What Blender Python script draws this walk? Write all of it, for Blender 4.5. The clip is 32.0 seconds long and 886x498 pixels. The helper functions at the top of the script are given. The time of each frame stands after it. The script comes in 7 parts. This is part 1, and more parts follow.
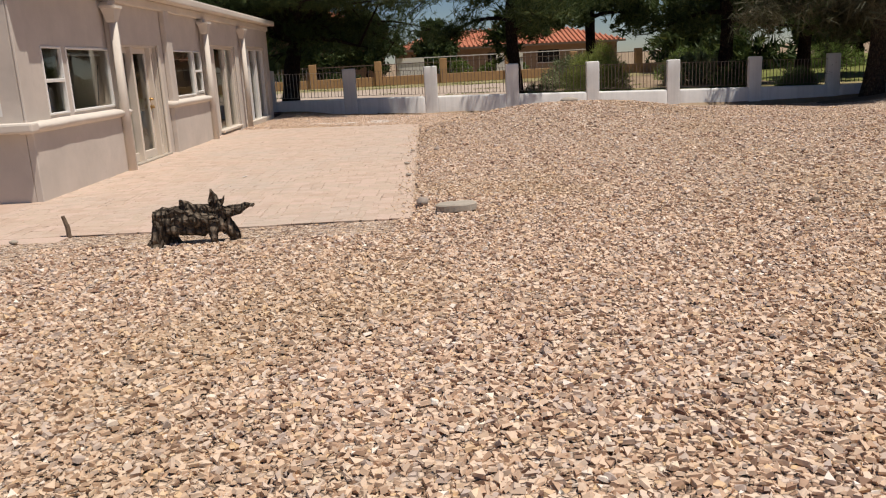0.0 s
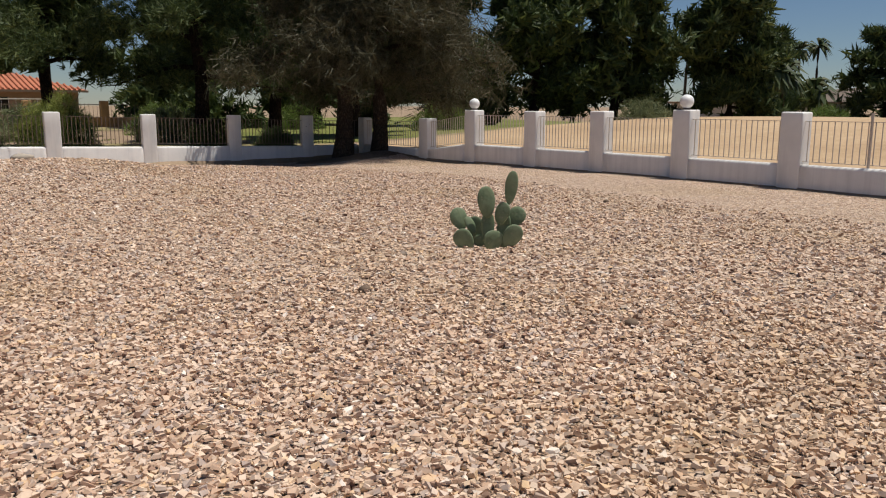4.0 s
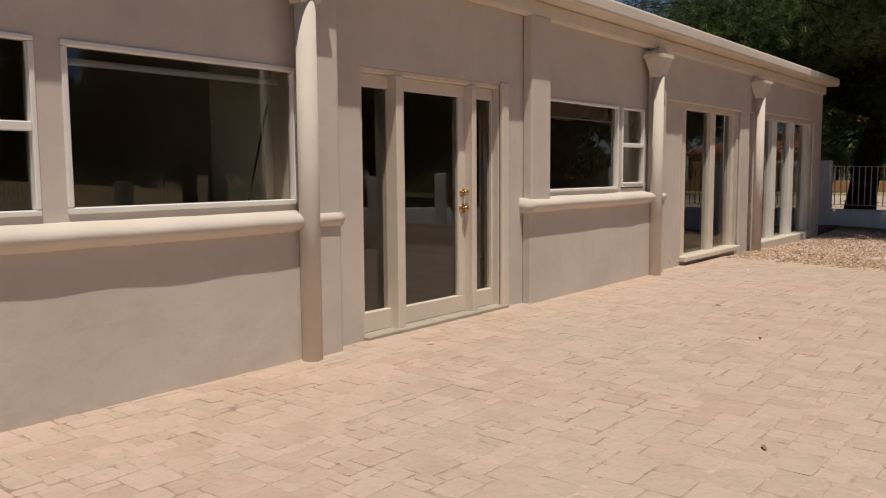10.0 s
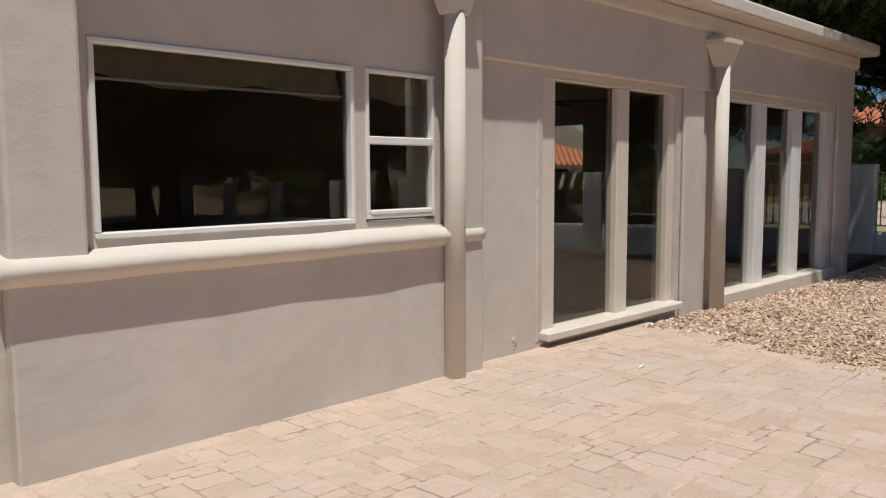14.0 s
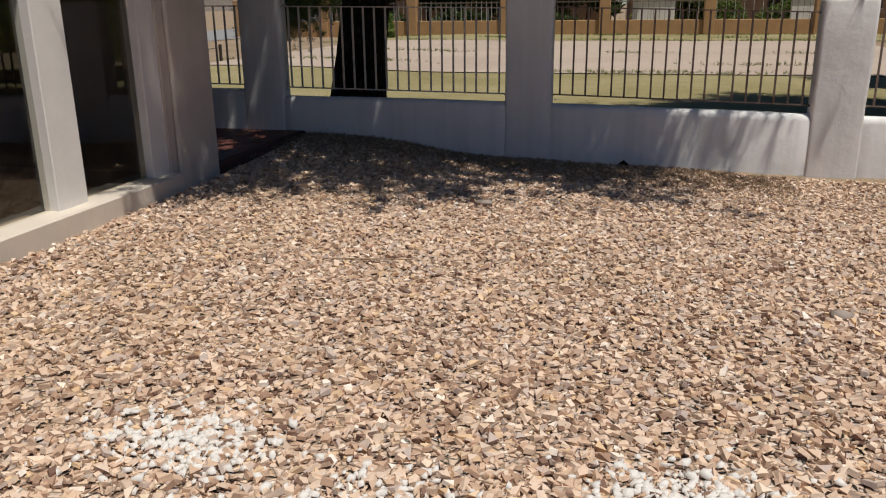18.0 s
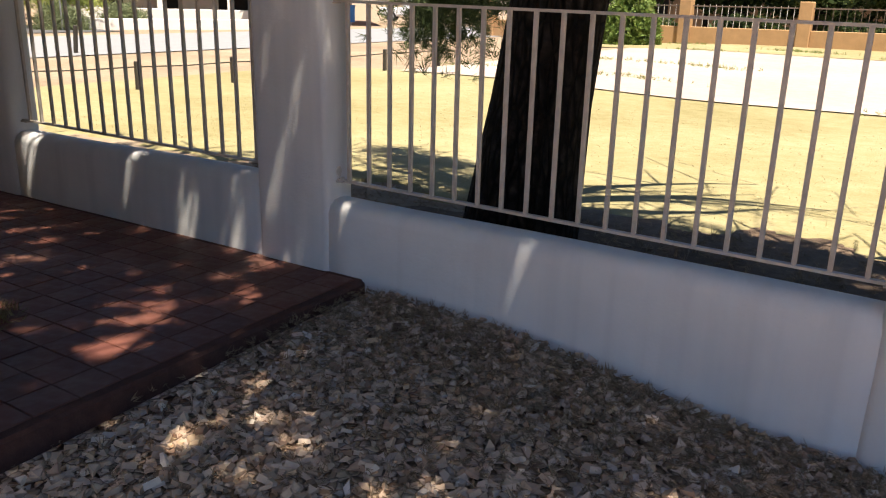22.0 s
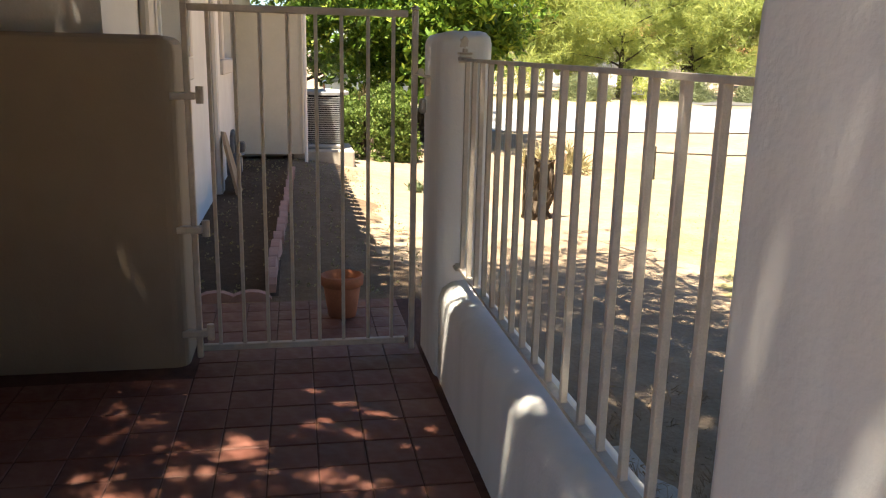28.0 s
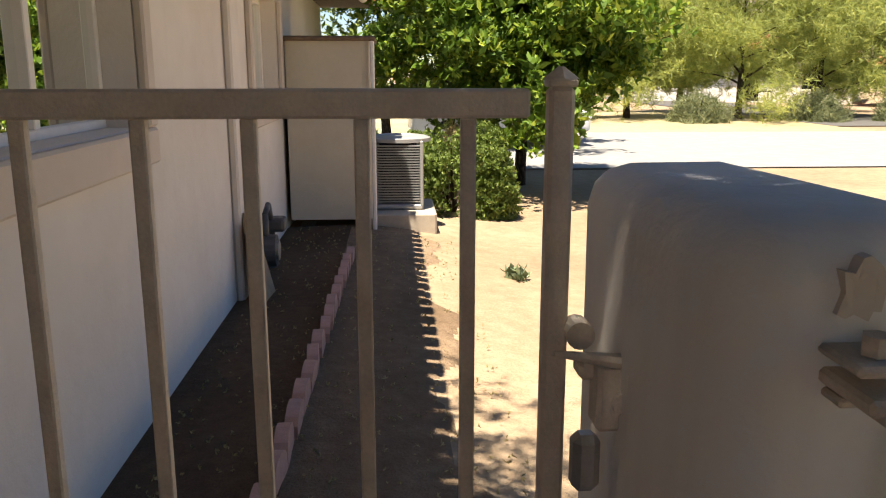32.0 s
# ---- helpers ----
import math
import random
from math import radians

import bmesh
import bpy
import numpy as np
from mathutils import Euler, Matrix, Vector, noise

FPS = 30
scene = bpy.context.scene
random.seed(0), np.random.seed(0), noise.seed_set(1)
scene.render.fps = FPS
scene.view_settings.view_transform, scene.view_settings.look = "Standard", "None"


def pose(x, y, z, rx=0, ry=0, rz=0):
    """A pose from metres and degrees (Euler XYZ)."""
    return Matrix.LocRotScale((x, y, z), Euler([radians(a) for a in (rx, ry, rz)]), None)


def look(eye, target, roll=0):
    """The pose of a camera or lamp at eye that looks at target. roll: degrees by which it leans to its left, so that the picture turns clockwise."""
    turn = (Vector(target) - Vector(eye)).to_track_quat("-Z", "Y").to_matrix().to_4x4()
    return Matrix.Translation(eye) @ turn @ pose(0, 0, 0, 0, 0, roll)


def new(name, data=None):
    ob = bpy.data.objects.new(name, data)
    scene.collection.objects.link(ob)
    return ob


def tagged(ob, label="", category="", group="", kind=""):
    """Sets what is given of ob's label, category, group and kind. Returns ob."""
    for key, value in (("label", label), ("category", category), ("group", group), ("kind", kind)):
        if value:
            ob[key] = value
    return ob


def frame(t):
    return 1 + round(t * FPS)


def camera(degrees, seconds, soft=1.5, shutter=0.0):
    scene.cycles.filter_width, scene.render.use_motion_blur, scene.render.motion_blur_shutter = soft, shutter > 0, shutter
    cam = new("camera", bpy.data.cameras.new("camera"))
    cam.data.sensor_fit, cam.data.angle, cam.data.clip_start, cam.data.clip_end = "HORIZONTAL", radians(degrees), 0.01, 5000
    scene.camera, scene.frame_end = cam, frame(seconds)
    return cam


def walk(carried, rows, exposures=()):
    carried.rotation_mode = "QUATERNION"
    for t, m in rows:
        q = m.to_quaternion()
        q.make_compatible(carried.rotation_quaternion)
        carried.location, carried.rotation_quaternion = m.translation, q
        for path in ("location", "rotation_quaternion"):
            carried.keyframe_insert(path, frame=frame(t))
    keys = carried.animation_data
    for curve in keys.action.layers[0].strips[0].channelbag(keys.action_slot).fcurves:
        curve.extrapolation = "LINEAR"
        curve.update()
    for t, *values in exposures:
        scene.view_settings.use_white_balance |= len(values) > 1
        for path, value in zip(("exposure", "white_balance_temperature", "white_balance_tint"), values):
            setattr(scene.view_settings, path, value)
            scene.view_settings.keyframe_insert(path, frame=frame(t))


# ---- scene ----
# ---- camera ----
cam = camera(58.0, 32.0, soft=1.15)
PATH = [
    (0, (5.208, -5.337, 1.552), (5.229, -3.391, 1.094), -3.0),
    (0.5, (5.434, -5.264, 1.474), (5.932, -3.42, 0.883), -2.5),
    (1, (5.632, -5.191, 1.535), (6.642, -3.575, 0.928), -2.1),
    (1.5, (5.709, -5.184, 1.6), (6.984, -3.775, 0.979), -3.0),
    (2, (5.721, -5.209, 1.609), (7.033, -3.819, 1.019), -2.3),
    (2.5, (5.734, -4.901, 1.529), (7.07, -3.513, 0.991), -1.2),
    (3, (5.702, -4.389, 1.517), (7.04, -3.001, 0.987), -0.7),
    (3.5, (5.709, -3.741, 1.507), (7.052, -2.313, 1.11), -0.2),
    (4, (5.666, -3.029, 1.479), (6.864, -1.467, 1.126), 0.2),
    (4.5, (5.619, -2.317, 1.452), (6.667, -0.648, 1.113), 0.3),
    (6.5, (5.098, 0.156, 1.258), (5.914, 1.958, 0.963), -0.5),
    (7, (4.956, 0.761, 1.291), (5.476, 2.67, 0.992), -0.3),
    (7.5, (4.806, 1.553, 1.309), (4.831, 3.53, 1.011), 0.0),
    (8, (4.72, 2.15, 1.361), (4.124, 4.034, 1.048), 0.4),
    (8.5, (4.583, 2.735, 1.432), (3.741, 4.522, 1.122), 0.9),
    (9, (4.436, 3.378, 1.408), (3.578, 5.16, 1.109), 0.6),
    (9.5, (4.327, 4.009, 1.348), (3.375, 5.749, 1.092), -0.1),
    (10, (4.32, 4.643, 1.309), (3.068, 6.19, 1.116), -0.4),
    (10.5, (4.24, 5.311, 1.372), (2.795, 6.681, 1.189), 0.6),
    (11, (4.12, 6.019, 1.432), (2.645, 7.357, 1.249), 0.9),
    (11.5, (4.039, 6.659, 1.417), (2.567, 8.002, 1.244), 0.9),
    (12, (4.004, 7.358, 1.45), (2.553, 8.72, 1.253), 0.7),
    (12.5, (3.986, 8.033, 1.398), (2.583, 9.446, 1.212), 0.0),
    (13, (3.868, 8.755, 1.423), (2.47, 10.174, 1.246), 0.0),
    (13.5, (3.903, 9.382, 1.442), (2.501, 10.797, 1.257), -0.1),
    (14, (3.877, 10.098, 1.402), (2.476, 11.513, 1.211), -0.3),
    (14.5, (3.949, 10.849, 1.4), (2.549, 12.266, 1.222), -0.4),
    (15, (3.891, 11.601, 1.412), (2.674, 13.167, 1.153), -0.1),
    (15.5, (3.778, 12.372, 1.305), (2.916, 14.146, 0.978), -1.2),
    (17.5, (3.655, 15.203, 1.324), (3.191, 17.062, 0.751), -0.9),
    (18, (3.592, 15.841, 1.353), (3.133, 17.699, 0.77), -0.6),
    (18.5, (3.485, 16.526, 1.376), (3.026, 18.38, 0.784), -0.8),
    (19, (3.436, 17.163, 1.395), (2.97, 19.016, 0.805), -0.7),
    (19.5, (3.342, 17.871, 1.368), (2.868, 19.717, 0.763), -0.7),
    (20, (3.239, 18.583, 1.344), (2.718, 20.418, 0.743), -0.5),
    (20.5, (3.059, 19.296, 1.34), (2.361, 21.074, 0.745), -0.3),
    (21, (2.926, 19.914, 1.261), (2.166, 21.677, 0.7), 0.3),
    (21.5, (2.683, 20.571, 1.28), (1.768, 22.26, 0.722), 0.5),
    (22, (2.304, 21.089, 1.368), (1.293, 22.71, 0.778), 1.4),
    (22.5, (2.056, 21.715, 1.378), (0.773, 23.123, 0.767), 1.3),
    (23, (1.798, 22.223, 1.335), (0.341, 23.472, 0.773), 1.8),
    (23.5, (1.576, 22.681, 1.371), (-0.064, 23.671, 0.796), 1.0),
    (24, (1.356, 23.059, 1.31), (-0.408, 23.832, 0.771), 2.8),
    (24.5, (1.245, 23.349, 1.356), (-0.589, 23.96, 0.846), 1.4),
    (25, (1.216, 23.455, 1.331), (-0.698, 23.824, 0.882), 3.3),
    (25.5, (1.212, 23.51, 1.346), (-0.706, 23.871, 0.911), 2.9),
    (27.5, (0.705, 23.464, 1.274), (-1.225, 23.791, 0.864), 1.8),
    (28, (0.273, 23.461, 1.395), (-1.639, 23.817, 0.93), 1.3),
    (28.5, (-0.11, 23.43, 1.406), (-2.023, 23.784, 0.94), 1.4),
    (29, (-0.495, 23.448, 1.37), (-2.411, 23.826, 0.939), 1.0),
    (29.5, (-0.87, 23.521, 1.475), (-2.789, 23.878, 1.04), 0.5),
    (30, (-1.246, 23.589, 1.534), (-3.18, 23.816, 1.076), -0.1),
    (30.5, (-1.606, 23.741, 1.549), (-3.547, 23.931, 1.105), -0.3),
    (31, (-1.84, 23.803, 1.542), (-3.783, 23.969, 1.1), -0.3),
    (31.5, (-2.118, 23.81, 1.547), (-4.063, 23.954, 1.104), -0.3),
    (32, (-2.391, 23.798, 1.601), (-4.341, 23.92, 1.172), 0.0),
]
EXPOSURES = [(0, -0.12, 6500, 10), (1, -0.28, 6600, 10), (2, -0.3, 6600, 10), (3, -0.28, 6600, 10), (4, -0.1, 6400, 9), (7, -0.15, 6200, 8), (8, -0.3, 6800, 11), (9, -0.42, 7000, 12), (10.2, -0.45, 6700, 10), (11, -0.26, 6300, 8), (12, -0.27, 6200, 7), (15, -0.2, 6000, 6), (18, -0.3, 6300, 8), (20, 0.1, 6900, 10), (21, 0.75, 7000, 10), (22, 1.35, 6800, 10), (23, 1.6, 7000, 9), (24, 1.5, 7300, 11), (25.5, 1.8, 7300, 11), (28, 2.2, 7200, 7), (29, 2.1, 7400, 7), (31, 1.75, 7400, 10), (32, 1.6, 7400, 10)]
walk(cam, [(t, look(eye, target, roll)) for t, eye, target, roll in PATH], EXPOSURES)

# ---- world and sun ----
SUN_WAY = Vector((-0.27, 0.18, -1.0)).normalized()
sky_world = bpy.data.worlds.new("sky")
scene.world = sky_world
sky_world.use_nodes = True
wn = sky_world.node_tree
sky_tex = wn.nodes.new("ShaderNodeTexSky")
sky_tex.sky_type = "NISHITA"
sky_tex.sun_disc = False
sky_tex.altitude = 500
sky_tex.sun_elevation = math.asin(-SUN_WAY.z)
sky_tex.sun_rotation = math.atan2(-SUN_WAY.x, -SUN_WAY.y)
sky_tex.air_density, sky_tex.dust_density, sky_tex.ozone_density = 1.0, 0.0, 3.0
sky_tint = wn.nodes.new("ShaderNodeMix")
sky_tint.data_type, sky_tint.blend_type = "RGBA", "MULTIPLY"
sky_tint.inputs[0].default_value = 1.0
sky_tint.inputs[7].default_value = (0.89, 0.96, 1.09, 1)
wn.links.new(sky_tex.outputs[0], sky_tint.inputs[6])
wn.links.new(sky_tint.outputs[2], wn.nodes["Background"].inputs[0])
wn.nodes["Background"].inputs[1].default_value = 0.053
sun_data = bpy.data.lights.new("sun", "SUN")
sun_data.energy, sun_data.angle, sun_data.color = 5.0, radians(0.53), (1.0, 0.94, 0.85)
sun = new("sun", sun_data)
sun.matrix_world = look((0, 0, 60), Vector((0, 0, 60)) + SUN_WAY)

# ---- mesh helpers ----
ORIGIN = {}


def thing(name, at, label="", category="", group="", kind=""):
    ob = new(name)
    ob.empty_display_size = 0.1
    ob.location = at
    ORIGIN[ob] = Vector(at)
    return tagged(ob, label, category, group, kind)


def mesh_of(name, bm, material, smooth=False):
    me = bpy.data.meshes.new(name)
    bm.to_mesh(me)
    bm.free()
    for m in (material if isinstance(material, (list, tuple)) else [material]):
        me.materials.append(m)
    if smooth:
        me.polygons.foreach_set("use_smooth", [True] * len(me.polygons))
    return me


def part(name, bm, material, parent, label="", smooth=False):
    """One mesh, drawn in world metres, as a child of a thing or of a part."""
    o = ORIGIN[parent]
    bmesh.ops.translate(bm, vec=-o, verts=bm.verts)
    ob = new(name, mesh_of(name, bm, material, smooth))
    ob.parent = parent
    ORIGIN[ob] = o
    return tagged(ob, label)


def solid(name, bm, material, label="", category="", group="", kind="", smooth=False, at=(0, 0, 0)):
    """One top-level mesh, drawn in world metres."""
    bmesh.ops.translate(bm, vec=-Vector(at), verts=bm.verts)
    ob = new(name, mesh_of(name, bm, material, smooth))
    ob.location = at
    ORIGIN[ob] = Vector(at)
    return tagged(ob, label, category, group, kind)


def shared(name, me, parent, at, turn=None):
    """A piece on shared mesh data, at a world place."""
    ob = new(name, me)
    ob.parent = parent
    ob.location = Vector(at) - ORIGIN[parent]
    if turn:
        ob.rotation_euler = turn
    ORIGIN[ob] = Vector(at)
    return ob


def box(bm, a, b, bevel=0.0, seg=1, mat=0):
    """A box between two corners, its edges rounded by bevel."""
    a, b = Vector(a), Vector(b)
    lo = Vector([min(a[i], b[i]) for i in range(3)])
    hi = Vector([max(a[i], b[i]) for i in range(3)])
    made = bmesh.ops.create_cube(bm, size=1, matrix=Matrix.Translation((lo + hi) / 2) @ Matrix.Diagonal((*(hi - lo), 1)))
    faces = {f for v in made["verts"] for f in v.link_faces}
    for f in faces:
        f.material_index = mat
    if bevel:
        edges = {e for v in made["verts"] for e in v.link_edges}
        bmesh.ops.bevel(bm, geom=list(edges), offset=bevel, segments=seg, profile=0.5, affect="EDGES", material=mat)
    return bm


def boxes(*pairs, bevel=0.0, seg=1):
    bm = bmesh.new()
    for a, b in pairs:
        box(bm, a, b, bevel, seg)
    return bm


def rod(bm, p, q, r0, r1=None, seg=8, caps=True):
    """A round bar from p to q, tapering from r0 to r1."""
    p, q = Vector(p), Vector(q)
    m = Matrix.Translation((p + q) / 2) @ (q - p).to_track_quat("Z", "Y").to_matrix().to_4x4()
    bmesh.ops.create_cone(bm, cap_ends=caps, segments=seg, radius1=r0, radius2=r0 if r1 is None else r1, depth=(q - p).length, matrix=m)
    return bm


def ball(bm, at, r, sub=2, scale=(1, 1, 1)):
    bmesh.ops.create_icosphere(bm, subdivisions=sub, radius=r, matrix=Matrix.Translation(at) @ Matrix.Diagonal((*scale, 1)))
    return bm


def lathe(bm, at, profile, seg=20):
    """A turned shape about the vertical through at, from (radius, height) pairs."""
    rings = []
    for r, z in profile:
        rings.append([bm.verts.new(Vector(at) + Vector((r * math.cos(2 * math.pi * k / seg), r * math.sin(2 * math.pi * k / seg), z))) for k in range(seg)])
    for a, b in zip(rings, rings[1:]):
        for k in range(seg):
            bm.faces.new((a[k], a[(k + 1) % seg], b[(k + 1) % seg], b[k]))
    return bm


def rough(bm, amount, scale, seed=0.0):
    """Hand-made unevenness."""
    for v in bm.verts:
        v.co += noise.noise_vector(v.co * scale + Vector((seed, seed * 0.7, 0))) * amount
    return bm


def from_arrays(name, verts, loops, sizes, material, indices=None):
    """A mesh from numpy arrays: corners, the corner of each face's loop, each face's size."""
    me = bpy.data.meshes.new(name)
    me.vertices.add(len(verts))
    me.vertices.foreach_set("co", np.asarray(verts, np.float32).ravel())
    me.loops.add(len(loops))
    me.loops.foreach_set("vertex_index", np.asarray(loops, np.int32))
    me.polygons.add(len(sizes))
    sizes = np.asarray(sizes, np.int32)
    me.polygons.foreach_set("loop_start", np.concatenate(([0], np.cumsum(sizes)[:-1])).astype(np.int32))
    me.polygons.foreach_set("loop_total", sizes)
    for m in (material if isinstance(material, (list, tuple)) else [material]):
        me.materials.append(m)
    if indices is not None:
        me.polygons.foreach_set("material_index", np.asarray(indices, np.int32))
    me.update(calc_edges=True)
    me.validate()
    return me


def scatter_mesh(name, template_verts, template_faces, places, material, indices=None):
    """Many small pieces in one mesh. places: n x 4 x 4 matrices; the templates are lists, picked in turn."""
    vs, ls, ss, ms, base = [], [], [], [], 0
    kinds = len(template_verts)
    for k in range(kinds):
        m = places[k::kinds]
        if not len(m):
            continue
        tv = np.c_[np.array(template_verts[k], float), np.ones(len(template_verts[k]))]
        v = np.einsum("nij,kj->nki", m, tv)[:, :, :3]
        n, kv = v.shape[:2]
        loops = np.concatenate([np.array(f) for f in template_faces[k]])
        sizes = np.array([len(f) for f in template_faces[k]])
        vs.append(v.reshape(-1, 3))
        ls.append((loops[None, :] + (np.arange(n) * kv)[:, None] + base).ravel())
        ss.append(np.tile(sizes, n))
        base += n * kv
    return from_arrays(name, np.concatenate(vs), np.concatenate(ls), np.concatenate(ss), material)


def turns(n, rng, x, y, z, size, tilt=0.3, stretch=(1, 1, 1)):
    """n matrices at given places with random turns and tilts."""
    a = rng.uniform(0, 2 * np.pi, n)
    bx, by = rng.normal(0, tilt, n), rng.normal(0, tilt, n)
    ca, sa = np.cos(a), np.sin(a)
    m = np.zeros((n, 4, 4))
    rx = np.zeros((n, 3, 3)); rx[:, 0, 0] = 1; rx[:, 1, 1] = np.cos(bx); rx[:, 1, 2] = -np.sin(bx); rx[:, 2, 1] = np.sin(bx); rx[:, 2, 2] = np.cos(bx)
    ry = np.zeros((n, 3, 3)); ry[:, 1, 1] = 1; ry[:, 0, 0] = np.cos(by); ry[:, 0, 2] = np.sin(by); ry[:, 2, 0] = -np.sin(by); ry[:, 2, 2] = np.cos(by)
    rz = np.zeros((n, 3, 3)); rz[:, 2, 2] = 1; rz[:, 0, 0] = ca; rz[:, 0, 1] = -sa; rz[:, 1, 0] = sa; rz[:, 1, 1] = ca
    r = np.einsum("nij,njk,nkl->nil", rx, ry, rz)
    s = size[:, None] * np.array(stretch)[None, :] if np.ndim(size) == 1 else size
    m[:, :3, :3] = r * s[:, None, :]
    m[:, 0, 3], m[:, 1, 3], m[:, 2, 3], m[:, 3, 3] = x, y, z, 1
    return m

# ---- materials ----


class Nodes:
    """A short way to write node materials."""

    def __init__(self, name):
        self.m = bpy.data.materials.new(name)
        self.m.use_nodes = True
        self.t = self.m.node_tree
        self.b = self.t.nodes["Principled BSDF"]
        self.coord = self.t.nodes.new("ShaderNodeTexCoord").outputs["Object"]

    def node(self, kind, ins=None, feature="", operation="", blend=""):
        n = self.t.nodes.new("ShaderNode" + kind)
        if feature:
            n.feature = feature
        if operation:
            n.operation = operation
        if blend:
            n.data_type, n.blend_type = "RGBA", blend
        for k, v in (ins or {}).items():
            if isinstance(v, bpy.types.NodeSocket):
                self.t.links.new(v, n.inputs[k])
            else:
                n.inputs[k].default_value = v
        return n

    def noise(self, scale, detail=4, rough=0.55, vec=None):
        return self.node("TexNoise", {"Vector": vec or self.coord, "Scale": scale, "Detail": detail, "Roughness": rough}).outputs[0]

    def ramp(self, fac, *stops):
        n = self.node("ValToRGB", {"Fac": fac})
        el = n.color_ramp.elements
        while len(el) < len(stops):
            el.new(0.5)
        for e, (p, c) in zip(el, stops):
            e.position, e.color = p, (*c, 1) if len(c) == 3 else c
        return n.outputs[0]

    def grey(self, fac, lo, hi, a=0.0, b=1.0):
        return self.node("MapRange", {"Value": fac, "From Min": lo, "From Max": hi, "To Min": a, "To Max": b}).outputs[0]

    def mix(self, fac, a, b, how="MIX"):
        n = self.node("Mix", blend=how)
        for k, v in ((0, fac), (6, a), (7, b)):
            if isinstance(v, bpy.types.NodeSocket):
                self.t.links.new(v, n.inputs[k])
            else:
                n.inputs[k].default_value = v if k == 0 or len(v) == 4 else (*v, 1)
        return n.outputs[2]

    def math(self, op, a, b=0.0):
        n = self.node("Math", operation=op)
        for k, v in ((0, a), (1, b)):
            if isinstance(v, bpy.types.NodeSocket):
                self.t.links.new(v, n.inputs[k])
            else:
                n.inputs[k].default_value = v
        return n.outputs[0]

    def stretch(self, x, y, z):
        return self.node("Mapping", {"Vector": self.coord, "Scale": (x, y, z)}).outputs[0]

    def bump(self, height, strength=0.3, dist=0.01, below=None):
        ins = {"Height": height, "Strength": strength, "Distance": dist}
        if below:
            ins["Normal"] = below
        return self.node("Bump", ins).outputs[0]

    def done(self, colour, rough=0.8, normal=None, metal=0.0, spec=0.3):
        for k, v in (("Base Color", colour), ("Roughness", rough), ("Normal", normal), ("Metallic", metal), ("Specular IOR Level", spec)):
            if v is None:
                continue
            if isinstance(v, bpy.types.NodeSocket):
                self.t.links.new(v, self.b.inputs[k])
            else:
                self.b.inputs[k].default_value = (*v, 1) if isinstance(v, tuple) and len(v) == 3 else v
        return self.m


def plain(name, colour, rough=0.6, metal=0.0, vary=0.12, scale=6.0, bump=0.05, spec=0.3, dist=0.004):
    n = Nodes(name)
    a = n.noise(scale, 5)
    b = n.noise(scale * 9, 3)
    f = n.math("ADD", n.math("MULTIPLY", a, 0.65), n.math("MULTIPLY", b, 0.35))
    lo = tuple(c * (1 - vary) for c in colour)
    hi = tuple(min(1, c * (1 + vary)) for c in colour)
    return n.done(n.ramp(f, (0.3, lo), (0.7, hi)), rough, n.bump(b, bump, dist), metal, spec)


def stucco(name, colour, warm, streaks=0.5):
    """Painted render: trowel waves, fine grain, grime and run-off streaks."""
    n = Nodes(name)
    wave = n.noise(1.3, 3)
    mid = n.noise(7, 4)
    fine = n.noise(90, 3)
    run = n.noise(5, 3, 0.6, n.stretch(1, 1, 0.06))
    c = n.ramp(wave, (0.3, tuple(x * 0.93 for x in colour)), (0.7, warm))
    c = n.mix(n.grey(mid, 0.45, 0.8, 0.0, 0.25), c, tuple(x * 0.82 for x in colour))
    c = n.mix(n.grey(run, 0.6 - 0.15 * streaks, 0.8, 0.0, streaks * 0.6), c, tuple(x * 0.66 for x in colour))
    h = n.bump(wave, 0.5, 0.03)
    h = n.bump(mid, 0.5, 0.012, h)
    return n.done(c, 0.85, n.bump(fine, 0.4, 0.003, h), 0, 0.2)


M_STUCCO = stucco("cream_stucco", (0.60, 0.53, 0.465), (0.65, 0.57, 0.50), 0.25)
M_TRIMSTUCCO = stucco("pale_trim_paint", (0.67, 0.595, 0.515), (0.71, 0.63, 0.545), 0.2)
# tan for end wall and stub, with the corner's shade put into the colour
M_SHADEDTAN = stucco("shade_darkened_tan_stucco", (0.33, 0.255, 0.185), (0.37, 0.29, 0.21), 0.25)
M_FENCEWALL = stucco("weathered_white_wall_paint", (0.81, 0.785, 0.755), (0.85, 0.825, 0.79), 0.9)
M_SIDEWALL = stucco("white_house_paint", (0.72, 0.66, 0.60), (0.74, 0.69, 0.64), 0.2)
M_WHITE = plain("white_window_paint", (0.78, 0.75, 0.71), 0.5, 0, 0.06, 4, 0.08)
M_CREAM = plain("cream_door_paint", (0.69, 0.605, 0.51), 0.45, 0, 0.07, 5, 0.08)
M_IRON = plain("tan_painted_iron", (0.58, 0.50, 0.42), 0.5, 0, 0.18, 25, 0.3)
M_IRONDARK = plain("dark_brown_iron", (0.20, 0.145, 0.115), 0.6, 0.2, 0.25, 30, 0.3)
M_BRASS = plain("aged_brass", (0.55, 0.36, 0.15), 0.35, 1.0, 0.1, 20, 0.05)
M_STEEL = plain("galvanised_steel", (0.42, 0.42, 0.42), 0.45, 0.8, 0.2, 20, 0.1)
M_DARK = plain("dim_interior_paint", (0.60, 0.52, 0.43), 0.8, 0, 0.1, 2, 0.02)
M_DARKFLOOR = plain("dark_tile_floor", (0.26, 0.20, 0.155), 0.4, 0, 0.2, 3, 0.02)
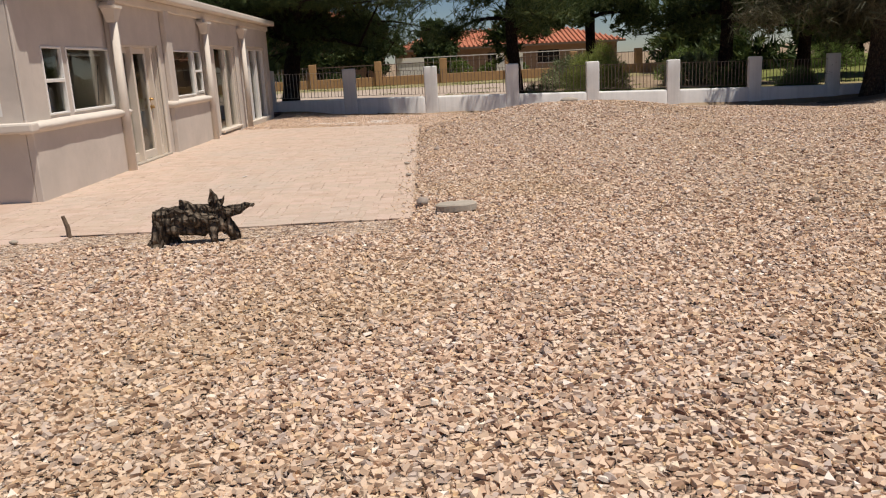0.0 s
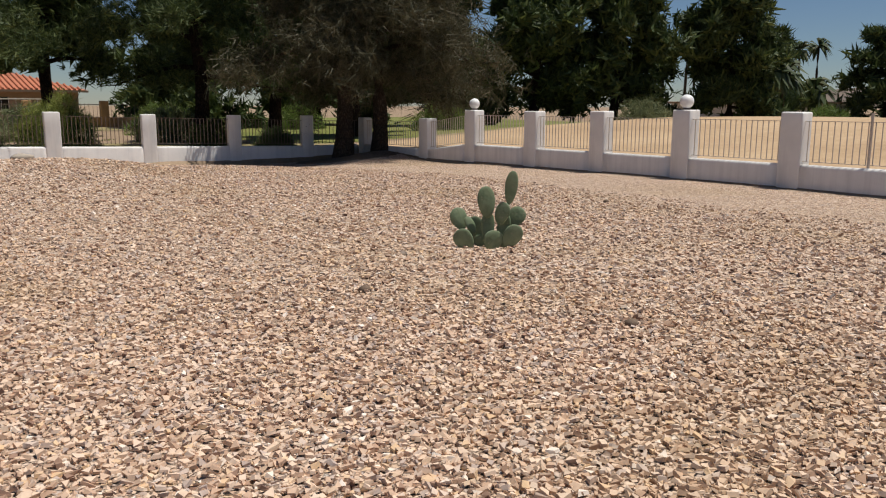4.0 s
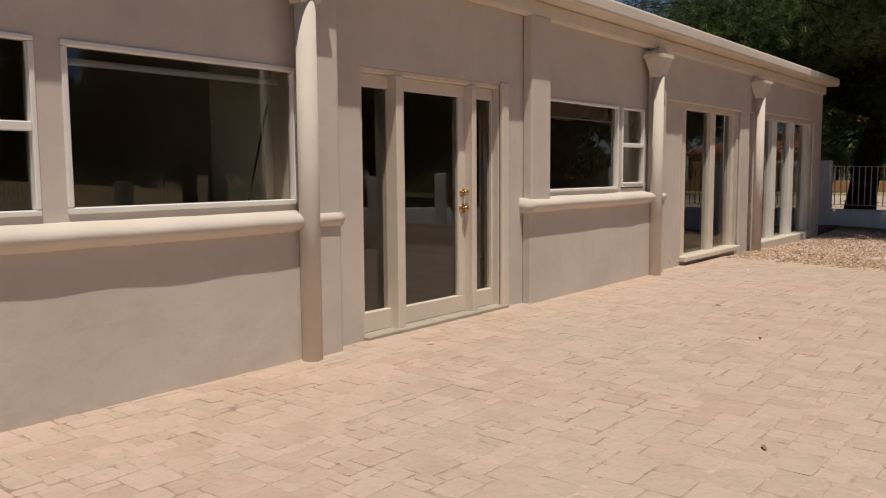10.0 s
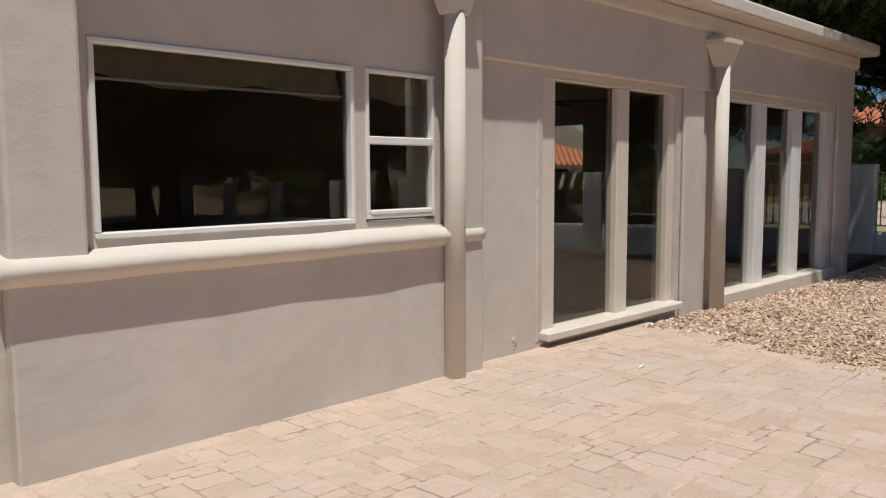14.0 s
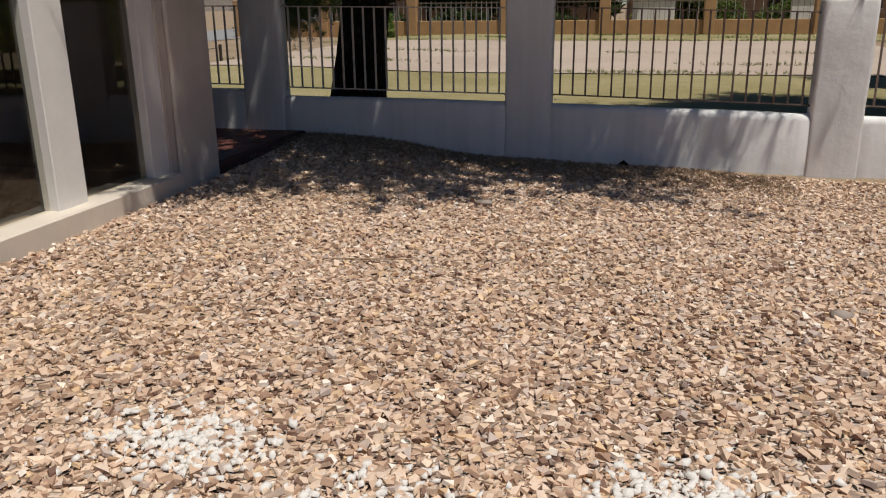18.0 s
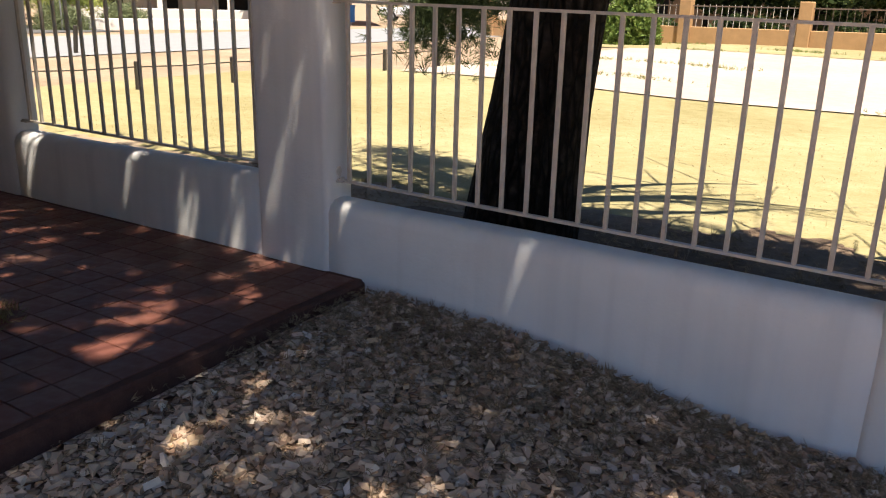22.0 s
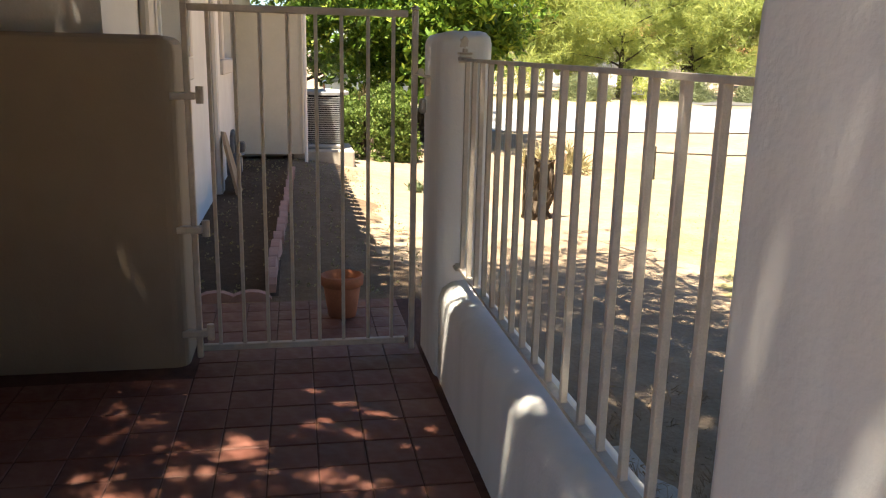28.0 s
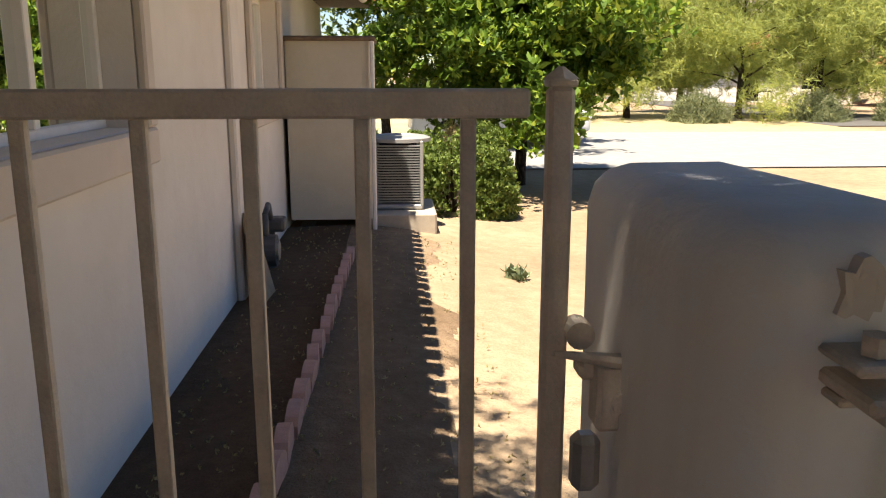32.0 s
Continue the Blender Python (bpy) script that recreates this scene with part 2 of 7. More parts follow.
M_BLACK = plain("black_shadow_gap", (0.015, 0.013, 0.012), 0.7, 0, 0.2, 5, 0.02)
M_TERRACOTTA = plain("terracotta_clay", (0.42, 0.16, 0.085), 0.85, 0, 0.2, 12, 0.25)
M_CONCRETE = plain("pale_concrete", (0.40, 0.345, 0.28), 0.97, 0, 0.18, 8, 0.3)
M_STONE = plain("grey_river_stone", (0.34, 0.28, 0.235), 0.95, 0, 0.2, 9, 0.3)
M_PINKCURB = plain("pink_concrete_edging", (0.46, 0.28, 0.235), 0.9, 0, 0.2, 14, 0.4)
M_ROOFTILE = plain("red_clay_roof_tile", (0.46, 0.17, 0.095), 0.8, 0, 0.25, 5, 0.3)
M_ROOFSHEET = plain("flat_roof_coating", (0.5, 0.47, 0.43), 0.9, 0, 0.1, 2, 0.1)
M_OCHRE = plain("ochre_block_wall", (0.44, 0.26, 0.125), 0.9, 0, 0.15, 3, 0.3)
M_HOUSE = plain("tan_house_render", (0.33, 0.225, 0.145), 0.9, 0, 0.12, 1.5, 0.2)
M_HOUSEWHITE = plain("white_house_render", (0.72, 0.68, 0.62), 0.9, 0, 0.08, 1.5, 0.2)
M_GREYMETAL = plain("grey_appliance_metal", (0.34, 0.34, 0.34), 0.45, 0.3, 0.12, 8, 0.1)
M_DARKMETAL = plain("dark_grey_meter_paint", (0.10, 0.10, 0.105), 0.5, 0.2, 0.2, 9, 0.1)
M_CABINET = plain("cream_sheet_metal", (0.56, 0.52, 0.43), 0.5, 0, 0.07, 3, 0.06)
M_CARDBOARD = plain("weathered_board", (0.36, 0.25, 0.16), 0.9, 0, 0.25, 7, 0.2)
M_RUBBER = plain("black_rubber", (0.02, 0.02, 0.02), 0.8, 0, 0.2, 20, 0.1)
M_CARWHITE = plain("white_car_paint", (0.75, 0.76, 0.78), 0.25, 0, 0.02, 2, 0.0, 0.5)
M_BINBLUE = plain("blue_bin_plastic", (0.03, 0.17, 0.46), 0.5, 0, 0.1, 6, 0.05)
M_OLDWOOD = plain("grey_post_wood", (0.17, 0.12, 0.085), 0.9, 0, 0.3, 18, 0.5)
M_POST = plain("dark_creosoted_post", (0.055, 0.046, 0.036), 0.9, 0, 0.3, 18, 0.5)
M_CURTAIN = plain("brown_valance_cloth", (0.42, 0.33, 0.23), 0.95, 0, 0.2, 10, 0.1)
M_PALE = plain("white_chalk_spill", (0.72, 0.67, 0.62), 0.95, 0, 0.12, 25, 0.2)
M_TWIG = plain("dry_twig", (0.30, 0.21, 0.13), 0.9, 0, 0.25, 20, 0.2)
M_ROAD = plain("worn_grey_asphalt", (0.25, 0.245, 0.24), 0.9, 0, 0.12, 2.5, 0.3)
M_ROADDARK = plain("newer_asphalt", (0.10, 0.095, 0.092), 0.9, 0, 0.15, 4, 0.3)
M_HILL = plain("bare_desert_hill", (0.15, 0.12, 0.095), 0.95, 0, 0.3, 0.05, 0.5)

# glass: clear but tinted, with a true mirror sheen by angle
g = Nodes("tinted_window_glass")
g.t.nodes.remove(g.b)
gf = g.node("Fresnel", {"IOR": 1.85})
gw = g.noise(0.9, 1)
gg = g.node("BsdfGlossy", {"Color": (0.92, 0.95, 0.93, 1), "Roughness": 0.0, "Normal": g.bump(gw, 0.02, 0.02)})
gt = g.node("BsdfTransparent", {"Color": (0.88, 0.87, 0.81, 1)})
gm = g.node("MixShader", {0: gf.outputs[0], 1: gt.outputs[0], 2: gg.outputs[0]})
g.t.links.new(gm.outputs[0], g.t.nodes["Material Output"].inputs[0])
M_GLASS = g.m

# lamp globe: white opal plastic
M_GLOBE = plain("white_opal_globe", (0.82, 0.82, 0.80), 0.3, 0, 0.02, 3, 0.0)


def chips(name, *stops, vary_by_island=True):
    n = Nodes(name)
    r = n.node("NewGeometry").outputs["Random Per Island"]
    big = n.noise(0.35, 3)
    c = n.ramp(r, *stops)
    c = n.mix(n.grey(big, 0.48, 0.68, 0.0, 0.55), c, n.mix(0.55, c, (0.52, 0.37, 0.205)))
    grain = n.noise(60, 4)
    c = n.mix(n.grey(grain, 0.4, 0.75, 0.0, 0.35), c, n.mix(0.5, c, (0.22, 0.15, 0.11)))
    return n.done(c, 0.88, n.bump(grain, 0.3, 0.004), 0, 0.25)


GRAVEL_STOPS = ((0.0, (0.17, 0.095, 0.07)), (0.1, (0.49, 0.315, 0.215)), (0.35, (0.67, 0.48, 0.345)), (0.65, (0.77, 0.59, 0.45)), (0.8, (0.50, 0.40, 0.35)), (0.92, (0.72, 0.49, 0.29)), (1.0, (0.90, 0.80, 0.70)))
M_CHIPS = chips("crushed_pink_gravel", *GRAVEL_STOPS)

# the bed under and beyond the loose chips: cells that tilt each its own way
n = Nodes("gravel_bed")
warp = n.node("VectorMath", {0: n.coord, 1: n.node("VectorMath", {0: n.node("TexNoise", {"Vector": n.coord, "Scale": 30.0}).outputs["Color"], 3: 0.02}, operation="SCALE").outputs[0]}, operation="ADD").outputs[0]
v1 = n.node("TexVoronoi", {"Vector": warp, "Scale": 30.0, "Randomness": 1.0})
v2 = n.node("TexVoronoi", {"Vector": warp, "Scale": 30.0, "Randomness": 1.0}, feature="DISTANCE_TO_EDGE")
sep = n.node("SeparateColor", {0: v1.outputs["Color"]})
c = n.ramp(sep.outputs[0], *GRAVEL_STOPS)
big = n.noise(0.35, 3)
c = n.mix(n.grey(big, 0.48, 0.68, 0.0, 0.55), c, n.mix(0.55, c, (0.52, 0.37, 0.205)))
# cell rims darkened: the shade in the gaps between stones, as colour
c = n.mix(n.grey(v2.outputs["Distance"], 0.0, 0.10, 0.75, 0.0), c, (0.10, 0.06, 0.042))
lean_v = n.node("VectorMath", {0: n.node("VectorMath", {0: v1.outputs["Color"], 1: (0.5, 0.5, 0.5)}, operation="SUBTRACT").outputs[0], 3: 1.4}, operation="SCALE").outputs[0]
tip = n.node("VectorMath", {0: n.node("VectorMath", {0: n.node("NewGeometry").outputs["Normal"], 1: lean_v}, operation="ADD").outputs[0]}, operation="NORMALIZE").outputs[0]
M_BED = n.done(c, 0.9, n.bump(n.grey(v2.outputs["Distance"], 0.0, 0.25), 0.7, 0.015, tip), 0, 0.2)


def paver(name, a, b, c3):
    """Sand-tinted concrete pavers that differ from piece to piece."""
    n = Nodes(name)
    oi = n.node("ObjectInfo").outputs["Random"]
    isl = n.node("NewGeometry").outputs["Random Per Island"]
    r = n.math("FRACT", n.math("ADD", oi, isl))
    base = n.ramp(r, (0.0, a), (0.5, b), (1.0, c3))
    wide = n.noise(0.55, 4, 0.6, n.node("NewGeometry").outputs["Position"])
    fine = n.noise(38, 5)
    base = n.mix(n.grey(wide, 0.45, 0.7, 0.0, 0.6), base, (0.47, 0.405, 0.34))
    where = n.node("NewGeometry").outputs["Position"]
    mid = n.noise(4.5, 4, 0.6, where)
    base = n.mix(n.grey(mid, 0.48, 0.72, 0.0, 0.55), base, (0.60, 0.44, 0.36))
    base = n.mix(n.grey(mid, 0.28, 0.46, 0.5, 0.0), base, (0.44, 0.35, 0.265))
    base = n.mix(n.grey(fine, 0.5, 0.8, 0.0, 0.5), base, n.mix(0.5, base, (0.25, 0.17, 0.12)))
    lumps = n.noise(14, 3, 0.55, where)
    return n.done(base, 0.85, n.bump(fine, 0.3, 0.004, n.bump(lumps, 0.55, 0.02)), 0, 0.3)


M_PAVER = paver("sandy_pink_paver", (0.50, 0.36, 0.275), (0.53, 0.405, 0.31), (0.585, 0.43, 0.345))
M_JOINT = plain("sandy_joint", (0.45, 0.335, 0.255), 0.95, 0, 0.55, 1.8, 0.4)


def red_tile(name):
    n = Nodes(name)
    oi = n.node("ObjectInfo").outputs["Random"]
    base = n.ramp(oi, (0.0, (0.15, 0.052, 0.036)), (0.5, (0.175, 0.064, 0.043)), (1.0, (0.205, 0.082, 0.058)))
    fine = n.noise(25, 5)
    dust = n.noise(2.2, 4, 0.6, n.node("NewGeometry").outputs["Position"])
    base = n.mix(n.grey(dust, 0.5, 0.75, 0.0, 0.4), base, (0.33, 0.20, 0.15))
    return n.done(base, n.grey(fine, 0.3, 0.7, 0.4, 0.7), n.bump(fine, 0.15, 0.003), 0, 0.4)


M_REDTILE = red_tile("red_quarry_tile")
M_GROUT = plain("dark_grout", (0.105, 0.05, 0.038), 0.95, 0, 0.3, 20, 0.3)


def earth(name, lo, mid, hi, scale=1.2, bumps=0.5):
    n = Nodes(name)
    a = n.noise(scale * 0.3, 5, 0.6)
    b = n.noise(scale * 5, 6, 0.65)
    d = n.noise(scale * 40, 4, 0.6)
    f = n.math("ADD", n.math("MULTIPLY", a, 0.45), n.math("ADD", n.math("MULTIPLY", b, 0.35), n.math("MULTIPLY", d, 0.2)))
    c = n.ramp(f, (0.36, lo), (0.5, mid), (0.64, hi))
    return n.done(c, 0.95, n.bump(b, bumps, 0.05, n.bump(d, 0.5, 0.01)), 0, 0.1)


M_DIRT = earth("pale_tan_dirt", (0.215, 0.15, 0.098), (0.295, 0.215, 0.142), (0.365, 0.28, 0.195))
M_SOIL = earth("dark_bed_soil", (0.06, 0.04, 0.026), (0.10, 0.068, 0.045), (0.15, 0.105, 0.07), 2.5)
# passage soil with the house's shade put into its brown
M_SHADESOIL = earth("shade_darkened_soil", (0.14, 0.095, 0.06), (0.20, 0.14, 0.092), (0.29, 0.21, 0.142), 2.0)
M_LITTER = earth("needle_litter", (0.12, 0.078, 0.05), (0.19, 0.13, 0.088), (0.28, 0.20, 0.135), 3.0)
M_DUST = earth("pale_grey_dust", (0.42, 0.38, 0.33), (0.52, 0.48, 0.42), (0.62, 0.57, 0.50), 3.0)
M_LAWN = earth("dry_yellow_lawn", (0.21, 0.175, 0.075), (0.285, 0.24, 0.12), (0.35, 0.295, 0.165), 0.8)
M_VERGE = earth("pale_dry_verge", (0.28, 0.225, 0.13), (0.35, 0.29, 0.175), (0.42, 0.355, 0.24), 0.8)
M_SANDPATH = earth("pale_pink_sand", (0.37, 0.285, 0.225), (0.43, 0.34, 0.27), (0.48, 0.385, 0.31), 0.7, 0.3)
M_GREENGRASS = earth("watered_grass", (0.10, 0.115, 0.03), (0.16, 0.17, 0.05), (0.25, 0.23, 0.09), 0.5)
M_DUNE = earth("tan_golf_dirt", (0.36, 0.245, 0.145), (0.46, 0.325, 0.20), (0.54, 0.40, 0.255), 0.5)


def bark(name, lo, hi):
    n = Nodes(name)
    v = n.node("TexVoronoi", {"Vector": n.stretch(9, 9, 2.2), "Scale": 2.0}, feature="DISTANCE_TO_EDGE").outputs["Distance"]
    f = n.noise(14, 5)
    c = n.mix(n.grey(v, 0.0, 0.25), lo, n.ramp(f, (0.35, lo), (0.7, hi)))
    return n.done(c, 0.95, n.bump(n.grey(v, 0.0, 0.3), 1.0, 0.06, n.bump(f, 0.6, 0.02)), 0, 0.1)


M_BARK = bark("dark_pine_bark", (0.022, 0.016, 0.012), (0.075, 0.052, 0.038))
M_BARKGREY = bark("grey_brown_bark", (0.05, 0.036, 0.026), (0.16, 0.12, 0.085))
M_DRIFT = bark("weathered_driftwood", (0.09, 0.068, 0.05), (0.38, 0.30, 0.22))


def leaf(name, dark, light, odd, shine=0.25):
    """Leaves: each its own tone, a little light shining through."""
    n = Nodes(name)
    r = n.node("NewGeometry").outputs["Random Per Island"]
    big = n.noise(0.8, 2)
    f = n.math("ADD", n.math("MULTIPLY", r, 0.65), n.math("MULTIPLY", big, 0.35))
    c = n.ramp(f, (0.15, dark), (0.6, light), (0.92, odd))
    m = n.done(c, 0.6, None, 0, 0.25)
    t = n.node("BsdfTranslucent", {"Color": c})
    x = n.node("MixShader", {0: shine, 1: n.b.outputs[0], 2: t.outputs[0]})
    n.t.links.new(x.outputs[0], n.t.nodes["Material Output"].inputs[0])
    return m


M_PINE = leaf("pine_needles", (0.024, 0.04, 0.015), (0.066, 0.098, 0.03), (0.15, 0.165, 0.05))
M_PINEGREY = leaf("dusty_feathery_foliage", (0.045, 0.045, 0.022), (0.09, 0.085, 0.045), (0.17, 0.14, 0.09))
M_CITRUS = leaf("citrus_leaves", (0.05, 0.10, 0.015), (0.14, 0.24, 0.03), (0.40, 0.44, 0.06), 0.35)
M_HEDGE = leaf("clipped_hedge_leaves", (0.06, 0.10, 0.02), (0.17, 0.24, 0.05), (0.30, 0.33, 0.11), 0.3)
M_PALO = leaf("yellow_green_palo_verde", (0.24, 0.29, 0.08), (0.38, 0.42, 0.13), (0.54, 0.52, 0.13), 0.5)
M_BRUSH = leaf("grey_green_brush", (0.10, 0.12, 0.06), (0.20, 0.23, 0.11), (0.30, 0.29, 0.15), 0.25)
M_PALM = leaf("palm_fronds", (0.03, 0.045, 0.02), (0.07, 0.10, 0.035), (0.14, 0.13, 0.06), 0.2)
M_TUFT = leaf("dry_grass_blades", (0.24, 0.19, 0.085), (0.37, 0.31, 0.155), (0.44, 0.38, 0.22), 0.3)
M_GREENTUFT = leaf("green_weed_blades", (0.14, 0.17, 0.05), (0.24, 0.27, 0.08), (0.36, 0.36, 0.14), 0.4)
n = Nodes("prickly_pear_pad")
sp = n.node("TexVoronoi", {"Vector": n.coord, "Scale": 22.0}).outputs["Distance"]
c = n.ramp(n.noise(5, 4), (0.3, (0.12, 0.165, 0.09)), (0.7, (0.24, 0.29, 0.17)))
c = n.mix(n.grey(sp, 0.1, 0.2, 0.7, 0.0), c, (0.30, 0.27, 0.18))
M_CACTUS = n.done(c, 0.6, n.bump(sp, 0.3, 0.01), 0, 0.3)

# ---- ground ----
LEVELS = ((0, 22, -0.06), (2.5, 21.7, -0.125), (3.4, 23.9, -0.235), (2.2, 24, -0.2), (5.2, 24, -0.305), (0, 17, -0.01), (3, 16.6, -0.05), (0.6, 23.2, 0.0), (-0.2, 24, 0.03), (0.3, 22.3, -0.01), (0.15, 23.6, 0.02),
          (8.4, 24, -0.38), (11.2, 24, -0.46), (14.1, 24, -0.54), (17.1, 24, -0.63), (20, 24, -0.72), (22.2, 20, -0.42), (22.2, 14.4, -0.33), (22.2, 9, -0.28), (22.2, 3.2, -0.3),
          (22.2, -3, -0.25), (11, 3.1, 0.05), (5.2, 3, 0.0), (5.2, 9, 0.0), (5, -3, 0.08), (0, -4, 0.08), (8.5, 12.5, 0.5), (6, -7, 0.1), (13, 10, 0.05), (12, 17, -0.1))
LV = np.array(LEVELS)


def level(x, y):
    """Height of the yard's gravel."""
    x, y = np.asarray(x, float), np.asarray(y, float)
    d2 = (x[..., None] - LV[:, 0]) ** 2 + (y[..., None] - LV[:, 1]) ** 2
    w = 1 / (d2 + 0.6) ** 1.6
    z = (w * LV[:, 2]).sum(-1) / w.sum(-1)
    z = z + 0.25 * np.exp(-((x - 20.6) ** 2 + (y - 22.5) ** 2) / 4.0) + 0.2 * np.exp(-((x - 22.6) ** 2 + (y - 22.2) ** 2) / 3.0)
    near = np.clip(np.minimum.reduce([x + 0.6, 5.5 - x, y - 2.2, 16.6 - y]) / 0.5, 0, 1)
    return z * (1 - near) + (-0.012) * near


def outside(x, y):
    """Height of the land round the yard."""
    x, y = np.asarray(x, float), np.asarray(y, float)
    z = -0.12 - 0.035 * np.clip(y - 27, 0, 8) + 0.008 * np.clip(y - 35, 0, 40)
    side = np.clip((-3.3 - x) / 0.8, 0, 1) * np.clip((x + 14.5) / 3, 0, 1) * np.exp(-(((y - 23.1) / 1.5) ** 2))
    west = np.clip((-1.0 - x) / 9.0, 0, 1)
    west = west * west * (3 - 2 * west)
    z = z * (1 - west) + west * (-0.1 - 0.03 * np.clip(-4 - x, 0, 7))
    east = np.clip((x - 23.5) / 20, 0, 1)
    hill = 1.15 * np.exp(-((x - 47) / 14.0) ** 2 - ((y - 20) / 24.0) ** 2) + 0.5 * np.exp(-((x - 40) / 9.0) ** 2 - ((y - 1) / 12.0) ** 2)
    z = z * (1 - 0.9 * side) + east * 0.05 + np.where(x > 23, hill * np.clip((x - 23) / 6, 0, 1) - 0.15, 0)
    return z


def land(x, y):
    x, y = np.asarray(x, float), np.asarray(y, float)
    inside = np.clip(np.minimum.reduce([x + 40, 22.4 - x, 24.2 - y, y + 60]) / 0.3, 0, 1) * (x > -3.4)
    return outside(x, y) * (1 - inside) + (level(x, y) - 0.06) * inside


def sheet(name, xs, ys, height, material, lift=0.0, keep=None, label="", kind="structure", category="ground"):
    xs, ys = np.asarray(xs, float), np.asarray(ys, float)
    gx, gy = np.meshgrid(xs, ys)
    v = np.stack([gx, gy, height(gx, gy) + lift], -1).reshape(-1, 3)
    nx = len(xs)
    i, j = np.meshgrid(np.arange(nx - 1), np.arange(len(ys) - 1))
    a = (j * nx + i).ravel()
    f = np.stack([a, a + 1, a + nx + 1, a + nx], -1)
    if keep is not None:
        mid = v[f].mean(1)
        f = f[keep(mid[:, 0], mid[:, 1])]
        rim = np.bincount(f.ravel(), minlength=len(v)) < 4
        v[rim, 2] -= lift + 0.025
    me = from_arrays(name, v, f.ravel(), np.full(len(f), 4), material)
    me.polygons.foreach_set("use_smooth", [True] * len(me.polygons))
    return tagged(new(name, me), label, category, "", kind)


far = lambda a, b, n: np.linspace(a, b, n)
gx_all = np.concatenate([far(-900, -60, 12), far(-55, -5, 40), far(-4.5, 23, 90), far(23.5, 60, 40), far(70, 1000, 14)])
gy_all = np.concatenate([far(-600, -40, 10), far(-35, -9, 12), far(-8, 25, 90), far(25.5, 70, 50), far(80, 1500, 16)])
sheet("ground", gx_all, gy_all, land, M_DIRT, label="pale tan desert dirt reaching the horizon")
in_yard = lambda x, y: (x > -3.05) & ~((x < 0.02) & (y > 5.5) & (y < 24.2)) & ~((x > 0.2) & (x < 4.85) & (y > 3.2) & (y < 15.1))
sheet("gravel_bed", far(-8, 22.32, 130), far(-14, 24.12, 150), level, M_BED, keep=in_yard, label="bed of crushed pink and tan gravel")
on_lawn = lambda x, y: (y > 26.3 - 0.33 * np.clip(x + 6, -9, 0) + 0.12 * np.sin(x * 2.1) + 0.12 * np.sin(x * 7.3 + y * 5) + 0.07 * np.sin(x * 19)) & (x > -12)
sheet("lawn", far(-13, 23, 300), far(25.5, 37.6, 150), outside, M_LAWN, 0.02, on_lawn, "dry yellow lawn along the yard fence")
# needle litter, spread to the shadow's edge so its brown also deepens the shade
sheet("needle_bed", far(-5.5, 9, 200), far(24.26, 27.4, 50), outside, M_LITTER, 0.03, lambda x, y: (y < 26.45 + 0.35 * np.sin(x * 0.9) + 0.15 * np.sin(x * 5.1) + 0.1 * np.sin(x * 11)) & (x > -1.2 - 0.4 * np.sin(y * 2.1) - 0.2 * np.sin(y * 7.3 + x * 5)), "brown needle litter on the dirt under the pine", category="leaf litter")
sheet("dust_patch", far(-3.2, 0.6, 60), far(24.3, 25.6, 30), outside, M_DUST, 0.012, lambda x, y: ((x + 1.3 + 0.3 * np.sin(y * 6)) / 1.5) ** 2 + ((y - 24.75 + 0.12 * np.sin(x * 5)) / 0.32) ** 2 < 1, "pale dusty patch on the dirt along the fence", category="ground")
sheet("sand_path", far(-9, 12, 30), far(37.0, 53, 24), outside, M_SANDPATH, 0.045, None, "pale pink bare sand strip beyond the lawn")
sheet("far_lawn", far(-12, 24, 20), far(53.5, 66, 10), outside, M_LAWN, 0.03, None, "dry yellow grass before the block wall")
sheet("fairway", far(24, 75, 40), far(26, 95, 40), outside, M_GREENGRASS, 0.03, lambda x, y: (y > 24 + 0.25 * x), "green watered golf fairway")
sheet("golf_dune", far(22.6, 62, 60), far(-35, 42, 70), outside, M_DUNE, 0.02, lambda x, y: ~(y > 24 + 0.25 * x), "bare tan dirt bank of the golf course")
sheet("road", far(-28.4, -18.4, 12), far(-60, 120, 60), outside, M_ROAD, 0.03, None, "sun-bleached grey asphalt road", category="road")
sheet("side_road", far(-70, -31, 20), far(40, 46, 4), outside, M_ROADDARK, 0.035, None, "darker asphalt side street", category="road")
sheet("verge", far(-44, -28.2, 16), far(-30, 40, 40), outside, M_VERGE, 0.025, None, "dry grass verge across the road")
sheet("litter_patch", far(18.2, 22.2, 30), far(19.6, 24.0, 30), level, M_LITTER, 0.018, lambda x, y: ((x - 20.8) / 2.2) ** 2 + ((y - 22.2) / 1.7) ** 2 < 1, "brown needle litter under the corner trees", category="leaf litter")

# ---- house: the long garden front ----
H = 3.0


def wall_piece(name, *pairs, material=None, label="", bevel=0.012, seg=1):
    label = label or "cream painted stucco house wall"
    if len(pairs) == 1:
        return solid(name, boxes(*pairs, bevel=bevel, seg=seg), material or M_STUCCO, label, "wall", "", "structure")
    t = thing(name, (0, 0, 0), label, "wall", "", "structure")
    for p in pairs:
        part("wall_field", boxes(p, bevel=bevel, seg=seg), material or M_STUCCO, t)
    return t


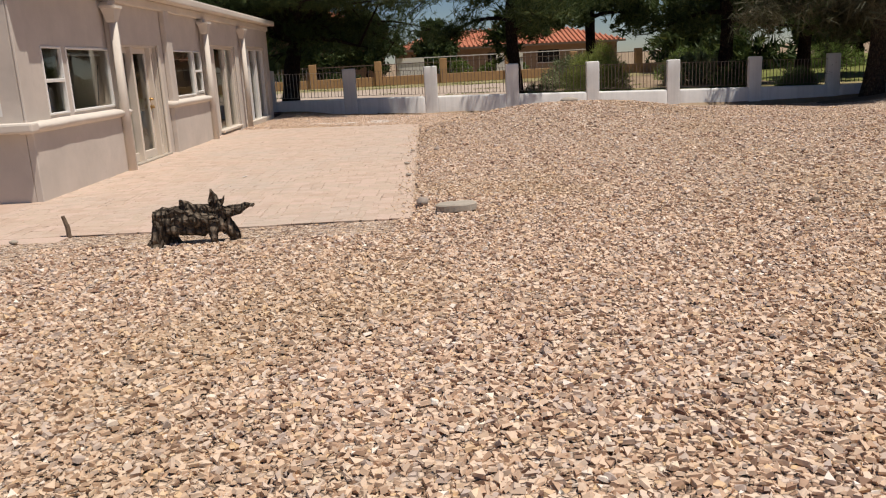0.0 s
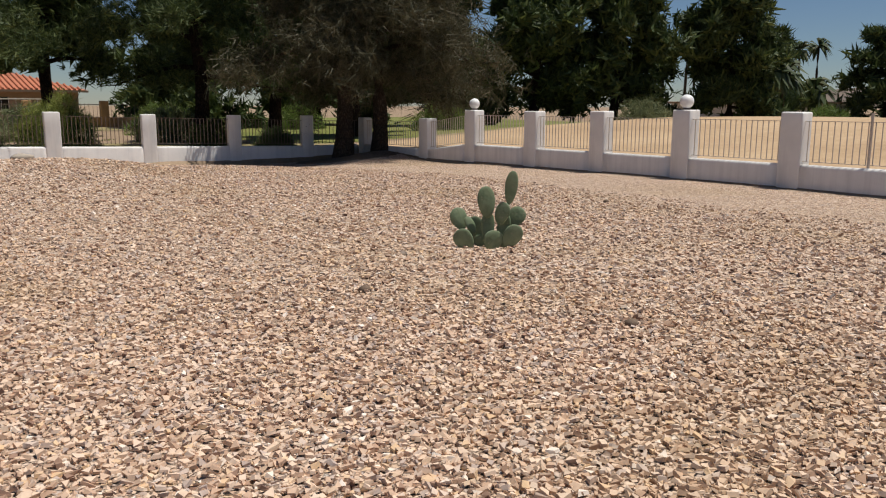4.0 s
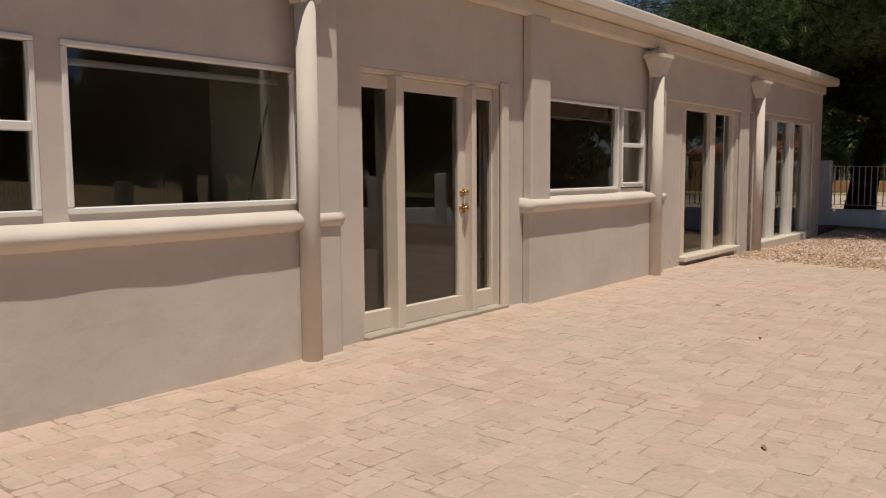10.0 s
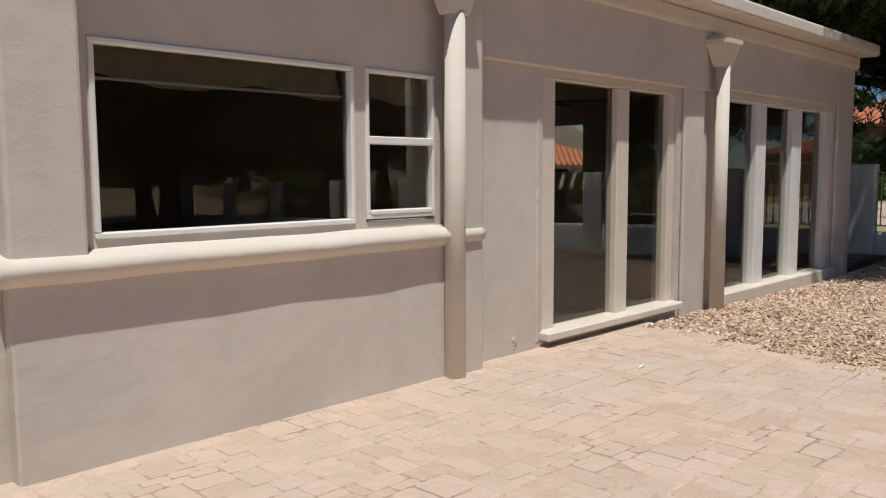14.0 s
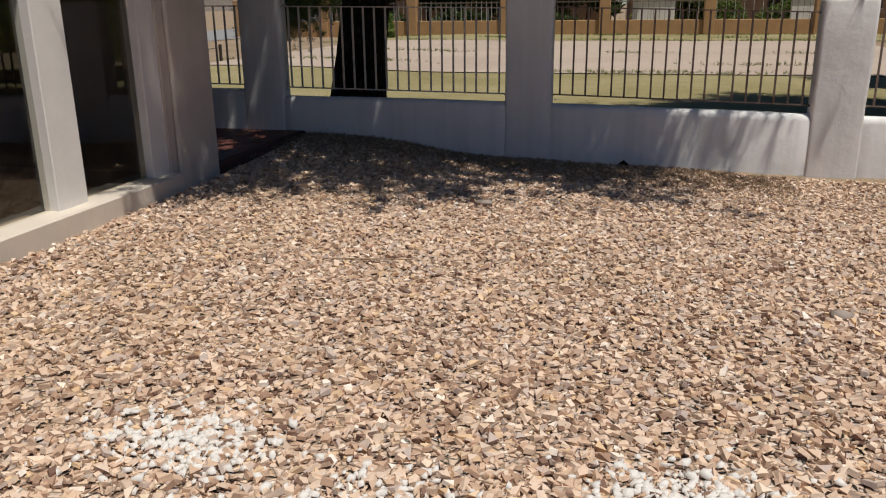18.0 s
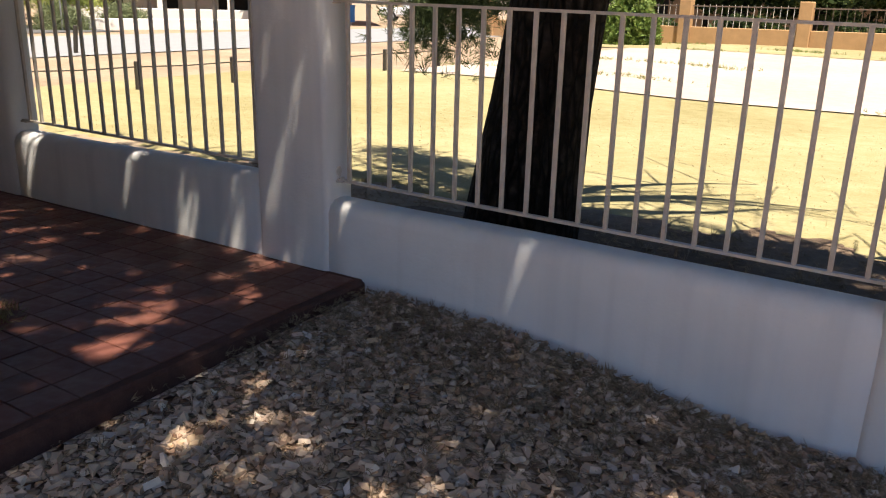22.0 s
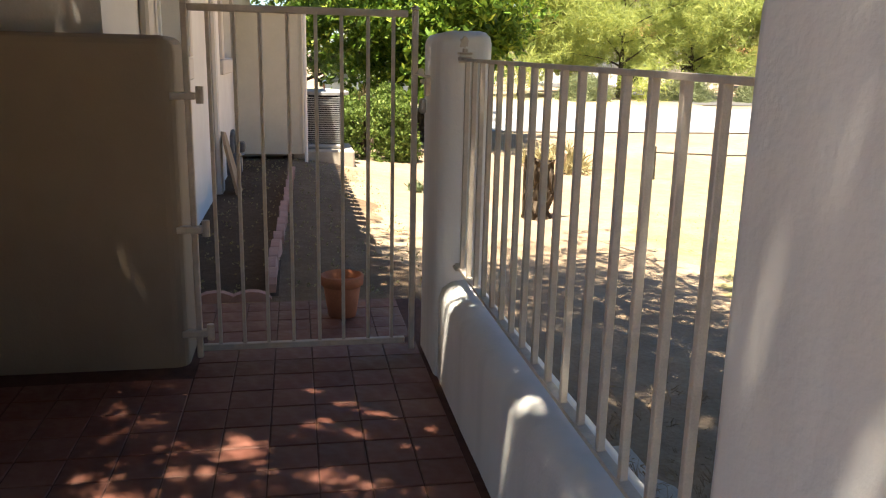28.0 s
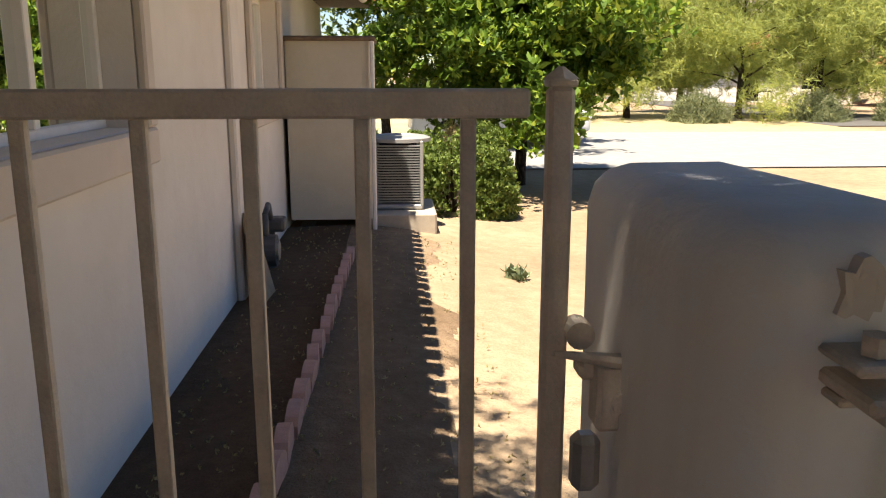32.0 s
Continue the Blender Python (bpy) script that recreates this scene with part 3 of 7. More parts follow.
# openings along y: (start, end, sill, head)
OPEN = ((5.97, 8.37, 1.09, 2.03), (9.0, 10.93, 0.0, 2.11), (11.64, 13.97, 1.09, 2.05), (15.13, 17.25, 0.05, 2.15), (18.16, 21.42, 0.03, 2.17))
pieces, last = [], 5.45
for a, b, lo, hi in OPEN:
    pieces.append(((-0.25, last, -0.2), (0, a, H)))
    pieces.append(((-0.25, a, hi), (0, b, H)))
    if lo > 0:
        pieces.append(((-0.25, a, -0.2), (0, b, lo)))
    last = b
pieces.append(((-0.25, last, -0.2), (0, 22.1, H)))
wall_piece("wall_east", *pieces, bevel=0)
wall_piece("wall_south", ((-9, 5.2, -0.2), (-1.3, 5.45, H)), ((-1.3, 5.2, -0.2), (-0.25, 5.45, 1.14)), ((-1.3, 5.2, 2.05), (-0.25, 5.45, H)), ((-0.25, 5.2, -0.2), (0.0, 5.45, H)), bevel=0)
wall_piece("wall_north", ((-3.6, 21.85, -0.2), (-0.252, 22.1, H)), material=M_SHADEDTAN, bevel=0, label="shaded tan stucco end wall of the house")
wall_piece("wall_west_inner", ((-7.2, 5.45, -0.2), (-7.0, 21.85, H)), material=M_DARK, bevel=0, label="dim painted back wall of the rooms")
solid("floor_inner", boxes(((-7, 5.45, -0.1), (-0.25, 21.85, 0.0))), M_DARKFLOOR, "dark tiled floor inside the house", "floor", "", "structure")
solid("ceiling_inner", boxes(((-7, 5.45, 2.62), (-0.25, 21.85, 2.7))), M_DARK, "dim painted ceiling inside the house", "ceiling", "", "structure")
solid("partition_inner", boxes(((-7, 8.7, 0), (-0.25, 8.85, 2.62)), ((-7, 14.5, 0), (-0.25, 14.62, 2.62))), M_DARK, "dim painted partition walls inside the house", "wall", "", "structure")
solid("roof_flat", boxes(((-9, 5.3, 3.0), (-0.05, 22.05, 3.04)), ((-9, 5.3, 2.9), (-7.2, 22.05, 3.0))), M_ROOFSHEET, "flat coated roof", "roof", "", "structure")

# projecting lower walls, pilasters and bands: each its own piece of render
wall_piece("wall_apron", ((0, 5.2, -0.2), (0.1, 8.36, 1.0)), label="stucco apron wall under the picture window")
wall_piece("wall_apron", ((0, 11.22, -0.2), (0.1, 14.03, 1.0)), label="stucco apron wall under the garden window")
for a, b, x, lo in ((8.36, 8.65, 0.14, -0.2), (11.22, 11.57, 0.11, 1.0), (14.03, 14.28, 0.14, -0.2), (17.32, 17.72, 0.045, -0.2), (21.5, 22.1, 0.04, -0.2), (5.2, 5.55, 0.04, 1.0)):
    bm = boxes(((0, a, lo), (x, b, 2.8)), bevel=0.02, seg=2)
    solid("pilaster", bm, M_STUCCO, "cream stucco pilaster on the house front", "pilaster", "", "structure")
wall_piece("lintel_band", ((0, 14.28, 2.2), (0.05, 18.0, 2.8)), ((0, 18.06, 2.24), (0.05, 21.5, 2.8)), label="stucco lintel band over the tall windows", bevel=0.015)
bm = boxes(((-0.4, 5.12, 2.94), (0.32, 22.16, 3.1)), bevel=0.03, seg=2)
rough(bm, 0.012, 1.3)
solid("cornice", bm, M_TRIMSTUCCO, "pale painted cap along the roof edge", "cornice", "", "structure")
bm = boxes(((0, 5.2, 2.78), (0.1, 22.1, 2.94)), bevel=0.03, seg=2)
solid("cornice_band", bm, M_TRIMSTUCCO, "cream moulding under the roof cap", "cornice", "", "structure")
solid("cornice_end", boxes(((-3.6, 22.1, 2.94), (-0.42, 22.18, 3.1)), bevel=0.03, seg=2), M_TRIMSTUCCO, "pale painted cap on the end wall", "cornice", "", "structure")


def ledge(a, b, x=0.18, z=1.03):
    bm = bmesh.new()
    n = max(4, int((b - a) / 0.12))
    for k in range(n + 1):
        y = a + (b - a) * k / n
        w = x + 0.012 * noise.noise(Vector((y * 1.7, 3, 0)))
        d = 0.01 * noise.noise(Vector((y * 2.3, 8, 0)))
        ring = [bm.verts.new((px, y, pz + d)) for px, pz in ((-0.02, z + 0.02), (w - 0.04, z), (w, z - 0.03), (w + 0.005, z - 0.06), (w - 0.02, z - 0.1), (0.09, z - 0.13), (-0.02, z - 0.13))]
        if k:
            for m in range(6):
                bm.faces.new((old[m], old[m + 1], ring[m + 1], ring[m]))
        else:
            bm.faces.new(ring)
        old = ring
    bm.faces.new(ring[::-1])
    bmesh.ops.recalc_face_normals(bm, faces=bm.faces)
    return solid("window_ledge", bm, M_TRIMSTUCCO, "rounded hand-trowelled ledge under the window", "ledge", "", "structure", True)


ledge(5.1, 8.34)
ledge(8.41, 8.655, 0.17)
ledge(11.17, 14.0)
ledge(14.05, 14.275, 0.165)
solid("window_ledge", boxes(((-3.5, 5.0, 0.92), (0.19, 5.22, 1.05)), bevel=0.03, seg=2), M_TRIMSTUCCO, "rounded ledge along the end wall", "ledge", "", "structure")


def pane(parent, a, b, x):
    """One pane of glass between two (y, z) corners."""
    bm = bmesh.new()
    vs = [bm.verts.new((x, y, z)) for y, z in ((a[0], a[1]), (b[0], a[1]), (b[0], b[1]), (a[0], b[1]))]
    bm.faces.new(vs)
    ob = part("pane", bm, M_GLASS, parent)
    ob.visible_shadow = False
    return ob


def bars(parent, name, material, x0, x1, *rects, bevel=0.006, label=""):
    """Frame bars as (y0, z0, y1, z1); each one a part."""
    for r in rects:
        part(name, boxes(((x0, r[0], r[1]), (x1, r[2], r[3])), bevel=bevel), material, parent, label)


def ring(a0, z0, a1, z1, w):
    return ((a0, z0, a1, z0 + w), (a0, z1 - w, a1, z1), (a0, z0 + w, a0 + w, z1 - w), (a1 - w, z0 + w, a1, z1 - w))


# picture window with its sash window
w1 = thing("window_1", (0, 7.2, 1.09), "wide white-framed picture window with a narrow sash", "window", "", "structure")
bars(w1, "window_frame", M_WHITE, -0.05, 0.015, *ring(6.74, 1.09, 8.37, 2.03, 0.035), *ring(5.97, 1.09, 6.6, 2.03, 0.03))
bars(w1, "sash_rail", M_WHITE, -0.05, 0.02, (6.0, 1.535, 6.57, 1.585))
part("mullion", boxes(((-0.06, 6.6, 1.09), (0.0, 6.74, 2.03))), M_STUCCO, w1)
pane(w1, (6.775, 1.125), (8.335, 1.995), -0.03)
pane(w1, (6.0, 1.585), (6.57, 2.0), -0.03)
pane(w1, (6.0, 1.12), (6.57, 1.535), -0.03)
w2 = thing("window_2", (0, 12.8, 1.09), "white-framed garden window with a small sash beside it", "window", "", "structure")
bars(w2, "window_frame", M_WHITE, -0.05, 0.015, *ring(11.64, 1.09, 13.24, 2.05, 0.03), *ring(13.33, 1.11, 13.93, 2.05, 0.028))
bars(w2, "sash_rail", M_WHITE, -0.05, 0.022, (13.35, 1.58, 13.91, 1.63), (13.36, 1.138, 13.9, 1.165))
part("mullion", boxes(((-0.06, 13.24, 1.09), (0.0, 13.33, 2.05))), M_STUCCO, w2)
part("mullion", boxes(((-0.06, 13.93, 1.09), (0.0, 13.97, 2.05))), M_STUCCO, w2)
pane(w2, (11.67, 1.12), (13.21, 2.02), -0.03)
pane(w2, (13.358, 1.63), (13.902, 2.022), -0.03)
pane(w2, (13.358, 1.14), (13.902, 1.58), -0.025)
w3 = thing("window_3", (0, 16.2, 0.05), "tall two-light fixed window down to the paving", "window", "", "structure")
bars(w3, "window_frame", M_CREAM, -0.14, -0.03, (15.13, 0.05, 15.33, 2.15), (16.24, 0.05, 16.43, 2.13), (17.13, 0.05, 17.25, 2.15), (15.33, 2.13, 17.13, 2.15))
part("window_sill", boxes(((-0.14, 15.1, 0.06), (0.1, 17.26, 0.13)), bevel=0.012), M_CREAM, w3, "cream painted timber sill board")
pane(w3, (15.33, 0.13), (16.24, 2.13), -0.09)
pane(w3, (16.43, 0.13), (17.13, 2.13), -0.09)
w4 = thing("window_4", (0, 19.8, 0.03), "tall three-light fixed window above the gravel", "window", "", "structure")
bars(w4, "window_frame", M_WHITE, -0.14, -0.02, (18.16, 0.03, 18.3, 2.17), (19.1, 0.03, 19.36, 2.15), (20.13, 0.03, 20.42, 2.15), (21.2, 0.03, 21.42, 2.17), (18.3, 2.15, 21.2, 2.17))
part("window_sill", boxes(((-0.14, 18.12, -0.1), (0.09, 21.45, 0.1)), bevel=0.012), M_CREAM, w4, "cream painted timber sill board")
for a, b in ((18.3, 19.1), (19.36, 20.13), (20.42, 21.2)):
    pane(w4, (a, 0.1), (b, 2.15), -0.09)
w5 = thing("window_5", (-0.8, 5.2, 1.14), "dark window in the end wall", "window", "", "structure")
for a, b in (((-1.3, 5.2, 1.14), (-0.25, 5.26, 1.18)), ((-1.3, 5.2, 2.01), (-0.25, 5.26, 2.05)), ((-0.29, 5.2, 1.18), (-0.25, 5.26, 2.01)), ((-1.3, 5.2, 1.18), (-1.26, 5.26, 2.01))):
    part("window_frame", boxes((a, b)), M_WHITE, w5)
bm = bmesh.new()
bm.faces.new([bm.verts.new(p) for p in ((-1.26, 5.24, 1.18), (-0.29, 5.24, 1.18), (-0.29, 5.24, 2.01), (-1.26, 5.24, 2.01))])
part("pane", bm, M_GLASS, w5).visible_shadow = False

# french door with side lights
d1 = thing("door_1", (0, 9.97, 0), "closed cream glazed garden door with glazed side lights", "door", "", "structure")
bars(d1, "door_frame", M_CREAM, -0.16, -0.02, (9.0, 0.02, 9.04, 2.11), (10.84, 0.02, 10.93, 2.11), (9.04, 2.07, 10.84, 2.11))
bars(d1, "door_post", M_CREAM, -0.16, 0.012, (9.395, 0.03, 9.48, 2.07), (10.395, 0.03, 10.46, 2.07))
part("trim", boxes(((-0.01, 10.84, 0.0), (0.03, 10.95, 2.13)), bevel=0.01), M_CREAM, d1)
for a, b, u, v in ((9.04, 9.42, 9.08, 9.40), (10.42, 10.84, 10.56, 10.815)):
    bars(d1, "side_light", M_CREAM, -0.14, -0.08, (a, 0.04, b, 0.2), (a, 1.965, b, 2.07), (v, 0.2, b, 1.965), (a, 0.2, u, 1.965))
    pane(d1, (u, 0.2), (v, 1.965), -0.11)
leaf1 = part("door_leaf", boxes(((-0.13, 9.42, 0.04), (-0.08, 10.42, 0.19)), ((-0.13, 9.42, 1.965), (-0.08, 10.42, 2.07)), ((-0.13, 9.42, 0.19), (-0.08, 9.59, 1.965)), ((-0.13, 10.312, 0.19), (-0.08, 10.42, 1.965)), bevel=0.006), M_CREAM, d1)
pane(d1, (9.59, 0.19), (10.312, 1.965), -0.105)
for z, r in ((1.12, 0.028), (0.975, 0.032)):
    bm = bmesh.new()
    rod(bm, (-0.08, 10.355, z), (-0.07, 10.355, z), r + 0.008, seg=16)
    rod(bm, (-0.07, 10.355, z), (-0.045, 10.355, z), 0.012, seg=10)
    ball(bm, (-0.03, 10.355, z), r, 2, (0.7, 1, 1))
    part("door_knob" if z < 1 else "deadbolt", bm, M_BRASS, leaf1, "aged brass", True)
part("threshold", boxes(((-0.16, 9.0, -0.02), (0.05, 10.93, 0.04)), bevel=0.008), M_CONCRETE, d1, "worn pale threshold")


# downpipes with their scupper heads
def downpipe(y, top, x=0.12):
    p = thing("downpipe", (x, y, 0), "cream painted rain pipe with a flared collector box", "rain pipe", "rain pipes on the house front")
    bm = bmesh.new()
    rod(bm, (x + 0.04, y, float(level(0.2, y)) - 0.03), (x + 0.04, y, top), 0.072, seg=20)
    rough(bm, 0.004, 3, y)
    part("pipe", bm, M_TRIMSTUCCO, p, smooth=True)
    bm = bmesh.new()
    for (w0, z0), (w1_, z1) in (((0.078, top - 0.02), (0.145, top + 0.2)), ((0.16, top + 0.2), (0.16, top + 0.245))):
        lo = [bm.verts.new((x + 0.04 + sx * w0 * 0.8, y + sy * w0, z0)) for sx, sy in ((-1, -1), (1, -1), (1, 1), (-1, 1))]
        hi = [bm.verts.new((x + 0.04 + sx * w1_ * 0.8, y + sy * w1_, z1)) for sx, sy in ((-1, -1), (1, -1), (1, 1), (-1, 1))]
        bm.faces.new(lo[::-1]), bm.faces.new(hi)
        for k in range(4):
            bm.faces.new((lo[k], lo[(k + 1) % 4], hi[(k + 1) % 4], hi[k]))
    part("collector_box", bm, M_TRIMSTUCCO, p)
    part("spout", boxes(((0.0, y - 0.05, top + 0.245), (0.14, y + 0.05, top + 0.3))), M_TRIMSTUCCO, p)


downpipe(8.33, 2.45)
downpipe(13.97, 2.45)
downpipe(17.84, 2.45)

# rough repaired render edge beside the tall window
rg = random.Random(3)
bm = bmesh.new()
rows_ = []
for k in range(76):
    z = 0.06 + k * 0.028
    w = 0.03 + 0.02 * noise.noise((z * 9, 0, 3)) + 0.012 * rg.random()
    rows_.append([bm.verts.new((dx + (0.006 * noise.noise((z * 30, q, 1)) if 0 < q < 4 else 0), 15.075 + w * (q / 2 - 1), z)) for q, dx in enumerate((-0.006, 0.004, 0.009, 0.005, -0.006))])
for lo, hi in zip(rows_, rows_[1:]):
    for q in range(4):
        bm.faces.new((lo[q], lo[q + 1], hi[q + 1], hi[q]))
solid("render_patch", bm, M_STUCCO, "lumpy repaired stucco edge beside the window", "stucco patch", "", "structure", True)
bm = bmesh.new()
for k in range(5):
    ball(bm, (0.0, 14.78 + rg.uniform(-0.02, 0.02), 0.05 + k * 0.022), rg.uniform(0.012, 0.025), 1, (0.4, 1, 1))
solid("render_patch", bm, M_STUCCO, "small broken stucco spot at the foot of the wall", "stucco patch", "", "structure", True)

# ---- yard fence: piers, low walls, iron panels ----
FY = 24.04


def pier(x0, x1, y0, y1, base, top, label="weathered white stucco fence pier", lamp=False, bevel=0.035):
    p = thing("fence_pier", ((x0 + x1) / 2, (y0 + y1) / 2, base), label, "pier", "fence piers")
    bm = bmesh.new()
    box(bm, (x0, y0, base - 0.3), (x1, y1, top), 0)
    bmesh.ops.subdivide_edges(bm, edges=[e for e in bm.edges if abs((e.verts[0].co - e.verts[1].co).z) > 0.5], cuts=5)
    ed = [e for e in bm.edges if not all(abs(v.co.z - (base - 0.3)) < 1e-4 for v in e.verts) and len(e.link_faces) == 2 and e.link_faces[0].normal.dot(e.link_faces[1].normal) < 0.5]
    bmesh.ops.bevel(bm, geom=ed, offset=bevel, segments=3, profile=0.5, affect="EDGES")
    rough(bm, 0.008, 2.1, x0 + y0)
    part("pier_body", bm, M_FENCEWALL, p, smooth=True)
    if lamp:
        c = ((x0 + x1) / 2, (y0 + y1) / 2, top)
        part("lamp_collar", lathe(bmesh.new(), c, ((0, 0), (0.09, 0), (0.09, 0.03), (0.05, 0.05), (0, 0.05)), 14), M_IRONDARK, p)
        part("lamp_globe", ball(bmesh.new(), (c[0], c[1], top + 0.2), 0.17, 3), M_GLOBE, p, "white round lamp globe", True)
    return p


def low_wall(name, a, b, za, zb, base_a, base_b, thick=0.19, along="x", at=FY + 0.002):
    """A rounded low wall from a to b; its top falls from za to zb."""
    bm = bmesh.new()
    n = max(3, int(abs(b - a) / 0.3))
    prof = [(0, None), (0, -0.07), (0.012, -0.03), (0.045, -0.006), (thick / 2, 0.0), (thick - 0.045, -0.006), (thick, -0.04), (thick, None)]
    old = None
    for k in range(n + 1):
        f = k / n
        s, top, low = a + (b - a) * f, za + (zb - za) * f, min(base_a, base_b) - 0.35
        row = []
        for o, dz in prof:
            j = 0.007 * noise.noise(Vector((s * 1.4, o * 5, 2.0)))
            z = low if dz is None else top + dz + j
            row.append(bm.verts.new((s, at + o + j, z) if along == "x" else (at + o + j, s, z)))
        if old:
            for m in range(len(row) - 1):
                bm.faces.new((old[m], row[m], row[m + 1], old[m + 1]))
        else:
            bm.faces.new(row)
        old = row
    bm.faces.new(old[::-1])
    bmesh.ops.recalc_face_normals(bm, faces=bm.faces)
    return solid(name, bm, M_FENCEWALL, "low weathered white stucco fence wall", "wall", "", "structure", True)


BAR = {}


def bar_mesh(height, material):
    key = (round(height, 2), material.name)
    if key not in BAR:
        BAR[key] = mesh_of("bar", boxes(((-0.009, -0.009, 0), (0.009, 0.009, height)), bevel=0.002), material)
    return BAR[key]


def panel(a, b, za, zb, height, n, material=M_IRON, along="x", at=FY + 0.078, points=False):
    """An iron panel between two piers: flat rails and square bars, falling from za to zb."""
    here = lambda s, o, z: (s, at + o, z) if along == "x" else (at + o, s, z)
    p = thing("iron_railing", here((a + b) / 2, 0, za), "painted iron fence panel of thin square bars", "fence", "iron fence panels")
    for name, dz in (("bottom_rail", 0.0), ("top_rail", height)):
        bm = bmesh.new()
        ends = [[bm.verts.new(here(s, o, z + dz + d)) for o, d in ((-0.013, -0.006), (0.013, -0.006), (0.013, 0.006), (-0.013, 0.006))] for s, z in ((a - 0.03, za), (b + 0.03, zb))]
        bm.faces.new(ends[0]), bm.faces.new(ends[1][::-1])
        for k in range(4):
            bm.faces.new((ends[0][k], ends[1][k], ends[1][(k + 1) % 4], ends[0][(k + 1) % 4]))
        bmesh.ops.recalc_face_normals(bm, faces=bm.faces)
        part(name, bm, material, p)
        for s, z in ((a, za), (b, zb)):
            part("bracket", boxes((here(s - 0.02, -0.02, z + dz - 0.012), here(s + 0.02, 0.02, z + dz - 0.005)), bevel=0.002), material, p)
    me = bar_mesh(height + (0.09 if points else 0.0), material)
    for k in range(n):
        f = (k + 0.6) / (n + 0.2)
        shared("bar", me, p, here(a + (b - a) * f, 0, za + (zb - za) * f))
    return p


# north run: pier left edges, tops, ground, wall tops
NORTH = ((-0.685, 1.5, 0.05, 0.425), (2.235, 1.44, -0.2, 0.39), (5.157, 1.385, -0.305, 0.325), (8.1, 1.325, -0.38, 0.26), (11.02, 1.255, -0.46, 0.185), (13.95, 1.17, -0.54, 0.11), (16.93, 1.13, -0.63, 0.05), (19.8, 1.105, -0.73, -0.02))
W = 0.475
low_wall("low_wall_1", -3.0, -0.58, 0.482, 0.492, 0.05, 0.05)
panel(-2.9, -0.685, 0.555, 0.535, 0.835, 17)
for k, (x, top, base, wt) in enumerate(NORTH):
    if k:
        pier(x, x + W, FY - 0.012, FY + 0.2, base, top)
    if k + 1 < len(NORTH):
        nx, nt, nb, nw = NORTH[k + 1]
        low_wall("low_wall_%d" % (k + 2), x + W - 0.16, nx + 0.16, wt, nw + 0.005, base, nb)
        # tan iron in the first bay, darker brown iron in the others
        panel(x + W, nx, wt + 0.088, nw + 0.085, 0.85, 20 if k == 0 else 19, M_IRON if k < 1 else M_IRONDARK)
PIER_Y = pier(-0.685, -0.685 + W, FY - 0.012, FY + 0.2, 0.0, 1.5, bevel=0.035)
# far corner, then the east run back along the golf course
low_wall("low_wall_corner", 20.25, 22.2, -0.02, 0.0, -0.73, -0.6)
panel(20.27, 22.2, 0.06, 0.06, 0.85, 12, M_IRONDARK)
pier(22.2, 22.6, 23.6, 24.0, -0.6, 1.02)
EX = 22.2
EAST = ((19.7, 1.05, False), (17.15, 1.345, True), (14.35, 1.33, False), (11.75, 1.35, False), (9.06, 1.40, True), (6.23, 1.37, False), (3.36, 1.37, False), (0.6, 1.36, False), (-2.3, 1.36, False), (-5.2, 1.36, False), (-8.1, 1.36, False))
for k, (y, top, lamp) in enumerate(EAST):
    base = float(level(22.1, y)) - 0.02
    pier(EX - 0.01, EX + 0.42, y - 0.25, y + 0.25, base, top, lamp=lamp)
    if k + 1 < len(EAST):
        y2 = EAST[k + 1][0]
        wt = 0.0 if k == 0 else 0.26
        low_wall("low_wall_east_%d" % (k + 1), y2 + 0.23, y - 0.23, 0.26, wt, -0.3, -0.3, along="y", at=EX + 0.02)
        panel(y2 + 0.25, y - 0.25, 0.32, wt + 0.06, 0.86, 17, M_IRON, "y", EX + 0.14)
low_wall("low_wall_east_0", 19.93, 23.62, 0.0, 0.0, -0.5, -0.6, along="y", at=EX + 0.02)
panel(19.95, 23.6, 0.06, 0.05, 0.86, 24, M_IRON, "y", EX + 0.14)
# gate post in one bay of the golf side
solid("gate_post", rod(bmesh.new(), (EX + 0.14, 4.6, 0.2), (EX + 0.14, 4.6, 1.36), 0.03, seg=10), M_IRON, "tan painted round gate post in the fence", "gate post")
# behind the start of the walk: plain wall closing the yard
low_wall("low_wall_south", -9.0, 22.3, 0.3, 0.3, 0.0, -0.3, at=-13.6)

# drain hole in the low wall: a flat black face for its unlit inside
bm = bmesh.new()
vs = [bm.verts.new((3.46 + dx, FY - 0.008, -0.235 + dz)) for dx, dz in ((-0.07, 0), (0.07, 0), (0.05, 0.035), (0.0, 0.075), (-0.045, 0.045))]
f = bm.faces.new(vs[::-1])
bmesh.ops.extrude_face_region(bm, geom=[f])
solid("drain_hole", bm, M_BLACK, "small dark drain hole at the foot of the wall", "drain")

# ---- gate to the side yard ----
gp = pier(-3.37, -2.905, FY - 0.01, FY + 0.2, 0.0, 1.5, "weathered white stucco gate pier with rounded corners", bevel=0.05)
for z, s in ((1.392, 0.008), (0.545, 0.008)):
    part("rail_bracket", boxes(((-2.915, FY + 0.055, z - 0.004), (-2.84, FY + 0.1, z + s)), bevel=0.003), M_IRON, gp, "painted bolt plate crumbled into the stucco")
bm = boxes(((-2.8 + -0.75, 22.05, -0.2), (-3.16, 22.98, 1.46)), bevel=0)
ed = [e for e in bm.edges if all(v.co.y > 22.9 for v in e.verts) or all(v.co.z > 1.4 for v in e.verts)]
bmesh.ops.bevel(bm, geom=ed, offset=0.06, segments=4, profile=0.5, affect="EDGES")
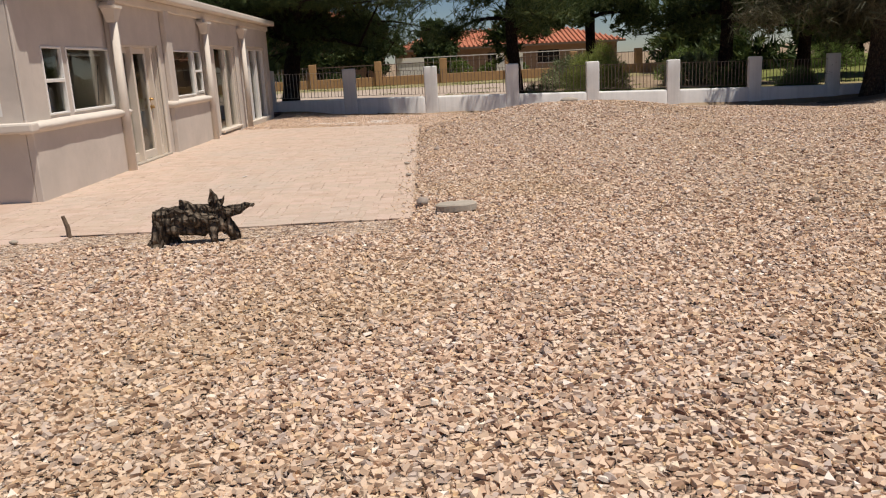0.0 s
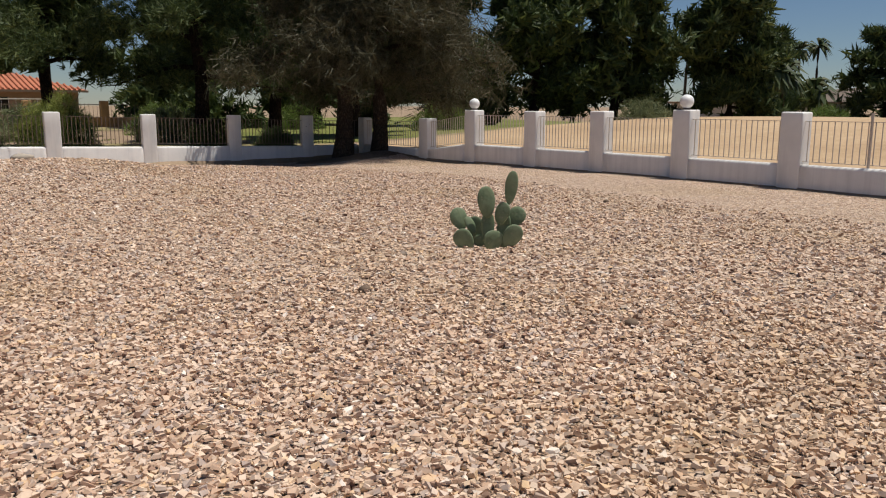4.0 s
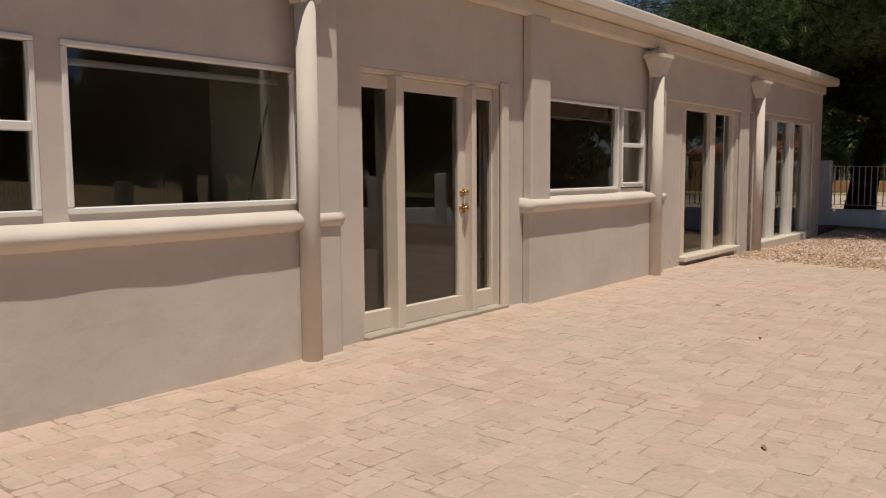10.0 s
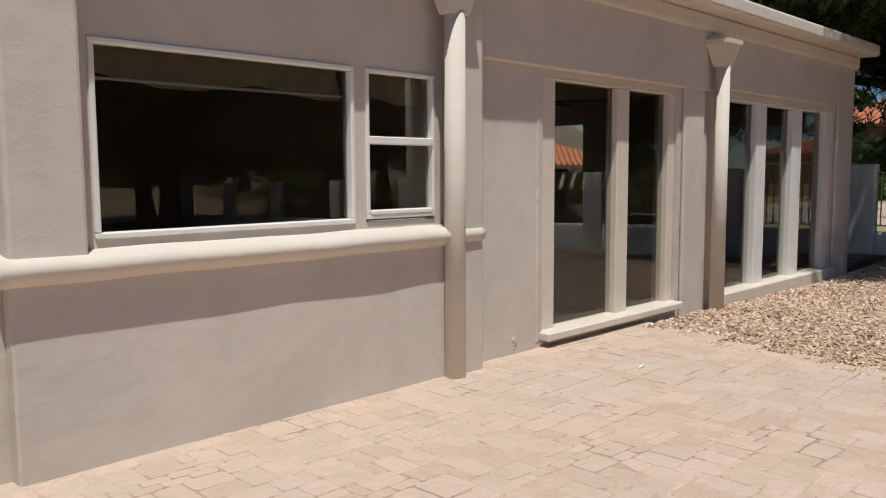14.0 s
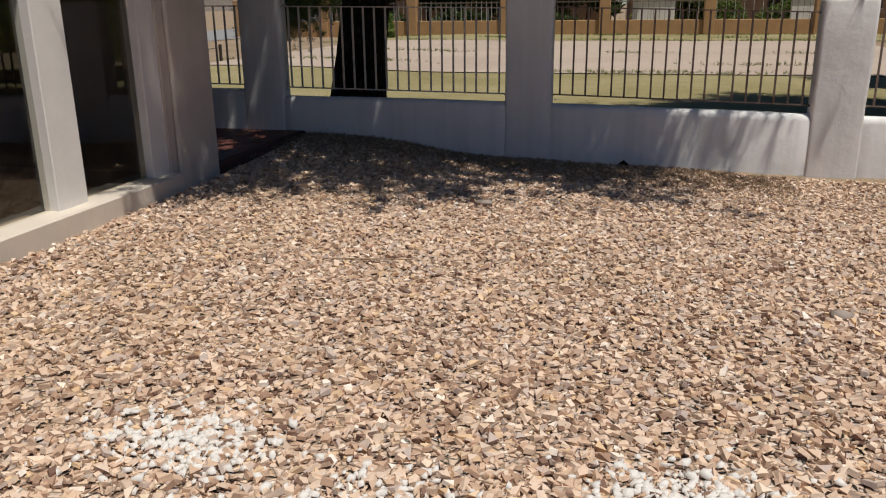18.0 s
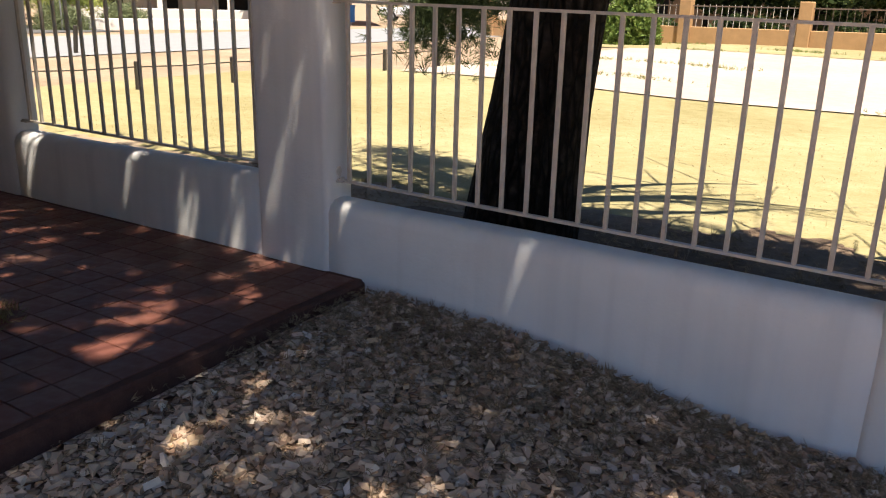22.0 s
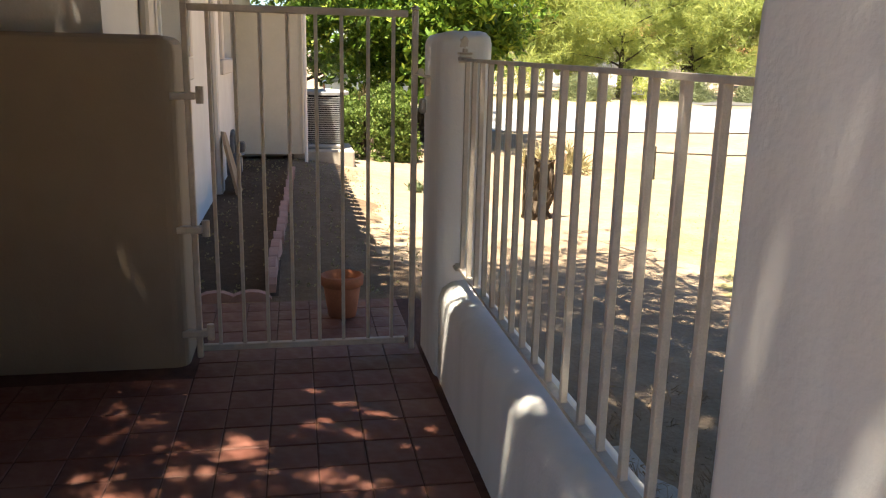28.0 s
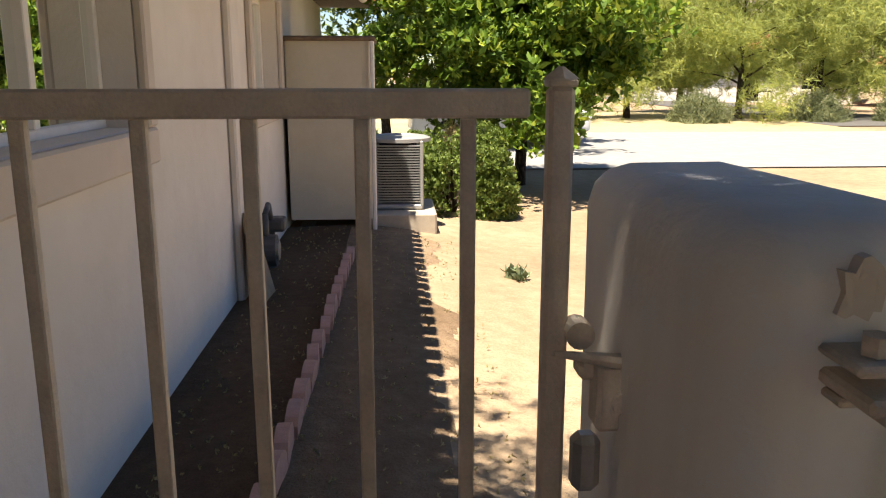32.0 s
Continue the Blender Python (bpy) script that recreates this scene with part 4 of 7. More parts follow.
solid("stub_wall", bm, M_SHADEDTAN, "shaded tan stucco stub wall beside the gate", "wall", "", "structure", False)

gate = thing("garden_gate", (-3.2, 23.0, 0.1), "closed tan painted iron garden gate of upright bars", "gate")
gx = -3.2
for y, top in ((23.026, 1.592), (23.967, 1.588)):
    bm = boxes(((gx - 0.013, y - 0.013, 0.08), (gx + 0.013, y + 0.013, top)), bevel=0.004)
    st = part("stile", bm, M_IRON, gate)
    cap = bmesh.new()
    box(cap, (gx - 0.015, y - 0.015, top), (gx + 0.015, y + 0.015, top + 0.008), 0.002)
    rod(cap, (gx, y, top + 0.008), (gx, y, top + 0.02), 0.019, 0.003, 4)
    part("finial", cap, M_IRON, gate)
for z, h in ((1.572, 0.0145), (0.125, 0.014)):
    part("gate_rail", boxes(((gx - 0.013, 23.04, z - h), (gx + 0.013, 23.935, z + h)), bevel=0.003), M_IRON, gate)
gb = mesh_of("gate_bar", boxes(((-0.0078, -0.0078, 0), (0.0078, 0.0078, 1.42)), bevel=0.002), M_IRON)
for y in (23.115, 23.219, 23.323, 23.434, 23.549, 23.656, 23.767, 23.874):
    shared("gate_bar", gb, gate, (gx, y, 0.138))
for z in (1.225, 0.665, 0.2):
    bm = boxes(((gx - 0.012, 22.955, z - 0.02), (gx + 0.03, 23.06, z + 0.01)), bevel=0.004)
    rod(bm, (gx + 0.012, 23.075, z - 0.035), (gx + 0.012, 23.075, z + 0.035), 0.016, seg=10)
    part("hinge", bm, M_IRON, gate, "worn painted strap hinge")
bm = boxes(((gx - 0.005, 23.99, 1.285), (gx + 0.03, 24.06, 1.305)), ((gx + 0.01, 24.005, 1.235), (gx + 0.05, 24.05, 1.31)), bevel=0.005)
rod(bm, (gx + 0.045, 24.03, 1.312), (gx + 0.06, 23.955, 1.328), 0.009, 0.003, 8)
rod(bm, (gx + 0.0, 23.99, 1.335), (gx + 0.03, 23.99, 1.335), 0.015, seg=14)
rod(bm, (gx + 0.052, 24.03, 1.27), (gx + 0.058, 24.03, 1.27), 0.012, seg=8)
latch = part("latch", bm, M_IRON, gate, "rusty tan gravity latch")
part("padlock", boxes(((gx + 0.01, 23.985, 1.16), (gx + 0.04, 24.015, 1.225)), bevel=0.008), M_STEEL, latch, "hanging steel padlock")

# render broken away round the rail ends
def crumble(parent, at, seed, s=1.0):
    rr = random.Random(seed)
    bm = bmesh.new()
    n = 14
    rim = [(0.05 * s * rr.uniform(0.45, 1.0) * math.cos(2 * math.pi * k / n), 0.075 * s * rr.uniform(0.4, 1.0) * math.sin(2 * math.pi * k / n)) for k in range(n)]
    out = [bm.verts.new((at[0] + 0.0035, at[1] + a, at[2] + 0.03 * s + b)) for a, b in rim]
    mid = [bm.verts.new((at[0] + 0.002 + 0.003 * rr.random(), at[1] + a * 0.6, at[2] + 0.03 * s + b * 0.6)) for a, b in rim]
    for k in range(n):
        bm.faces.new((out[k], out[(k + 1) % n], mid[(k + 1) % n], mid[k]))
    bm.faces.new(mid)
    back = bmesh.ops.extrude_face_region(bm, geom=bm.faces[:])
    bmesh.ops.translate(bm, vec=(-0.012, 0, 0), verts=[v for v in back["geom"] if isinstance(v, bmesh.types.BMVert)])
    bmesh.ops.recalc_face_normals(bm, faces=bm.faces)
    part("hollow", bm, M_STUCCO, parent, "rough broken patch in the stucco")
    part("bolt_plate", boxes(((at[0] - 0.004, at[1] - 0.026, at[2] - 0.03), (at[0] + 0.05, at[1] + 0.026, at[2] - 0.022)), bevel=0.003), M_IRON, parent, "painted flat bolt plate")
    bm = bmesh.new()
    rod(bm, (at[0] + 0.025, at[1], at[2] - 0.022), (at[0] + 0.025, at[1], at[2] - 0.008), 0.011, seg=6)
    part("bolt", bm, M_IRON, parent, "painted hexagon bolt")


for z in (1.4, 0.535):
    crumble(PIER_Y, (-0.205, FY + 0.078, z), int(z * 100), 0.5)
crumble(gp, (-2.902, FY + 0.078, 1.44), 7, 0.5)

# ---- red tiled walk between house and fence ----
walk_slab = thing("walkway", (-2, 23.1, 0), "shaded red quarry tile walkway with dark grout", "walkway", "", "structure")
part("bed", boxes(((-3.45, 22.1, -0.25), (0.0, FY + 0.02, 0.0495)), bevel=0.01), M_GROUT, walk_slab)
part("slab_edge", boxes(((-0.02, 22.12, -0.25), (0.03, FY - 0.01, 0.052)), bevel=0.012), M_GROUT, walk_slab, "worn dark slab edge")
part("lower_bed", boxes(((-4.2, 22.6, -0.3), (-3.452, FY + 0.12, 0.0135)), bevel=0.01), M_GROUT, walk_slab, "lower tiled step past the gate")
TP = 0.1665
tile_me = mesh_of("tile", boxes(((-TP / 2 + 0.0025, -TP / 2 + 0.0025, -0.012), (TP / 2 - 0.0025, TP / 2 - 0.0025, 0.012)), bevel=0.0025), M_REDTILE)
rng = random.Random(5)
for i in range(25):
    for j in range(11):
        x, y = -0.11 - i * TP - (0.01 if i > 19 else 0), 23.93 - j * TP
        if (-3.62 < x < -3.1 and y < 22.99) or (i > 19 and y < 22.68):
            continue
        shared("tile", tile_me, walk_slab, (x, y, (0.042 if i < 20 else 0.006) + rng.uniform(-0.0012, 0.001)), (rng.gauss(0, 0.006), rng.gauss(0, 0.006), rng.gauss(0, 0.004)))

# ---- side yard behind the gate ----
SY = 22.65
wall_piece("wall_side", ((-4.68, SY - 0.25, -0.4), (-3.5, SY, 2.75)), ((-6.15, SY - 0.25, -0.4), (-4.68, SY, 1.36)), ((-6.15, SY - 0.25, 2.3), (-4.68, SY, 2.75)), ((-9.1, SY - 0.25, -0.4), (-6.15, SY, 2.75)),
           ((-10.75, SY - 0.25, -0.4), (-9.1, SY, 1.33)), ((-10.75, SY - 0.25, 2.3), (-9.1, SY, 2.75)), ((-16, SY - 0.25, -0.4), (-10.75, SY, 2.75)), ((-3.62, 22.05, -0.3), (-3.5, SY - 0.25, 2.75)), material=M_SIDEWALL, bevel=0, label="white painted side wall of the house in shade")
wall_piece("wall_side_west", ((-16, 12, -0.4), (-15.8, SY - 0.25, 2.75)), material=M_SIDEWALL, bevel=0)
solid("side_pilaster", boxes(((-8.4, SY, -0.3), (-8.08, SY + 0.06, 2.7)), bevel=0.015), M_SIDEWALL, "shallow painted pilaster on the side wall", "pilaster", "", "structure")
solid("side_pilaster", boxes(((-4.62, SY, 1.05), (-4.36, SY + 0.05, 2.7)), bevel=0.015), M_STUCCO, "shallow tan painted pilaster on the side wall", "pilaster", "", "structure")


def side_window(name, x0, x1, z0, z1):
    w = thing(name, ((x0 + x1) / 2, SY, z0), "deep-set white sliding window with stucco surround", "window", "", "structure")
    for a, b in (((x0 - 0.12, SY, z0 - 0.17), (x1 + 0.12, SY + 0.05, z0 - 0.005)), ((x1, SY, z0), (x1 + 0.12, SY + 0.05, z1)), ((x0 - 0.12, SY, z0), (x0, SY + 0.05, z1))):
        part("surround", boxes((a, b), bevel=0.012), M_STUCCO, w, "cream stucco band")
    m = (x0 + x1) / 2
    for a, b in (((x0, SY - 0.2, z0), (x1, SY - 0.15, z0 + 0.04)), ((x0, SY - 0.2, z1 - 0.04), (x1, SY - 0.15, z1)), ((m - 0.025, SY - 0.2, z0 + 0.04), (m + 0.025, SY - 0.14, z1 - 0.04)), ((x0, SY - 0.2, z0 + 0.04), (x0 + 0.04, SY - 0.15, z1 - 0.04)), ((x1 - 0.04, SY - 0.2, z0 + 0.04), (x1, SY - 0.15, z1 - 0.04))):
        part("window_frame", boxes((a, b), bevel=0.004), M_WHITE, w)
    for a, b in ((x0 + 0.04, m - 0.025), (m + 0.025, x1 - 0.04)):
        bm = bmesh.new()
        bm.faces.new([bm.verts.new(p) for p in ((a, SY - 0.18, z0 + 0.04), (b, SY - 0.18, z0 + 0.04), (b, SY - 0.18, z1 - 0.04), (a, SY - 0.18, z1 - 0.04))])
        part("pane", bm, M_GLASS, w).visible_shadow = False


side_window("window_6", -6.15, -4.68, 1.36, 2.3)
side_window("window_7", -10.75, -9.1, 1.33, 2.3)
solid("side_room_back", boxes(((-15.8, 19.0, -0.3), (-3.6, 19.1, 2.7)), ((-15.8, 19.1, -0.05), (-3.6, SY - 0.25, 0.0))), M_DARK, "dim painted room behind the side windows", "wall", "", "structure")
# tiled eave: round clay tiles whose ends notch the shadow
eave = thing("tiled_eave", (-9, 23.2, 2.7), "red clay barrel tile roof edge over the side wall", "roof", "", "structure")
part("roof_deck", boxes(((-16.2, 22.2, 2.66), (-3.45, 23.44, 2.71))), M_OLDWOOD, eave)
tv = bmesh.new()
for k in range(9):
    a = math.pi * k / 8
    for y, r in ((23.56, 0.095), (22.0, 0.075)):
        tv.verts.new((r * math.cos(a), y - 23.2, r * math.sin(a) + (0.0 if y > 23 else 0.4)))
tv.verts.ensure_lookup_table()
for k in range(8):
    tv.faces.new((tv.verts[2 * k], tv.verts[2 * k + 1], tv.verts[2 * k + 3], tv.verts[2 * k + 2]))
tile2 = mesh_of("roof_tile", tv, M_ROOFTILE)
for k in range(52):
    shared("roof_tile", tile2, eave, (-3.55 - k * 0.24, 23.2, 2.73))
part("underlay", boxes(((-16.2, 22.2, 2.72), (-3.45, 23.48, 2.75))), M_ROOFTILE, eave)
for x in (-11.3, -12.2):
    bm = bmesh.new()
    rod(bm, (x, 23.4, 2.62), (x, 23.46, 2.5), 0.05, 0.06, 12)
    ball(bm, (x, 23.47, 2.47), 0.06, 2)
    solid("flood_lamp", bm, M_WHITE, "small white flood lamp under the eave", "lamp", "eave lamps", smooth=True)

bed = lambda x, y: outside(x, y) + 0.02
# darkened soil sheet, cut off along the edge of the house shadow
sheet("side_path", far(-11.5, -4.0, 150), far(23.27, 24.6, 40), bed, M_SHADESOIL, -0.006, lambda x, y: y < 24.15 + 0.12 * np.sin(x * 2.3) + 0.06 * np.sin(x * 7), label="trodden soil of the side passage, darkened where the house shades it")
sheet("soil_bed", far(-11, -4.35, 30), far(22.62, 23.34, 8), bed, M_SOIL, label="dark soil bed along the side wall")
edging = thing("edging", (-6.9, 23.42, -0.1), "pink scalloped concrete garden edging", "edging")
bm = bmesh.new()
prev = None
pts = [(-0.13, 0.0), (-0.13, 0.13), (-0.10, 0.165), (-0.05, 0.185), (0.0, 0.19), (0.05, 0.185), (0.10, 0.165), (0.13, 0.13), (0.13, 0.0)]
fr = [bm.verts.new((x, -0.03, z)) for x, z in pts]
bk = [bm.verts.new((x, 0.03, z)) for x, z in pts]
bm.faces.new(fr), bm.faces.new(bk[::-1])
for k in range(len(pts)):
    bm.faces.new((fr[k], bk[k], bk[(k + 1) % 9], fr[(k + 1) % 9]))
bmesh.ops.recalc_face_normals(bm, faces=bm.faces)
scallop = mesh_of("scallop", bm, M_PINKCURB)
for k in range(19):
    x = -4.55 - k * 0.265
    shared("scallop", scallop, edging, (x, 23.29 + 0.12 * k / 19, float(outside(x, 23.4)) - 0.05), (rng.gauss(0, 0.05), rng.gauss(0, 0.03), rng.gauss(0, 0.05)))
for k in range(3):
    shared("scallop", scallop, edging, (-4.33, 22.78 + k * 0.2, -0.14), (0, 0, math.pi / 2 + rng.gauss(0, 0.08)))

pot = thing("flower_pot", (-3.92, 23.69, 0.018), "empty terracotta flower pot standing on red tiles", "flower pot")
part("body", lathe(bmesh.new(), (-3.92, 23.69, 0.018), ((0, 0), (0.075, 0), (0.103, 0.18), (0.094, 0.18), (0.066, 0.03), (0, 0.03)), 28), M_TERRACOTTA, pot, smooth=True)
part("rim", lathe(bmesh.new(), (-3.92, 23.69, 0.018), ((0.103, 0.168), (0.115, 0.178), (0.118, 0.225), (0.104, 0.23), (0.098, 0.178)), 28), M_TERRACOTTA, pot, smooth=True)

ac_x, ac_y = -11.75, 23.86
ac = thing("air_conditioner", (ac_x, ac_y, 0.08), "grey outdoor air conditioner on a concrete pad", "air conditioner")
part("base_pan", boxes(((ac_x - 0.36, ac_y - 0.28, 0.08), (ac_x + 0.36, ac_y + 0.28, 0.15)), bevel=0.02), M_GREYMETAL, ac)
part("coil", boxes(((ac_x - 0.32, ac_y - 0.24, 0.15), (ac_x + 0.32, ac_y + 0.24, 0.84)), bevel=0.05), M_BLACK, ac)
lv = mesh_of("louvre", boxes(((-0.355, -0.27, 0), (0.355, 0.27, 0.012)), bevel=0.05 * 0), M_GREYMETAL)
for k in range(22):
    shared("louvre", lv, ac, (ac_x, ac_y, 0.17 + k * 0.03))
for sx in (-1, 1):
    for sy in (-1, 1):
        part("corner_post", boxes(((ac_x + sx * 0.33, ac_y + sy * 0.245, 0.13), (ac_x + sx * 0.365, ac_y + sy * 0.28, 0.86)), bevel=0.008), M_GREYMETAL, ac)
part("lid", lathe(bmesh.new(), (ac_x, ac_y, 0.84), ((0.38, 0.0), (0.38, 0.04), (0.33, 0.06), (0.25, 0.07), (0.23, 0.05), (0, 0.05)), 24), M_GREYMETAL, ac)
solid("concrete_pad", boxes(((ac_x - 0.5, ac_y - 0.45, -0.45), (ac_x + 0.6, ac_y + 0.42, 0.08)), bevel=0.02), M_CONCRETE, "rough concrete pad under the air conditioner", "concrete pad", at=(ac_x, ac_y, -0.2))

cab = thing("utility_cabinet", (-11.3, 23.15, -0.1), "tall cream sheet metal cabinet raised off the soil", "cabinet")
bm = boxes(((-11.9, SY + 0.05, 0.06), (-10.95, 23.58, 1.95)))
bmesh.ops.bevel(bm, geom=[e for e in bm.edges if all(v.co.y > 23.5 for v in e.verts) and abs(e.verts[0].co.z - e.verts[1].co.z) > 1], offset=0.09, segments=4, profile=0.5, affect="EDGES")
part("body", bm, M_CABINET, cab, smooth=False)
part("top", boxes(((-11.95, SY, 1.93), (-10.9, 23.63, 1.98)), bevel=0.015), M_OLDWOOD, cab)
for z in (0.45, 0.93, 1.41):
    part("seam", boxes(((-10.951, SY + 0.06, z), (-10.946, 23.49, z + 0.006))), M_CABINET, cab)
for y in (22.85, 23.4):
    part("foot", boxes(((-11.4, y - 0.08, -0.5), (-11.05, y + 0.08, -0.03)), bevel=0.01), M_CONCRETE, cab)
part("down_flashing", boxes(((-10.97, 23.575, -0.1), (-10.9, 23.62, 1.93)), bevel=0.01), M_WHITE, cab)

mt = thing("gas_meter", (-9.0, SY + 0.1, 0.1), "grey gas meter with bent pipes on the side wall", "gas meter")
bm = bmesh.new()
for p, q in (((-9.1, SY + 0.12, -0.5), (-9.1, SY + 0.12, 0.35)), ((-9.1, SY + 0.12, 0.35), (-8.95, SY + 0.12, 0.55)), ((-8.95, SY + 0.12, 0.55), (-8.78, SY + 0.12, 0.5)), ((-8.78, SY + 0.12, 0.5), (-8.78, SY + 0.12, 0.25))):
    rod(bm, p, q, 0.025, seg=8)
part("pipe", bm, M_DARKMETAL, mt, smooth=True)
bm = bmesh.new()
rod(bm, (-8.8, SY + 0.06, 0.2), (-8.8, SY + 0.2, 0.2), 0.13, seg=18)
part("body", bm, M_DARKMETAL, mt)
bm = bmesh.new()
rod(bm, (-8.8, SY + 0.2, 0.2), (-8.8, SY + 0.22, 0.2), 0.08, seg=16)
part("dial", bm, M_STEEL, mt)
part("regulator", boxes(((-9.2, SY + 0.08, 0.3), (-9.02, SY + 0.24, 0.42)), bevel=0.03, seg=2), M_DARKMETAL, mt)

bm = bmesh.new()
vs = [bm.verts.new(p) for p in ((-8.3, SY + 0.28, -0.25), (-7.98, SY + 0.25, -0.25), (-8.02, SY + 0.09, 0.5), (-8.15, SY + 0.06, 0.62), (-8.3, SY + 0.07, 0.6))]
f = bm.faces.new(vs)
ex = bmesh.ops.extrude_face_region(bm, geom=[f])
bmesh.ops.translate(bm, vec=(0.005, 0.03, 0.0), verts=[v for v in ex["geom"] if isinstance(v, bmesh.types.BMVert)])
bmesh.ops.recalc_face_normals(bm, faces=bm.faces)
lean = solid("leaning_board", bm, M_CARDBOARD, "stained broken board leaning on the side wall", "board")

stump = thing("tree_stump", (-7.5, 25.87, -0.3), "pale broken tree stump hollowed by rot", "stump")
bm = lathe(bmesh.new(), (-7.5, 25.87, -0.25), ((0.2, 0), (0.16, 0.15), (0.15, 0.4), (0.17, 0.58), (0.18, 0.68), (0.1, 0.5), (0.1, 0.2), (0, 0.2)), 16)
rough(bm, 0.09, 3.5, 4)
part("trunk", bm, M_BARKGREY, stump)
bm = bmesh.new()
rod(bm, (-7.45, 26.0, 0.2), (-7.4, 26.12, 0.5), 0.07, 0.03, 8)
rough(bm, 0.04, 6, 2)
part("broken_limb", bm, M_CARDBOARD, stump)

# timber posts and cable along the verge
posts = [(-10.7, 28.6), (-10.1, 30.5), (-9.8, 32.5), (-9.5, 34.7), (-9.4, 37.0), (-9.4, 39.4)]
for k, (x, y) in enumerate(posts):
    z = float(outside(x, y))
    bm = boxes(((x - 0.04, y - 0.04, z - 0.2), (x + 0.04, y + 0.04, z + 0.52)), bevel=0.01)
    rough(bm, 0.01, 5, k)
    b = solid("timber_post", bm, M_POST, "short dark timber post on the grass verge", "post", "posts along the verge", at=(x, y, z))
    if k:
        px, py = posts[k - 1]
        pz = float(outside(px, py))
        bm = bmesh.new()
        rod(bm, (px, py, pz + 0.42), ((px + x) / 2, (py + y) / 2, (pz + z) / 2 + 0.4), 0.012, seg=6)
        rod(bm, ((px + x) / 2, (py + y) / 2, (pz + z) / 2 + 0.4), (x, y, z + 0.42), 0.012, seg=6)
        part("cable", bm, M_POST, b)
bm = boxes(((-19.35, 35.4, -0.6), (-19.26, 35.5, 0.5)), bevel=0.01)
bmesh.ops.rotate(bm, cent=(-19.3, 35.45, -0.4), matrix=Matrix.Rotation(0.14, 3, "Y"), verts=bm.verts)
solid("timber_post", bm, M_POST, "leaning dark timber post by the road", "post", "posts along the verge")

# ---- loose things in the yard ----
def lump(name, at, size, material, label, category, seed, sub=2, amount=0.25, kind="", group=""):
    bm = bmesh.new()
    bmesh.ops.create_icosphere(bm, subdivisions=sub, radius=1)
    for v in bm.verts:
        v.co *= 1 + amount * noise.noise(v.co * 1.3 + Vector((seed, 0, 0)))
        v.co = Vector((v.co.x * size[0], v.co.y * size[1], v.co.z * size[2])) + Vector(at)
    return solid(name, bm, material, label, category, group, kind, True, at=at)


lump("round_stone", (5.1, 3.38, 0.05), (0.068, 0.062, 0.055), M_STONE, "rounded grey river stone at the paving edge", "stone", 1.0, 3, 0.15)
bm = bmesh.new()
lathe(bm, (5.46, 2.96, 0.0), ((0, 0.075), (0.205, 0.075), (0.225, 0.06), (0.225, 0.0), (0, 0.0)), 24)
bmesh.ops.transform(bm, matrix=Matrix.Translation((5.46, 2.96, 0)) @ Matrix.Rotation(0.25, 4, "Z") @ Matrix.Diagonal((1.0, 0.62, 1, 1)) @ Matrix.Translation((-5.46, -2.96, 0.02)), verts=bm.verts)
rough(bm, 0.008, 7)
solid("stepping_stone", bm, M_CONCRETE, "flat oval grey stepping stone on gravel", "stepping stone", at=(5.46, 2.96, 0.03))
lump("flat_rock", (5.83, 15.0, 0.0), (0.24, 0.09, 0.05), M_STONE, "long flat brown rock lying on gravel", "stone", 3.2)
lump("flat_rock", (8.5, 13.4, float(level(8.5, 13.4)) + 0.04), (0.2, 0.13, 0.07), M_CONCRETE, "pale flat rock on the gravel mound", "stone", 4.1)
lump("broken_tile", (2.47, 21.71, float(level(2.47, 21.71)) + 0.03), (0.09, 0.06, 0.02), M_STONE, "grey green chip of stone on gravel", "stone", 5.1, 1)
for k, (x, y) in enumerate(((5.35, 9.05), (8.9, 2.2), (9.8, 0.3), (4.6, 19.8), (12.3, 4.1), (15.5, 5.5), (5.2, 12.4))):
    lump("dark_stone", (x, y, float(level(x, y)) + 0.02), (0.06, 0.05, 0.035), M_OLDWOOD if k % 3 else M_STONE, "dark odd stone among pale gravel", "stone", 7.0 + k, 1, 0.3, group="dark stones on the gravel")
for k, (x, y) in enumerate(((0.9, 2.3), (1.08, 2.42), (0.75, 2.5), (4.9, 5.8), (4.85, 7.1), (4.92, 8.9))):
    lump("stone_chip", (x, y, 0.03), (0.05, 0.035, 0.025), M_CONCRETE, "stray pale stone chip on the paving", "stone", 21.0 + k, 1, 0.3, group="stray chips on the paving")

# driftwood log
drift = thing("driftwood", (2.95, 2.0, 0.03), "gnarled grey brown driftwood log with broken limbs", "driftwood")


def knotty(points, seed, seg=12):
    bm = bmesh.new()
    old = None
    for k, (p, r) in enumerate(points):
        p = Vector(p)
        nxt = Vector(points[min(k + 1, len(points) - 1)][0]) - Vector(points[max(k - 1, 0)][0])
        q = nxt.to_track_quat("Z", "Y")
        row = [bm.verts.new(p + q @ Vector((math.cos(a), math.sin(a), 0)) * r * (1 + 0.35 * noise.noise(Vector((math.cos(a) * 2 + seed, math.sin(a) * 2, k * 0.6))))) for a in [2 * math.pi * m / seg for m in range(seg)]]
        if old:
            for m in range(seg):
                bm.faces.new((old[m], old[(m + 1) % seg], row[(m + 1) % seg], row[m]))
        else:
            bm.faces.new(row[::-1])
        old = row
    bm.faces.new(old)
    return bm


